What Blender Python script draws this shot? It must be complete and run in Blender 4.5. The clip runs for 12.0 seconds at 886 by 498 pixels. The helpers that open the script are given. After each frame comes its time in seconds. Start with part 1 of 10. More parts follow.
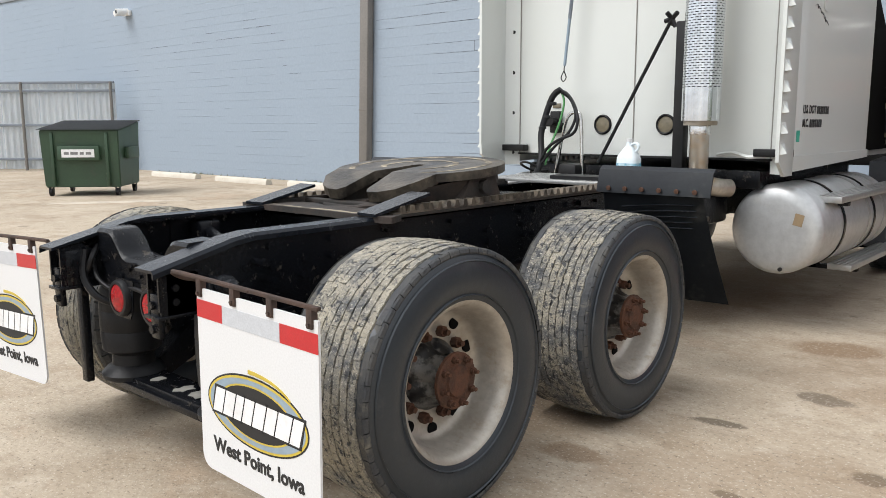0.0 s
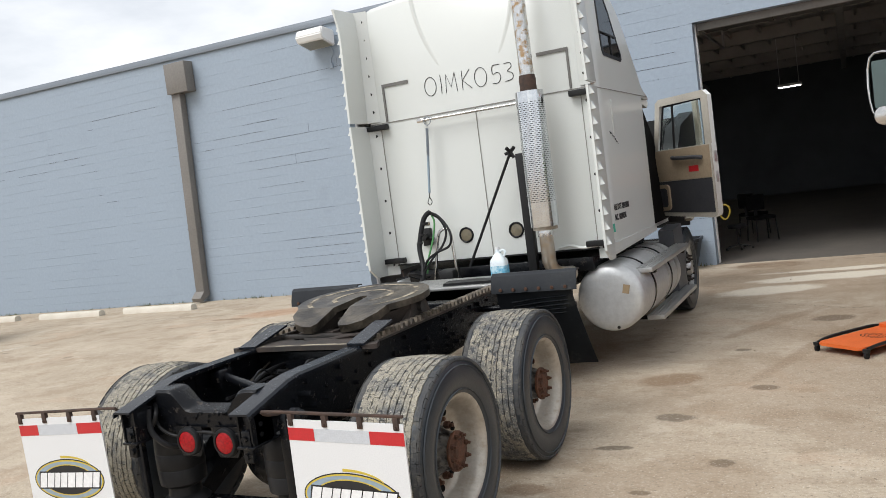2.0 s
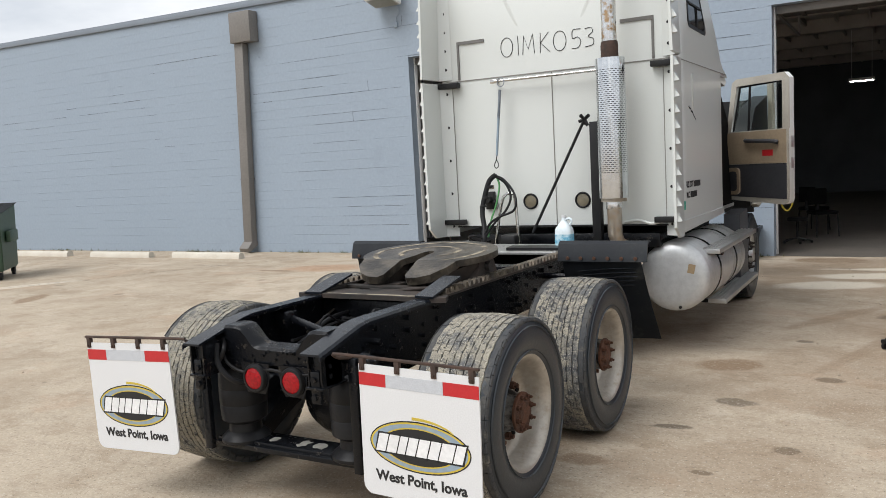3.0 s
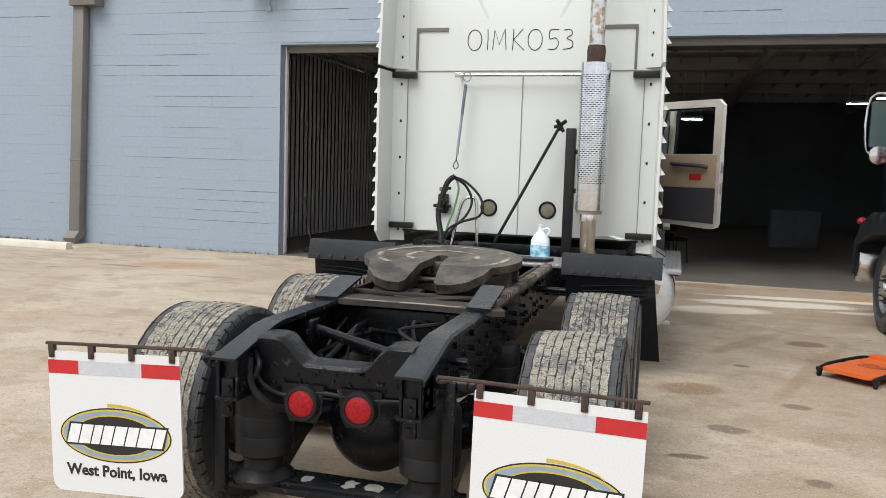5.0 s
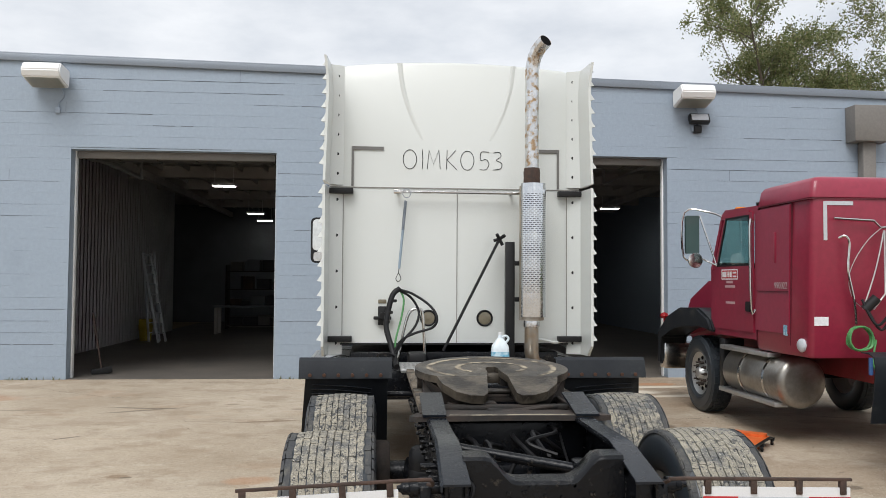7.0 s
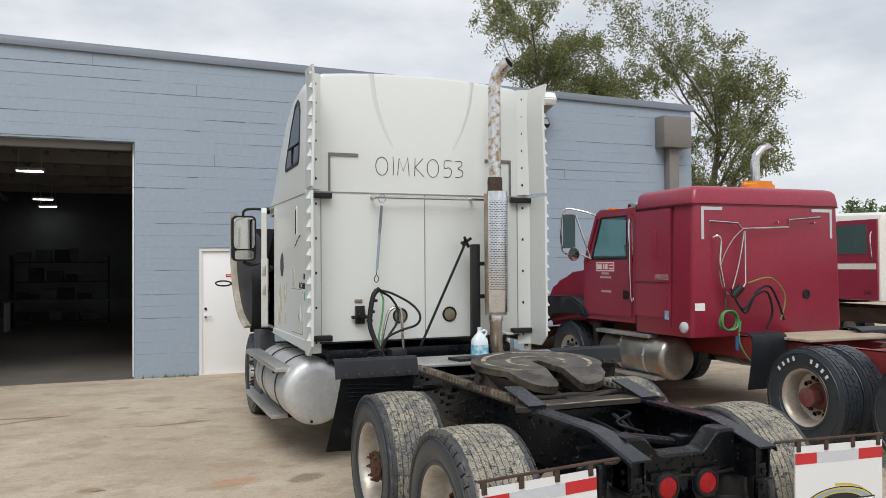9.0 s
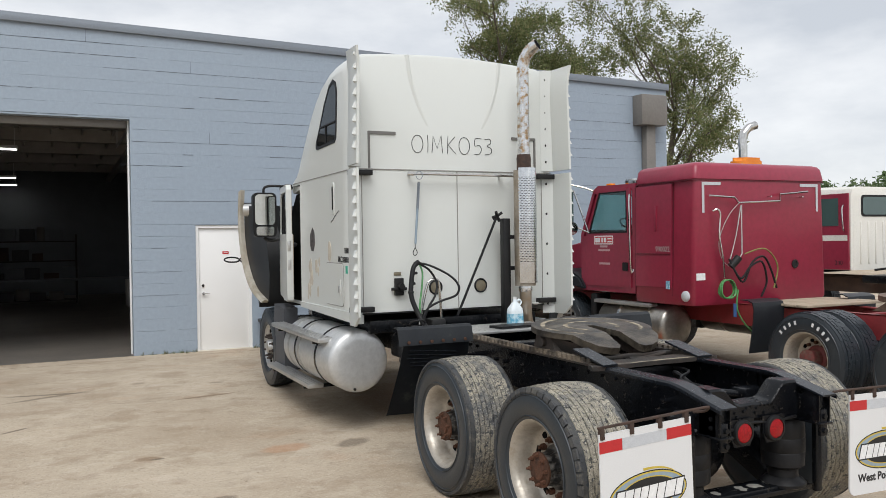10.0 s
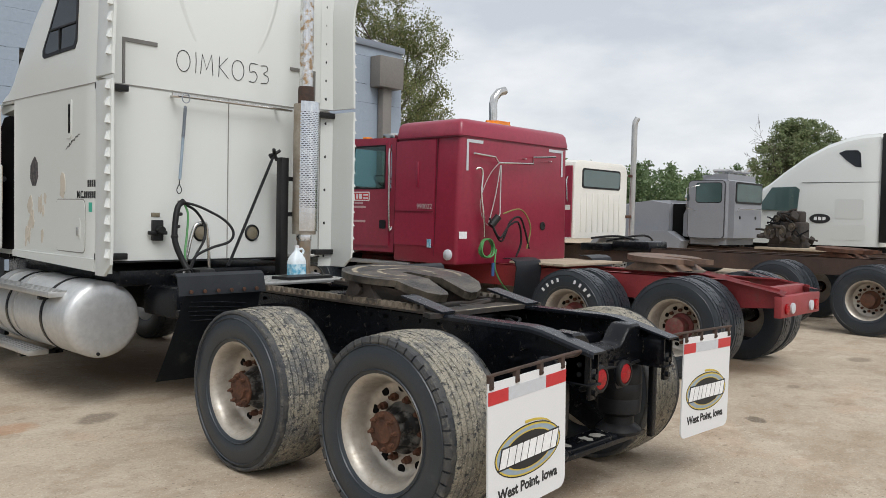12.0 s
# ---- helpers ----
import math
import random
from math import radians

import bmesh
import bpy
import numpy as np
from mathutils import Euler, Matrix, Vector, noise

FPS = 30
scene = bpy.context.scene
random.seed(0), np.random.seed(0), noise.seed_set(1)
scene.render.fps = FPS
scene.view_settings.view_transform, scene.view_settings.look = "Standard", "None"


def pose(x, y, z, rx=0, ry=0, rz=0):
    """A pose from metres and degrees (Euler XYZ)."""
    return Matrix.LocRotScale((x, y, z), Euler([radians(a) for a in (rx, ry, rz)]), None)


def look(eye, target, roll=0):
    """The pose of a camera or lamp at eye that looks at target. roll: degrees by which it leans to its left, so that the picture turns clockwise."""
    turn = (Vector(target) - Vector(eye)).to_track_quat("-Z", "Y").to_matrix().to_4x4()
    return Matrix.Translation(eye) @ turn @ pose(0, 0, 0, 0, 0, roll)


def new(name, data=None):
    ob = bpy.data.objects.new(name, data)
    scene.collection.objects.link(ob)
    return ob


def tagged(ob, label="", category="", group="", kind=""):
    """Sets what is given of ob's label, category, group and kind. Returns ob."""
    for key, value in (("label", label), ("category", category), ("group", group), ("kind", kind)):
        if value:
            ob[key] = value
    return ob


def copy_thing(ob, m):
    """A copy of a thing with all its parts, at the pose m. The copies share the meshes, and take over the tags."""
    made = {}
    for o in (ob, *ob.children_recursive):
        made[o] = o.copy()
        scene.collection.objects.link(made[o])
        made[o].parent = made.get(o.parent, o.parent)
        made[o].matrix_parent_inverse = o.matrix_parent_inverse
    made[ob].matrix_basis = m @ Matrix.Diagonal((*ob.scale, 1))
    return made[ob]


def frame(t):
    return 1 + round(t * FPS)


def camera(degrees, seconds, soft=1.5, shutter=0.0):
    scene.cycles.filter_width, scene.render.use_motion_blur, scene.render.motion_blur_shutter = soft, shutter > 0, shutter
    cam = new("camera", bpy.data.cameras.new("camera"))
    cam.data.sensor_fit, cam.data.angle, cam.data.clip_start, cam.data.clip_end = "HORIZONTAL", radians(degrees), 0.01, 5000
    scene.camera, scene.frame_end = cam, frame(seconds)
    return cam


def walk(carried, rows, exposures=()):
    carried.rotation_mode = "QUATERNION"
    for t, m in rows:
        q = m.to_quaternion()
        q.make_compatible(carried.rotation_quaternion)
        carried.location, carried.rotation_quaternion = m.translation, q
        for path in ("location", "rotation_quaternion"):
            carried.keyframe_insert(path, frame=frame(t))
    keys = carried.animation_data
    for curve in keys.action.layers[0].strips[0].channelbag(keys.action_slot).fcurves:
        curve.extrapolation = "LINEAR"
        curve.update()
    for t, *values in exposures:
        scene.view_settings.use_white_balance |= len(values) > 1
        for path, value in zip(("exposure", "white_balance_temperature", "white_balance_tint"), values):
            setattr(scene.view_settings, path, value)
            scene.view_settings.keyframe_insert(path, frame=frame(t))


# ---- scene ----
cam = camera(57.4, 12.0, soft=0.6)
PATH = [
    (0, (2.967, -2.171, 1.445), (1.654, -0.695, 1.136), -0.2),
    (0.5, (3.081, -2.628, 1.524), (1.957, -0.995, 1.256), -2.3),
    (1, (3.023, -3.037, 1.59), (2.021, -1.333, 1.287), -5.4),
    (1.5, (2.983, -3.269, 1.71), (2.081, -1.504, 1.446), -8.2),
    (2, (3.066, -3.682, 1.876), (2.152, -1.909, 1.732), -7.5),
    (2.5, (3.032, -3.797, 1.899), (2.044, -2.062, 1.789), -5.1),
    (3, (2.836, -3.719, 1.799), (1.836, -1.999, 1.595), -3.1),
    (3.2, (2.739, -3.724, 1.742), (1.765, -1.994, 1.493), -2.5),
    (4.8, (1.521, -3.6, 1.734), (0.926, -1.705, 1.496), -0.6),
    (5, (1.311, -3.641, 1.72), (0.767, -1.725, 1.531), 1.8),
    (5.5, (0.837, -3.733, 1.699), (0.461, -1.776, 1.537), 3.5),
    (6, (0.28, -3.853, 1.711), (0.068, -1.865, 1.637), 3.5),
    (6.3, (-0.032, -3.929, 1.739), (-0.129, -1.931, 1.733), 3.4),
    (6.5, (-0.231, -3.968, 1.754), (-0.235, -1.969, 1.815), 3.0),
    (6.7, (-0.43, -4.012, 1.745), (-0.359, -2.014, 1.828), 2.1),
    (8.3, (-1.983, -4.077, 1.867), (-1.424, -2.157, 1.898), -3.4),
    (8.5, (-2.206, -4.088, 1.872), (-1.565, -2.194, 1.917), -2.4),
    (9, (-2.751, -4.141, 1.915), (-2.011, -2.284, 1.953), -0.4),
    (9.5, (-3.253, -4.11, 1.905), (-2.447, -2.279, 1.908), -0.6),
    (10, (-3.684, -4.13, 1.89), (-2.824, -2.325, 1.87), -0.9),
    (10.5, (-3.952, -4.119, 1.862), (-3.008, -2.356, 1.832), -1.6),
    (11, (-3.988, -3.771, 1.766), (-2.914, -2.085, 1.735), -2.6),
    (11.5, (-3.996, -3.388, 1.672), (-2.721, -1.847, 1.661), -1.0),
    (12, (-3.901, -3.0, 1.621), (-2.441, -1.635, 1.538), 1.3),
]
walk(cam, [(t, look(eye, target, roll)) for t, eye, target, roll in PATH], [(0.0, 0.62), (1.5, 0.5), (3.0, 0.35), (5.5, 0.5), (6.5, 0.37), (8.5, 0.2), (9.5, 0.16), (10.5, 0.24), (12.0, 0.16)])

# ---- world and light: a bright overcast sky, one wide soft sun ----
SUN_EL, SUN_ROT = radians(52), radians(205)
world = bpy.data.worlds.new("overcast_sky")
scene.world = world
world.use_nodes = True
wn, wl = world.node_tree.nodes, world.node_tree.links
wn.clear()
w_out = wn.new("ShaderNodeOutputWorld")
w_bg = wn.new("ShaderNodeBackground")
w_sky = wn.new("ShaderNodeTexSky")
w_sky.sky_type, w_sky.sun_disc = "NISHITA", False
w_sky.sun_elevation, w_sky.sun_rotation = SUN_EL, SUN_ROT
w_tc = wn.new("ShaderNodeTexCoord")
w_map = wn.new("ShaderNodeMapping")
w_map.inputs["Scale"].default_value = (1.6, 1.6, 4.2)
w_no = wn.new("ShaderNodeTexNoise")
w_no.inputs["Scale"].default_value, w_no.inputs["Detail"].default_value = 1.7, 7.0
w_no.inputs["Roughness"].default_value = 0.55
w_ramp = wn.new("ShaderNodeValToRGB")
w_ramp.color_ramp.elements[0].position, w_ramp.color_ramp.elements[0].color = 0.36, (5.7, 6.02, 6.5, 1)
w_ramp.color_ramp.elements[1].position, w_ramp.color_ramp.elements[1].color = 0.66, (9.22, 9.3, 9.42, 1)
w_mix = wn.new("ShaderNodeMix")
w_mix.data_type = "RGBA"
w_mix.inputs["Factor"].default_value = 0.9
wl.new(w_tc.outputs["Generated"], w_map.inputs["Vector"])
wl.new(w_map.outputs["Vector"], w_no.inputs["Vector"])
wl.new(w_no.outputs["Fac"], w_ramp.inputs["Fac"])
wl.new(w_sky.outputs["Color"], w_mix.inputs["A"])
wl.new(w_ramp.outputs["Color"], w_mix.inputs["B"])
wl.new(w_mix.outputs["Result"], w_bg.inputs["Color"])
w_bg.inputs["Strength"].default_value = 0.1
wl.new(w_bg.outputs["Background"], w_out.inputs["Surface"])
sun = new("sun", bpy.data.lights.new("sun", "SUN"))
sun.data.energy, sun.data.angle, sun.data.color = 1.9, radians(35), (1.0, 0.987, 0.975)
sun.matrix_world = look((0, 0, 30), (math.sin(SUN_ROT) * -10 + 0, math.cos(SUN_ROT) * -10, 30 - 10 * math.tan(SUN_EL)))

# ---- mesh helpers ----
def box(bm, x0, x1, y0, y1, z0, z1, bevel=0.0, seg=2, m=None):
    """A box between two corners, with rounded edges."""
    made = bmesh.ops.create_cube(bm, size=1.0)["verts"]
    for v in made:
        v.co = Vector((x0 + (v.co.x + 0.5) * (x1 - x0), y0 + (v.co.y + 0.5) * (y1 - y0), z0 + (v.co.z + 0.5) * (z1 - z0)))
    if bevel > 0:
        edges = list({e for v in made for e in v.link_edges})
        made = [v for f in bmesh.ops.bevel(bm, geom=edges, offset=bevel, segments=seg, profile=0.5, affect="EDGES")["faces"] for v in f.verts]
        made = list(set(made))
    if m is not None:
        bmesh.ops.transform(bm, matrix=m, verts=list(set(made)))
    return made


def frame_axes(d):
    d = d.normalized()
    a = Vector((0, 0, 1)) if abs(d.z) < 0.9 else Vector((1, 0, 0))
    u = d.cross(a).normalized()
    return u, d.cross(u).normalized()


def ring(bm, c, u, v, r, seg):
    return [bm.verts.new(c + u * (r * math.cos(2 * math.pi * i / seg)) + v * (r * math.sin(2 * math.pi * i / seg))) for i in range(seg)]


def bridge(bm, a, b):
    n = len(a)
    return [bm.faces.new((a[i], a[(i + 1) % n], b[(i + 1) % n], b[i])) for i in range(n)]


def lathe(bm, p, axis, profile, seg=24, close=True):
    """Turns (distance along axis, radius) pairs round the axis through p."""
    p, d = Vector(p), Vector(axis).normalized()
    u, v = frame_axes(d)
    rings = []
    for a, r in profile:
        rings.append(ring(bm, p + d * a, u, v, r, seg) if r > 1e-5 else [bm.verts.new(p + d * a)])
    for a, b in zip(rings, rings[1:]):
        if len(a) > 1 and len(b) > 1:
            bridge(bm, a, b)
        elif len(a) > 1:
            for i in range(seg):
                bm.faces.new((a[i], a[(i + 1) % seg], b[0]))
        elif len(b) > 1:
            for i in range(seg):
                bm.faces.new((a[0], b[(i + 1) % seg], b[i]))
    if close:
        for r in (rings[0], rings[-1]):
            if len(r) > 1:
                bm.faces.new(r)


def cyl(bm, a, b, r, r2=None, seg=16):
    a, b = Vector(a), Vector(b)
    lathe(bm, a, b - a, [(0, r), ((b - a).length, r if r2 is None else r2)], seg)


def spline(pts, n=6):
    """A smooth run of points through the given ones."""
    pts = [Vector(p) for p in pts]
    out = []
    for i in range(len(pts) - 1):
        p0, p1, p2, p3 = pts[max(i - 1, 0)], pts[i], pts[i + 1], pts[min(i + 2, len(pts) - 1)]
        for k in range(n):
            t = k / n
            out.append(0.5 * (2 * p1 + (p2 - p0) * t + (2 * p0 - 5 * p1 + 4 * p2 - p3) * t * t + (3 * p1 - p0 - 3 * p2 + p3) * t ** 3))
    return out + [pts[-1]]


def tube(bm, pts, r, seg=8, smooth=0):
    """A round bar along points; smooth: steps of a curve between them. r may be a list."""
    pts = spline(pts, smooth) if smooth else [Vector(p) for p in pts]
    rs = r if isinstance(r, list) else [r] * len(pts)
    if len(rs) != len(pts):
        rs = [rs[min(int(i * len(rs) / len(pts)), len(rs) - 1)] for i in range(len(pts))]
    prev, u = None, None
    for i, p in enumerate(pts):
        d = (pts[min(i + 1, len(pts) - 1)] - pts[max(i - 1, 0)]).normalized()
        if u is None:
            u, v = frame_axes(d)
        else:
            u = (u - d * u.dot(d)).normalized()
            v = d.cross(u).normalized()
        now = ring(bm, p, u, v, rs[i], seg)
        if prev:
            bridge(bm, prev, now)
        else:
            bm.faces.new(now)
        prev = now
    bm.faces.new(prev)


def prism(bm, poly, axis, a, b):
    """A flat outline drawn out along an axis: 'x' takes (y, z), 'y' takes (x, z), 'z' takes (x, y)."""
    def at(p, w):
        return {"x": (w, p[0], p[1]), "y": (p[0], w, p[1]), "z": (p[0], p[1], w)}[axis]
    lo, hi = [bm.verts.new(at(p, a)) for p in poly], [bm.verts.new(at(p, b)) for p in poly]
    bm.faces.new(lo)
    bm.faces.new(hi)
    return lo + hi, bridge(bm, lo, hi)


def rounded(x0, x1, z0, z1, r, n=5):
    """The outline of a rectangle with round corners."""
    out = []
    for cx, cz, a0 in ((x1 - r, z1 - r, 0), (x0 + r, z1 - r, 90), (x0 + r, z0 + r, 180), (x1 - r, z0 + r, 270)):
        for i in range(n + 1):
            a = radians(a0 + 90 * i / n)
            out.append((cx + r * math.cos(a), cz + r * math.sin(a)))
    return out


def finish(name, bm, material, smooth=40):
    bmesh.ops.recalc_face_normals(bm, faces=bm.faces[:])
    me = bpy.data.meshes.new(name)
    bm.to_mesh(me)
    bm.free()
    me.materials.append(material)
    if smooth:
        me.shade_smooth()
        me.set_sharp_from_angle(angle=radians(smooth))
    return me


def part(name, bm, material, parent=None, label="", smooth=40):
    """Links a bmesh as one mesh object under a thing or under a part."""
    ob = new(name, finish(name, bm, material, smooth))
    if parent is not None:
        ob.parent = parent
    if label:
        ob["label"] = label
    return ob


def thing(name, label, category, at=(0, 0, 0), rz=0.0, group="", kind=""):
    """A thing's own Empty at its base."""
    ob = new(name)
    ob.empty_display_size = 0.1
    ob.matrix_basis = pose(*at, 0, 0, rz)
    return tagged(ob, label, category, group, kind)


def one(name, bm, material, label, category, group="", kind="", smooth=40):
    """A thing that is one mesh."""
    return tagged(part(name, bm, material, None, "", smooth), label, category, group, kind)


def copy_part(ob, m, parent=None):
    """A part on the same mesh at another place, with its sub-parts."""
    made = copy_thing(ob, m)
    made.parent = parent if parent is not None else ob.parent
    return made


def B():
    return bmesh.new()


def lettering(name, words, size, material, parent, m, label="", depth=0.001, align="CENTER", shear=0.0, width=1.0, bold=0.0):
    """Words in the built-in font as a flat mesh: local x to the reader's right, local y up, placed by m."""
    cu = bpy.data.curves.new(name, "FONT")
    cu.body, cu.size, cu.extrude, cu.align_x, cu.align_y, cu.shear = words, size, depth, align, "CENTER", shear
    cu.resolution_u, cu.offset = 3, bold
    tmp = bpy.data.objects.new(name, cu)
    scene.collection.objects.link(tmp)
    bpy.context.view_layer.update()
    me = bpy.data.meshes.new_from_object(tmp.evaluated_get(bpy.context.evaluated_depsgraph_get()))
    bpy.data.objects.remove(tmp)
    me.transform(Matrix.Diagonal((width, 1, 1, 1)))
    me.materials.clear()
    me.materials.append(material)
    ob = new(name, me)
    ob.parent = parent
    ob.matrix_basis = m
    if label:
        ob["label"] = label
    return ob


# poses of a flat print: facing the viewer who looks along +y, +x or -x
def face_left(x, y, z):
    return pose(x, y, z, 90, 0, -90)


def face_right(x, y, z):
    return pose(x, y, z, 90, 0, 90)


# ---- materials ----
def mat(name, color, rough=0.6, metal=0.0, vary=None, scale=3.0, amount=0.5, grain=40.0, bump=0.15, bump_scale=60.0, spec=0.5, coat=0.0,
        dirt=None, dirt_scale=1.2, dirt_lo=0.55, dirt_hi=0.7, emit=None, power=0.0, rand=0.0):
    """A surface with colour at two scales (patches and grain), patches of dirt, rough spots and a fine relief."""
    m = bpy.data.materials.new(name)
    m.use_nodes = True
    n, l = m.node_tree.nodes, m.node_tree.links
    b = n["Principled BSDF"]
    b.inputs["Roughness"].default_value, b.inputs["Metallic"].default_value = rough, metal
    b.inputs["Specular IOR Level"].default_value = spec
    b.inputs["Coat Weight"].default_value = coat
    b.inputs["Coat Roughness"].default_value = 0.08
    tc = n.new("ShaderNodeTexCoord")

    def tex(s, detail=5.0, rough_=0.6):
        t = n.new("ShaderNodeTexNoise")
        t.inputs["Scale"].default_value, t.inputs["Detail"].default_value, t.inputs["Roughness"].default_value = s, detail, rough_
        l.new(tc.outputs["Object"], t.inputs["Vector"])
        return t

    def ramp(src, lo, hi, c0=(0, 0, 0, 1), c1=(1, 1, 1, 1)):
        r = n.new("ShaderNodeValToRGB")
        r.color_ramp.elements[0].position, r.color_ramp.elements[0].color = lo, c0
        r.color_ramp.elements[1].position, r.color_ramp.elements[1].color = hi, c1
        l.new(src, r.inputs["Fac"])
        return r.outputs["Color"]

    def blend(f, a, c, mode="MIX"):
        x = n.new("ShaderNodeMix")
        x.data_type, x.blend_type = "RGBA", mode
        for s, v in (("Factor", f), ("A", a), ("B", c)):
            if isinstance(v, bpy.types.NodeSocket):
                l.new(v, x.inputs[s])
            else:
                x.inputs[s].default_value = v
        return x.outputs["Result"]

    base = (*color, 1)
    other = (*(vary or [c * 0.8 for c in color]), 1)
    big = tex(scale)
    col = blend(ramp(big.outputs["Fac"], 0.5 - 0.3 * (1.2 - amount), 0.5 + 0.3 * (1.2 - amount)), base, other)
    fine = tex(grain, 3.0)
    col = blend(0.35 * amount + 0.1, col, ramp(fine.outputs["Fac"], 0.25, 0.75, (0.55, 0.55, 0.55, 1), (1.3, 1.3, 1.3, 1)), "MULTIPLY")
    if dirt is not None:
        d = tex(dirt_scale, 8.0, 0.68)
        mask = ramp(d.outputs["Fac"], dirt_lo, dirt_hi)
        col = blend(mask, col, (*dirt, 1))
        rr = n.new("ShaderNodeMapRange")
        rr.inputs["To Min"].default_value, rr.inputs["To Max"].default_value = rough, min(1.0, rough + 0.35)
        l.new(mask, rr.inputs["Value"])
        l.new(rr.outputs["Result"], b.inputs["Roughness"])
    if rand:
        oi = n.new("ShaderNodeObjectInfo")
        v = n.new("ShaderNodeMapRange")
        v.inputs["To Min"].default_value, v.inputs["To Max"].default_value = 1 - rand, 1 + rand
        l.new(oi.outputs["Random"], v.inputs["Value"])
        col = blend(1.0, col, v.outputs["Result"], "MULTIPLY")
    l.new(col, b.inputs["Base Color"])
    if bump:
        bp = n.new("ShaderNodeBump")
        bp.inputs["Strength"].default_value, bp.inputs["Distance"].default_value = bump, 0.01
        l.new(tex(bump_scale, 6.0).outputs["Fac"], bp.inputs["Height"])
        l.new(bp.outputs["Normal"], b.inputs["Normal"])
    if emit:
        b.inputs["Emission Color"].default_value, b.inputs["Emission Strength"].default_value = (*emit, 1), power
    return m


def glass_mat(name, tint, rough=0.02, ior=1.4):
    m = bpy.data.materials.new(name)
    m.use_nodes = True
    b = m.node_tree.nodes["Principled BSDF"]
    b.inputs["Base Color"].default_value = (*tint, 1)
    b.inputs["Transmission Weight"].default_value, b.inputs["Roughness"].default_value, b.inputs["IOR"].default_value = 1.0, rough, ior
    return m


M_WHITE = mat("white_cab_paint", (0.64, 0.66, 0.635), 0.28, vary=(0.628, 0.648, 0.622), scale=0.9, amount=0.2, grain=160, bump=0.008, bump_scale=12, coat=0.3,
              dirt=(0.60, 0.59, 0.55), dirt_scale=2.6, dirt_lo=0.72, dirt_hi=1.0)
M_BLACKFRAME = mat("black_frame_paint", (0.0035, 0.004, 0.0055), 0.22, vary=(0.007, 0.008, 0.010), scale=5, amount=0.7, grain=60, bump=0.3, bump_scale=60,
                   dirt=(0.075, 0.062, 0.047), dirt_scale=16.0, dirt_lo=0.60, dirt_hi=0.72, spec=0.24)
M_CAP = mat("scuffed_cover_plate", (0.007, 0.009, 0.013), 0.26, spec=0.3, vary=(0.014, 0.017, 0.022), scale=6, amount=0.7, grain=50, bump=0.12, bump_scale=40,
            dirt=(0.07, 0.07, 0.07), dirt_scale=22.0, dirt_lo=0.60, dirt_hi=0.78)
M_TEETH = mat("greasy_brown_steel", (0.19, 0.155, 0.115), 0.45, metal=0.3, vary=(0.06, 0.05, 0.04), scale=9, amount=0.9, grain=60, bump=0.35, bump_scale=60)
M_RUSTDARK = mat("dark_rusty_steel", (0.045, 0.032, 0.025), 0.75, vary=(0.02, 0.018, 0.016), scale=8, amount=0.8, grain=60, bump=0.4, bump_scale=60)
M_GREASE = mat("greasy_steel", (0.098, 0.082, 0.062), 0.40, metal=0.2, vary=(0.024, 0.020, 0.016), scale=6, amount=0.9, grain=50, bump=0.35, bump_scale=45,
               dirt=(0.23, 0.195, 0.145), dirt_scale=7.0, dirt_lo=0.58, dirt_hi=0.76)
M_TYRE = mat("tyre_rubber", (0.021, 0.027, 0.034), 0.36, vary=(0.030, 0.037, 0.044), scale=3, amount=0.4, grain=45, bump=0.1, bump_scale=80,
             dirt=(0.075, 0.076, 0.074), dirt_scale=6.0, dirt_lo=0.58, dirt_hi=0.85)


def tread_mat():
    """Worn rubber with dried mud: tan cakes over blue-black blocks, pale flecks; each tyre is caked to its own degree."""
    m = mat("muddy_tread", (0.37, 0.335, 0.262), 0.9, vary=(0.27, 0.248, 0.20), scale=9, amount=0.8, grain=120, bump=0.8, bump_scale=70)
    n, l = m.node_tree.nodes, m.node_tree.links
    b = n["Principled BSDF"]
    src = b.inputs["Base Color"].links[0].from_socket
    tc = n.new("ShaderNodeTexCoord")
    oi = n.new("ShaderNodeObjectInfo")

    def cover(scale, lo, hi, color, own=0.0):
        nonlocal src
        t = n.new("ShaderNodeTexNoise")
        t.inputs["Scale"].default_value, t.inputs["Detail"].default_value, t.inputs["Roughness"].default_value = scale, 7.0, 0.7
        l.new(tc.outputs["Object"], t.inputs["Vector"])
        a = n.new("ShaderNodeMath")
        a.operation = "MULTIPLY_ADD"
        a.inputs[1].default_value = own
        l.new(oi.outputs["Random"], a.inputs[0])
        l.new(t.outputs["Fac"], a.inputs[2])
        r = n.new("ShaderNodeMapRange")
        r.inputs["From Min"].default_value, r.inputs["From Max"].default_value = lo, hi
        l.new(a.outputs["Value"], r.inputs["Value"])
        x = n.new("ShaderNodeMix")
        x.data_type = "RGBA"
        x.inputs["B"].default_value = (*color, 1)
        l.new(r.outputs["Result"], x.inputs["Factor"])
        l.new(src, x.inputs["A"])
        src = x.outputs["Result"]

    cover(5.0, 0.52, 0.66, (0.115, 0.118, 0.12), 0.12)
    cover(32.0, 0.55, 0.63, (0.05, 0.052, 0.056), 0.06)
    cover(120.0, 0.55, 0.60, (0.055, 0.055, 0.055), 0.03)
    cover(105.0, 0.57, 0.62, (0.50, 0.47, 0.40), -0.02)
    l.new(src, b.inputs["Base Color"])
    return m


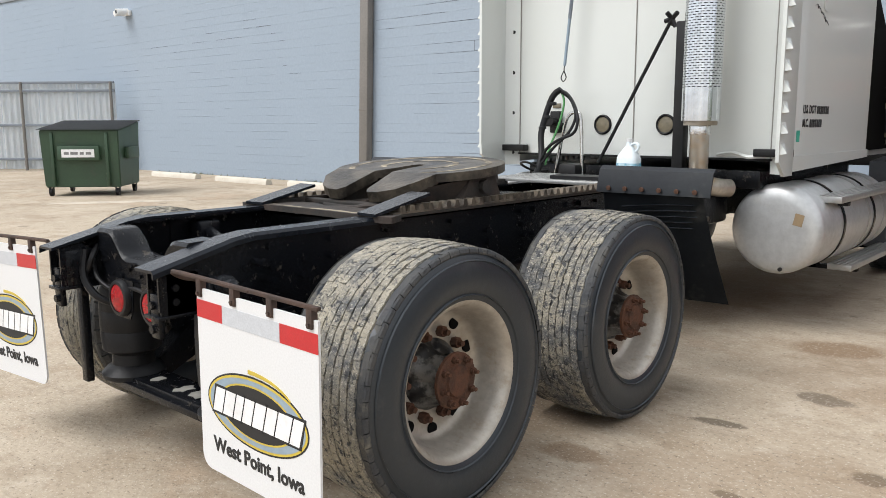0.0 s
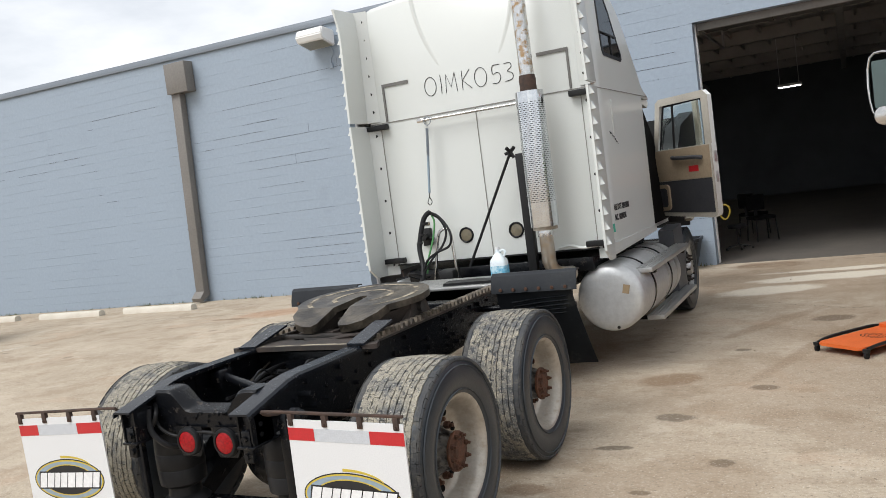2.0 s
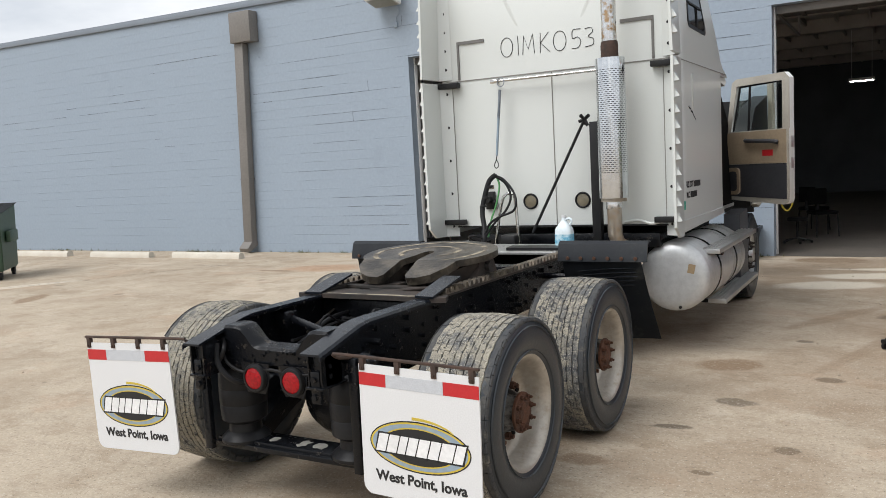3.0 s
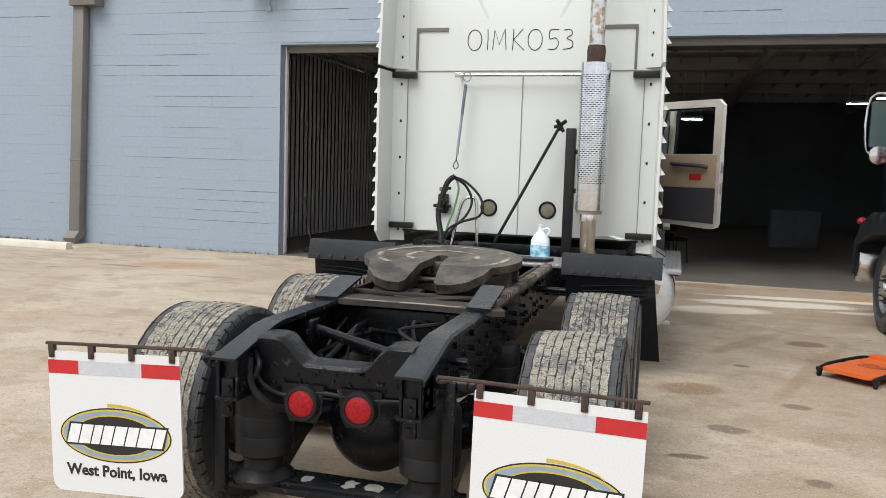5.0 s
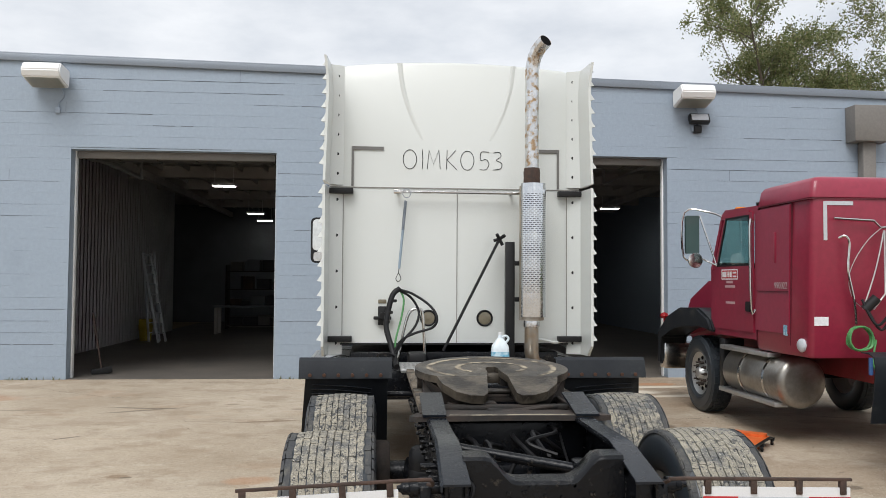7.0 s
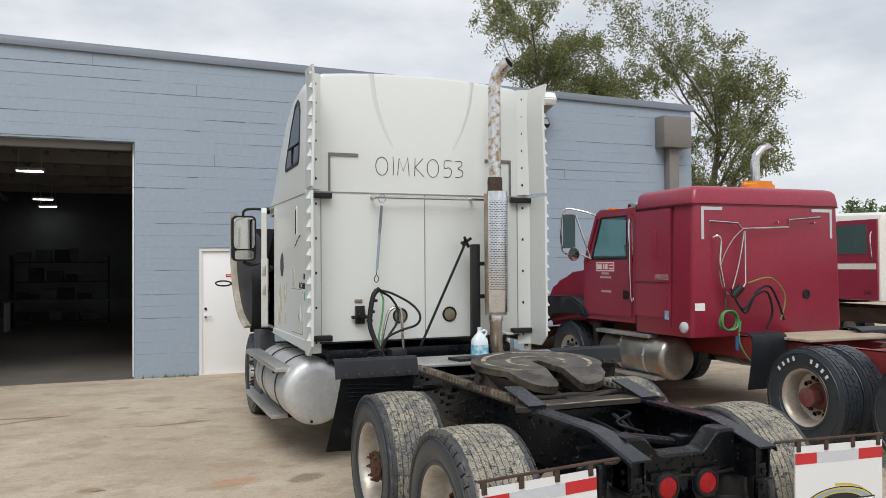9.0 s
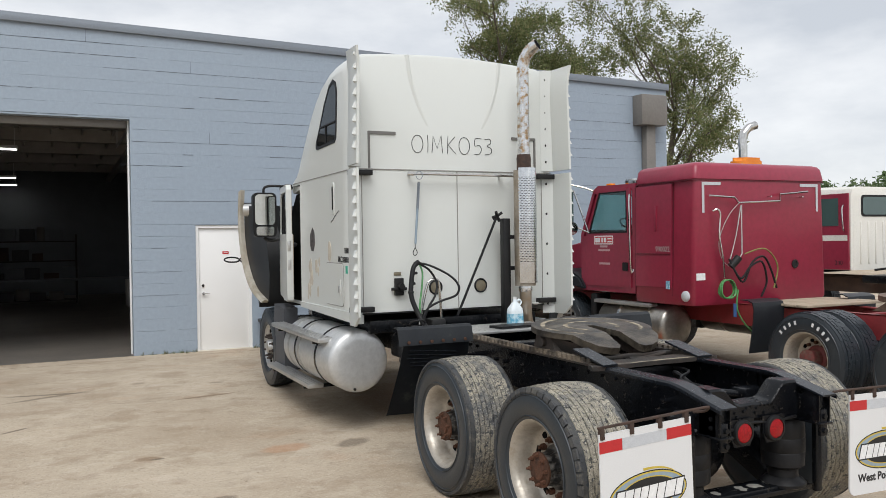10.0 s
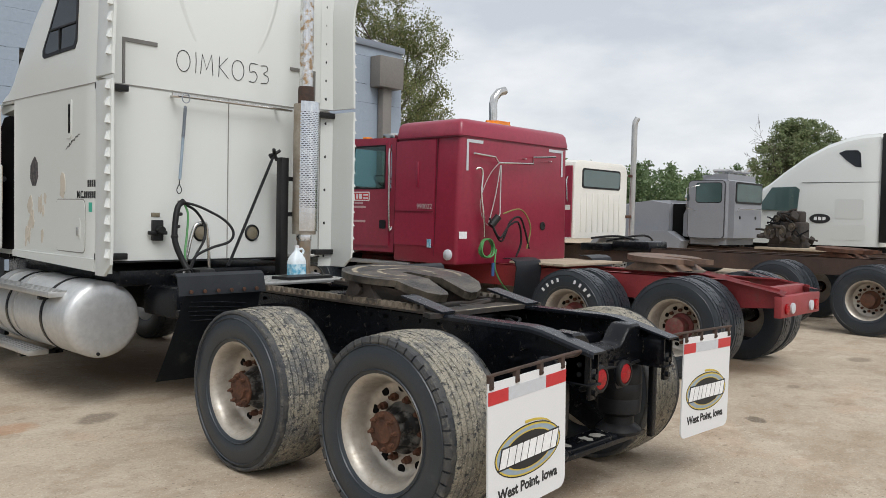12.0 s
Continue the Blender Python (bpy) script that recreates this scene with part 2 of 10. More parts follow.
M_TREAD = tread_mat()
M_SHOULDER = mat("dusty_shoulder_rubber", (0.04, 0.043, 0.048), 0.7, vary=(0.07, 0.068, 0.063), scale=9, amount=0.8, grain=90, bump=0.6, bump_scale=70,
                 dirt=(0.16, 0.15, 0.125), dirt_scale=12.0, dirt_lo=0.55, dirt_hi=0.7)
M_RIM = mat("dusty_wheel_metal", (0.50, 0.465, 0.41), 0.38, metal=0.45, vary=(0.38, 0.34, 0.285), scale=6, amount=0.7, grain=30, bump=0.12, bump_scale=35,
            dirt=(0.34, 0.28, 0.21), dirt_scale=9.0, dirt_lo=0.54, dirt_hi=0.72)
M_RUST = mat("rusty_iron", (0.13, 0.055, 0.03), 0.85, metal=0.2, vary=(0.07, 0.035, 0.022), scale=14, amount=0.8, grain=80, bump=0.6, bump_scale=90)
M_HUB = mat("greasy_hub_iron", (0.016, 0.016, 0.017), 0.35, metal=0.2, vary=(0.16, 0.155, 0.145), scale=14, amount=1.0, grain=30, bump=0.3, bump_scale=30)
M_RUSTBROWN = mat("brown_rusty_bar", (0.075, 0.042, 0.03), 0.8, vary=(0.04, 0.026, 0.02), scale=20, amount=0.8, grain=80, bump=0.5, bump_scale=90)
M_ALU = mat("worn_aluminium", (0.55, 0.55, 0.54), 0.38, metal=0.75, vary=(0.45, 0.45, 0.44), scale=3, amount=0.5, grain=30, bump=0.05, bump_scale=30,
            dirt=(0.36, 0.33, 0.28), dirt_scale=3.0, dirt_lo=0.62, dirt_hi=0.85)
M_TANK = mat("dull_tank_aluminium", (0.60, 0.61, 0.61), 0.42, metal=0.6, vary=(0.52, 0.53, 0.53), scale=3, amount=0.5, grain=25, bump=0.05, bump_scale=20,
             dirt=(0.42, 0.40, 0.36), dirt_scale=2.5, dirt_lo=0.62, dirt_hi=0.85)
M_DULLTANK = mat("scuffed_tank_metal", (0.36, 0.345, 0.32), 0.32, metal=0.8, vary=(0.27, 0.25, 0.22), scale=4, amount=0.7, grain=25, bump=0.08, bump_scale=20)
M_CHROME = mat("chrome", (0.66, 0.66, 0.65), 0.14, metal=1.0, vary=(0.55, 0.53, 0.5), scale=8, amount=0.5, grain=30, bump=0.02)
M_SHIELD = mat("bright_shield_chrome", (0.70, 0.72, 0.745), 0.13, metal=1.0, vary=(0.60, 0.62, 0.64), scale=6, amount=0.4, grain=20, bump=0.03, bump_scale=12)
M_CHROMERUST = mat("rust_speckled_chrome", (0.74, 0.75, 0.76), 0.18, metal=0.9, vary=(0.56, 0.55, 0.53), scale=8, amount=0.5, grain=30, bump=0.1, bump_scale=60,
                   dirt=(0.38, 0.26, 0.15), dirt_scale=16.0, dirt_lo=0.50, dirt_hi=0.60)
M_RUBBER = mat("black_rubber", (0.008, 0.008, 0.009), 0.42, spec=0.2, vary=(0.018, 0.018, 0.019), scale=5, amount=0.6, grain=50, bump=0.15, bump_scale=60)
M_FLAPBLK = mat("black_plastic_fender", (0.012, 0.014, 0.018), 0.40, spec=0.3, vary=(0.022, 0.025, 0.028), scale=3, amount=0.6, grain=40, bump=0.1, bump_scale=40,
                dirt=(0.11, 0.105, 0.095), dirt_scale=3.0, dirt_lo=0.58, dirt_hi=0.8)
M_FLAPWHITE = mat("white_flap_plastic", (0.69, 0.695, 0.70), 0.4, vary=(0.67, 0.675, 0.68), scale=2, amount=0.2, grain=150, bump=0.02, bump_scale=10)
M_REDTAPE = mat("red_reflective_tape", (0.52, 0.025, 0.03), 0.3, vary=(0.45, 0.02, 0.025), scale=20, amount=0.3, grain=150, bump=0.1, bump_scale=220)
M_SILVTAPE = mat("silver_reflective_tape", (0.55, 0.57, 0.60), 0.35, vary=(0.48, 0.50, 0.53), scale=30, amount=0.4, grain=150, bump=0.1, bump_scale=220)
M_REDLENS = mat("red_lamp_lens", (0.36, 0.005, 0.009), 0.25, vary=(0.22, 0.003, 0.006), scale=90, amount=0.9, grain=160, bump=0.4, bump_scale=150, spec=0.3)
M_BLACK = mat("black_paint", (0.009, 0.009, 0.010), 0.42, spec=0.28, vary=(0.02, 0.02, 0.02), bump=0.05)
M_INK = mat("black_lettering", (0.015, 0.015, 0.016), 0.6, bump=0.0)
# flat black standing in for shade in holes and openings; chairs use it too
M_DARK = mat("flat_black", (0.006, 0.006, 0.006), 0.9, bump=0.0, spec=0.1)
M_WALL = mat("blue_grey_wall_paint", (0.298, 0.357, 0.425), 0.6, vary=(0.284, 0.342, 0.408), scale=0.5, amount=0.1, grain=14, bump=0.5, bump_scale=24,
             dirt=(0.235, 0.285, 0.34), dirt_scale=0.8, dirt_lo=0.6, dirt_hi=0.95)
M_PIPE = mat("taupe_downpipe_paint", (0.19, 0.175, 0.16), 0.5, vary=(0.165, 0.155, 0.14), scale=2, amount=0.5, grain=25, bump=0.08, bump_scale=20)
M_COPING = mat("grey_metal_coping", (0.22, 0.25, 0.285), 0.4, metal=0.2, vary=(0.2, 0.225, 0.26), scale=1, amount=0.5, bump=0.05)
M_DOORWHITE = mat("white_door_paint", (0.82, 0.82, 0.81), 0.4, vary=(0.79, 0.79, 0.775), scale=2, amount=0.25, grain=150, bump=0.04, bump_scale=20)
M_CORR = mat("white_corrugated_sheet", (0.80, 0.80, 0.78), 0.45, vary=(0.72, 0.72, 0.70), scale=1, amount=0.5, bump=0.04)
M_INTER = mat("dark_grey_interior_paint", (0.17, 0.185, 0.20), 0.8, vary=(0.12, 0.13, 0.14), scale=0.6, amount=0.6, bump=0.1)
M_BEAM = mat("roof_steel_paint", (0.52, 0.50, 0.46), 0.6, vary=(0.42, 0.40, 0.37), scale=2, amount=0.5, bump=0.1)
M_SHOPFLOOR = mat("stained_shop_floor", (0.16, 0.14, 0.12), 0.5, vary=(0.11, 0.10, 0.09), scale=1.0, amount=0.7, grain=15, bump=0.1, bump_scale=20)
M_LAMP = mat("lit_tube", (0.9, 0.9, 0.9), 0.4, emit=(1.0, 0.98, 0.93), power=5.5, bump=0.0)
M_REDPAINT = mat("maroon_cab_paint", (0.29, 0.022, 0.052), 0.36, vary=(0.25, 0.019, 0.043), scale=1.4, amount=0.5, grain=14, bump=0.02, bump_scale=25, coat=0.2,
                 dirt=(0.27, 0.10, 0.10), dirt_scale=2.0, dirt_lo=0.66, dirt_hi=0.95)
M_REDSEAM = mat("maroon_seam", (0.11, 0.008, 0.018), 0.6, bump=0.0)
M_REDFRAME = mat("red_frame_paint", (0.30, 0.035, 0.04), 0.5, vary=(0.21, 0.028, 0.03), scale=3, amount=0.6, grain=40, bump=0.2, bump_scale=60,
                 dirt=(0.15, 0.10, 0.075), dirt_scale=3.5, dirt_lo=0.55, dirt_hi=0.75)
M_REDHUB = mat("dull_red_hub", (0.20, 0.04, 0.04), 0.6, vary=(0.12, 0.035, 0.03), scale=12, amount=0.8, grain=60, bump=0.3, bump_scale=60,
               dirt=(0.16, 0.11, 0.085), dirt_scale=14.0, dirt_lo=0.5, dirt_hi=0.65)
M_RUSTPLATE = mat("rust_brown_plate", (0.20, 0.125, 0.085), 0.6, vary=(0.11, 0.075, 0.055), scale=5, amount=0.8, grain=50, bump=0.3, bump_scale=50)
M_GREYPAINT = mat("grey_primer_paint", (0.27, 0.28, 0.30), 0.45, vary=(0.24, 0.25, 0.27), scale=1.5, amount=0.5, bump=0.03)
M_CREAM = mat("cream_cab_paint", (0.75, 0.735, 0.68), 0.4, vary=(0.70, 0.68, 0.62), scale=1.5, amount=0.5, bump=0.03)
M_RUSTFRAME = mat("rusty_brown_frame", (0.085, 0.05, 0.036), 0.8, vary=(0.05, 0.034, 0.028), scale=3, amount=0.7, grain=40, bump=0.3, bump_scale=50)
M_GLASSDARK = mat("dark_tinted_glass", (0.012, 0.014, 0.016), 0.05, bump=0.0, spec=0.8, grain=1, amount=0.1)
# opaque teal: daylight seen through the cabs is put into the colour
M_GLASSTEAL = mat("painted_teal_glass", (0.07, 0.115, 0.11), 0.06, bump=0.0, spec=0.8, grain=1, amount=0.1)
M_GLASSTINT = glass_mat("teal_window_glass", (0.50, 0.70, 0.68))
M_GLASS = glass_mat("clear_glass", (0.85, 0.93, 0.9), 0.02, 1.55)
M_BEIGE = mat("beige_door_trim", (0.36, 0.28, 0.19), 0.55, vary=(0.31, 0.24, 0.165), scale=4, amount=0.5, bump=0.1)
M_DOORINNER = mat("dusty_door_edge", (0.46, 0.43, 0.37), 0.5, vary=(0.38, 0.35, 0.30), scale=4, amount=0.6, grain=60, bump=0.05)
M_GREYTRIM = mat("dark_grey_trim", (0.035, 0.036, 0.042), 0.6, vary=(0.05, 0.05, 0.055), scale=4, amount=0.5, bump=0.1)
M_ORANGE = mat("orange_plastic", (0.72, 0.15, 0.03), 0.45, vary=(0.62, 0.12, 0.025), scale=4, amount=0.4, bump=0.05)
M_AMBER = mat("amber_lamp_plastic", (0.80, 0.27, 0.02), 0.25, vary=(0.7, 0.2, 0.015), scale=10, amount=0.4, bump=0.03)
M_GREENBIN = mat("green_bin_paint", (0.035, 0.075, 0.04), 0.5, vary=(0.028, 0.06, 0.034), scale=2, amount=0.6, bump=0.08,
                 dirt=(0.07, 0.075, 0.055), dirt_scale=2.0, dirt_lo=0.58, dirt_hi=0.8)
M_FENCE = mat("pale_galvanised_sheet", (0.74, 0.77, 0.78), 0.45, vary=(0.68, 0.71, 0.73), scale=1, amount=0.5, bump=0.03)
M_STOP = mat("chalky_concrete", (0.66, 0.62, 0.54), 0.9, vary=(0.58, 0.53, 0.45), scale=4, amount=0.6, grain=50, bump=0.3)
M_GREENHOSE = mat("green_rubber", (0.08, 0.28, 0.09), 0.45, bump=0.05)
M_BARK = mat("grey_bark", (0.12, 0.10, 0.08), 0.9, vary=(0.08, 0.066, 0.052), scale=5, amount=0.7, grain=30, bump=0.6, bump_scale=20)
M_GOLD = mat("gold_print", (0.60, 0.45, 0.06), 0.45, bump=0.0)
M_BLUEPRINT = mat("grey_blue_print", (0.28, 0.36, 0.43), 0.45, bump=0.0)
M_WHITEPRINT = mat("white_print", (0.82, 0.82, 0.82), 0.45, bump=0.0)
M_BOTTLE = mat("milky_bottle_plastic", (0.74, 0.80, 0.82), 0.3, vary=(0.66, 0.74, 0.78), scale=10, amount=0.4, bump=0.0)
M_LABELBLUE = mat("blue_bottle_label", (0.10, 0.36, 0.52), 0.45, vary=(0.5, 0.66, 0.72), scale=18, amount=0.9, bump=0.0)
M_YELLOW = mat("yellow_plastic", (0.42, 0.32, 0.03), 0.5, bump=0.03)
M_BROWNLENS = mat("amber_grey_lens", (0.22, 0.19, 0.13), 0.2, bump=0.1, vary=(0.16, 0.14, 0.1), scale=30)
M_WOOD = mat("bleached_planks", (0.42, 0.34, 0.25), 0.85, vary=(0.33, 0.27, 0.2), scale=3, amount=0.7, grain=30, bump=0.3)
M_GRASS = mat("weeds", (0.10, 0.12, 0.04), 0.8, vary=(0.14, 0.13, 0.06), scale=3, bump=0.0)


def ground_mat():
    """Worn, stained concrete: pale and dark patches, tyre-swept streaks, oil spots, fine grit, a few cracks."""
    m = mat("worn_concrete", (0.468, 0.392, 0.300), 0.85, vary=(0.40, 0.331, 0.250), scale=0.3, amount=0.8, grain=30, bump=0.6, bump_scale=30, spec=0.15,
            dirt=(0.36, 0.285, 0.21), dirt_scale=0.5, dirt_lo=0.50, dirt_hi=0.85)
    n, l = m.node_tree.nodes, m.node_tree.links
    b = n["Principled BSDF"]
    src = b.inputs["Base Color"].links[0].from_socket
    tc = n.new("ShaderNodeTexCoord")

    def layer(kind, scale, lo, hi, color, stretch=(1, 1, 1), strength=1.0, turn=0.0):
        nonlocal src
        mp = n.new("ShaderNodeMapping")
        mp.inputs["Scale"].default_value, mp.inputs["Rotation"].default_value = stretch, (0, 0, radians(turn))
        l.new(tc.outputs["Object"], mp.inputs["Vector"])
        if kind == "noise":
            t = n.new("ShaderNodeTexNoise")
            t.inputs["Detail"].default_value, t.inputs["Roughness"].default_value = 9.0, 0.65
            out = t.outputs["Fac"]
        else:
            t = n.new("ShaderNodeTexVoronoi")
            t.feature = "DISTANCE_TO_EDGE" if kind == "crack" else "F1"
            out = t.outputs["Distance"]
            wob = n.new("ShaderNodeTexNoise")
            wob.inputs["Scale"].default_value, wob.inputs["Detail"].default_value = scale * 3, 6.0
            l.new(mp.outputs["Vector"], wob.inputs["Vector"])
            add = n.new("ShaderNodeMix")
            add.data_type, add.blend_type = "RGBA", "ADD"
            add.inputs["Factor"].default_value = 0.35 if kind == "crack" else 0.12
            l.new(mp.outputs["Vector"], add.inputs["A"])
            l.new(wob.outputs["Color"], add.inputs["B"])
            l.new(add.outputs["Result"], t.inputs["Vector"])
        t.inputs["Scale"].default_value = scale
        if kind == "noise":
            l.new(mp.outputs["Vector"], t.inputs["Vector"])
        r = n.new("ShaderNodeMapRange")
        r.inputs["From Min"].default_value, r.inputs["From Max"].default_value = lo, hi
        r.inputs["To Max"].default_value = strength
        l.new(out, r.inputs["Value"])
        x = n.new("ShaderNodeMix")
        x.data_type = "RGBA"
        x.inputs["B"].default_value = (*color, 1)
        l.new(r.outputs["Result"], x.inputs["Factor"])
        l.new(src, x.inputs["A"])
        src = x.outputs["Result"]

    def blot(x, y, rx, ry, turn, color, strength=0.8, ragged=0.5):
        """One patch of its own shape, mostly stains: a worn-edged oval at a place on the yard."""
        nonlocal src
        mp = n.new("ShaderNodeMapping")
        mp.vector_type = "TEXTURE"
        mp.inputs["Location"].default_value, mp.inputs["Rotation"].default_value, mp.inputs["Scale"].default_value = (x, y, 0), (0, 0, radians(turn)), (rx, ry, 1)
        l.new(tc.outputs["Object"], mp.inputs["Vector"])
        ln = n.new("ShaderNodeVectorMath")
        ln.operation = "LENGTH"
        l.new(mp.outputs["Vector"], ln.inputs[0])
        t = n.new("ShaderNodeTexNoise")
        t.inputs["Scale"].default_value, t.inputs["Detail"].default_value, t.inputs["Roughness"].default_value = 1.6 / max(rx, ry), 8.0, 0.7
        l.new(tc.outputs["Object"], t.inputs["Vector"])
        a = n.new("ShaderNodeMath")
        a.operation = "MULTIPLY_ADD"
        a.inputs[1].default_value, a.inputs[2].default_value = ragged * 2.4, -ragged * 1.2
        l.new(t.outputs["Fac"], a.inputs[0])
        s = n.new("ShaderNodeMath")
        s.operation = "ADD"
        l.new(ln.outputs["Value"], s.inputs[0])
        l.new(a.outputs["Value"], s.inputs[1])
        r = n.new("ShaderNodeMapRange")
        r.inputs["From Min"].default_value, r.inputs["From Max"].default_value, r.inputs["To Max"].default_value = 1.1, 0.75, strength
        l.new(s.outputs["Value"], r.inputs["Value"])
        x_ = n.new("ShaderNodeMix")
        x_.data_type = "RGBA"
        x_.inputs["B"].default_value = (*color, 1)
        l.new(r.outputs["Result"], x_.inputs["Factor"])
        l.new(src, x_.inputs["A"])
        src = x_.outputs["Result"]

    layer("noise", 0.35, 0.48, 0.64, (0.55, 0.47, 0.37), (0.9, 1.0, 1), 0.6, 10)
    layer("noise", 0.6, 0.50, 0.60, (0.30, 0.228, 0.155), (0.9, 1.0, 1), 0.3, 24)
    layer("noise", 0.9, 0.56, 0.63, (0.45, 0.31, 0.21), (0.8, 1.1, 1), 0.3, 5)
    layer("noise", 1.5, 0.52, 0.60, (0.28, 0.21, 0.142), (0.9, 1.1, 1), 0.42, -15)
    layer("noise", 2.6, 0.56, 0.62, (0.58, 0.51, 0.42), (0.9, 1.1, 1), 0.26, 40)
    layer("noise", 4.5, 0.55, 0.62, (0.22, 0.17, 0.12), (0.9, 1.1, 1), 0.22, 70)
    layer("noise", 7.0, 0.58, 0.64, (0.20, 0.155, 0.11), (0.4, 2.2, 1), 0.2, 62)
    layer("spot", 0.8, 0.10, 0.06, (0.16, 0.125, 0.09), (1, 1.4, 1), 0.5, 15)
    layer("spot", 1.7, 0.07, 0.045, (0.16, 0.125, 0.09), (1, 1.7, 1), 0.5, 40)
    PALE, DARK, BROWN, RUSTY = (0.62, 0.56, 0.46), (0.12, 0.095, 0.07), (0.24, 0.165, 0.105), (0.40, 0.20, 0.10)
    # broad brown ovals at (0.2, 1.0), (0.1, 4.6), (5.0, 2.0) lie under trucks
    for q in ((3.2, 8.7, 2.9, 2.0, 5, BROWN, 0.5, 0.7), (3.3, 9.3, 1.5, 0.16, 4, PALE, 0.9), (2.7, 8.6, 1.2, 0.3, 8, PALE, 0.9), (1.95, 7.7, 0.7, 0.35, 20, PALE, 0.85), (4.2, 8.3, 0.9, 0.14, 6, PALE, 0.85), (1.75, 10.2, 0.6, 0.35, 0, BROWN), (4.1, 9.7, 0.4, 0.2, 0, RUSTY),
              (2.76, 5.67, 0.22, 0.16, 10, DARK), (1.53, 3.25, 0.28, 0.2, 30, BROWN), (1.47, 1.52, 0.13, 0.05, 10, DARK), (2.205, 1.31, 0.085, 0.07, 0, DARK), (1.13, 0.74, 0.17, 0.10, 0, BROWN, 0.75), (1.82, 0.79, 0.07, 0.035, 0, DARK), (6.6, -0.07, 0.2, 0.13, 0, DARK, 0.5), (-6.75, 8.3, 0.9, 0.5, 10, RUSTY, 0.45),
              (-1.19, 3.14, 0.2, 0.13, 30, DARK, 0.6), (-1.81, 3.24, 0.22, 0.15, 10, RUSTY, 0.5), (-3.0, 3.45, 0.12, 0.08, 0, BROWN), (-3.8, 7.2, 0.55, 0.05, 25, DARK, 0.6), (-2.03, 6.26, 0.4, 0.05, 10, BROWN),
              (-4.12, 5.29, 0.16, 0.03, 40, DARK), (-3.85, 7.38, 0.5, 0.05, -10, DARK, 0.7), (-5.55, 7.28, 0.5, 0.04, 0, DARK, 0.5), (-7.52, 7.82, 0.5, 0.1, 0, BROWN), (-2.92, 3.41, 0.06, 0.03, 0, DARK),
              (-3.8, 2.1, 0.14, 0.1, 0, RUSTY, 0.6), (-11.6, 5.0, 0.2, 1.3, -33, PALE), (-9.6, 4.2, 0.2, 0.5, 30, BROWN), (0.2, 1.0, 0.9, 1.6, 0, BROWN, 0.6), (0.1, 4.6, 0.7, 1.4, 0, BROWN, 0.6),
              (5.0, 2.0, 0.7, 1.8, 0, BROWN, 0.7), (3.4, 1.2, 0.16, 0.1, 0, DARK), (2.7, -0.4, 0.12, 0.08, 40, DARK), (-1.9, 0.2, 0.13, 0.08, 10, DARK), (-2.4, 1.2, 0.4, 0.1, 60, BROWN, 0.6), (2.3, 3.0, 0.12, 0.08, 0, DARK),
              (2.5, 3.1, 1.5, 0.9, 20, BROWN, 0.32, 0.9), (3.3, 5.3, 1.4, 1.0, -10, BROWN, 0.3, 0.9), (1.9, 0.9, 0.8, 0.45, 30, BROWN, 0.35, 0.9), (3.0, 1.9, 0.9, 0.3, -35, BROWN, 0.35, 0.8), (2.2, 5.6, 0.9, 0.12, 60, BROWN, 0.4, 0.6),
              (2.7, 4.6, 1.4, 0.1, 70, BROWN, 0.4, 0.6), (1.75, 2.2, 0.15, 0.1, 0, DARK, 0.7), (3.4, 2.7, 0.1, 0.07, 20, DARK, 0.7), (2.0, 4.3, 0.08, 0.06, 0, DARK, 0.7), (3.9, 7.4, 0.5, 0.2, 10, BROWN, 0.5), (-2.6, 2.0, 0.1, 0.07, 0, DARK, 0.6)):
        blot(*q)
    layer("noise", 14.0, 0.57, 0.65, (0.58, 0.52, 0.43), (1, 1, 1), 0.22)
    layer("noise", 11.0, 0.59, 0.66, (0.22, 0.18, 0.14), (1, 1, 1), 0.22)
    layer("noise", 45.0, 0.57, 0.65, (0.12, 0.095, 0.07), (1, 1, 1), 0.6)
    layer("noise", 70.0, 0.57, 0.64, (0.68, 0.62, 0.52), (1, 1, 1), 0.55)
    l.new(src, b.inputs["Base Color"])
    return m


M_GROUND = ground_mat()


# ---- ground ----
bm = B()
g = bmesh.ops.create_grid(bm, x_segments=60, y_segments=60, size=1.0)
for v in g["verts"]:
    v.co.x = math.copysign(abs(v.co.x) ** 3.0, v.co.x) * 700
    v.co.y = math.copysign(abs(v.co.y) ** 3.0, v.co.y) * 700
ground = one("ground", bm, M_GROUND, "worn tan concrete yard with oil stains and cracks", "ground", kind="structure", smooth=0)

# ---- the workshop building: its front runs along a line turned a little from the trucks ----
WALL_A = 10.667
ROOF, BAY_TOP, CEIL = 5.56, 4.055, 4.92
FALL = 0.018        # the roof edge falls towards the far corner
DEEP = 20.0
WALL_M = pose(0, WALL_A, 0)   # along the wall: x; into the building: y
X_LEFT, X_RIGHT = -34.0, 9.18
OPEN = [(-6.11, -2.53, 0.0, BAY_TOP), (-1.475, -0.50, 0.0, 2.235), (0.87, 4.70, 0.0, BAY_TOP + 0.05)]   # left bay, small door, right bay
THICK = 0.32


def put_in(ob, m=WALL_M):
    ob.matrix_basis = m
    return ob


def wall_piece(bm, x0, x1, z0, z1):
    box(bm, x0, x1, 0.005, THICK, z0, z1)


def fall_along(bm):
    """Lets the roof edge fall gently along the wall."""
    for v in bm.verts:
        if v.co.z > ROOF - 0.2:
            v.co.z -= FALL * v.co.x


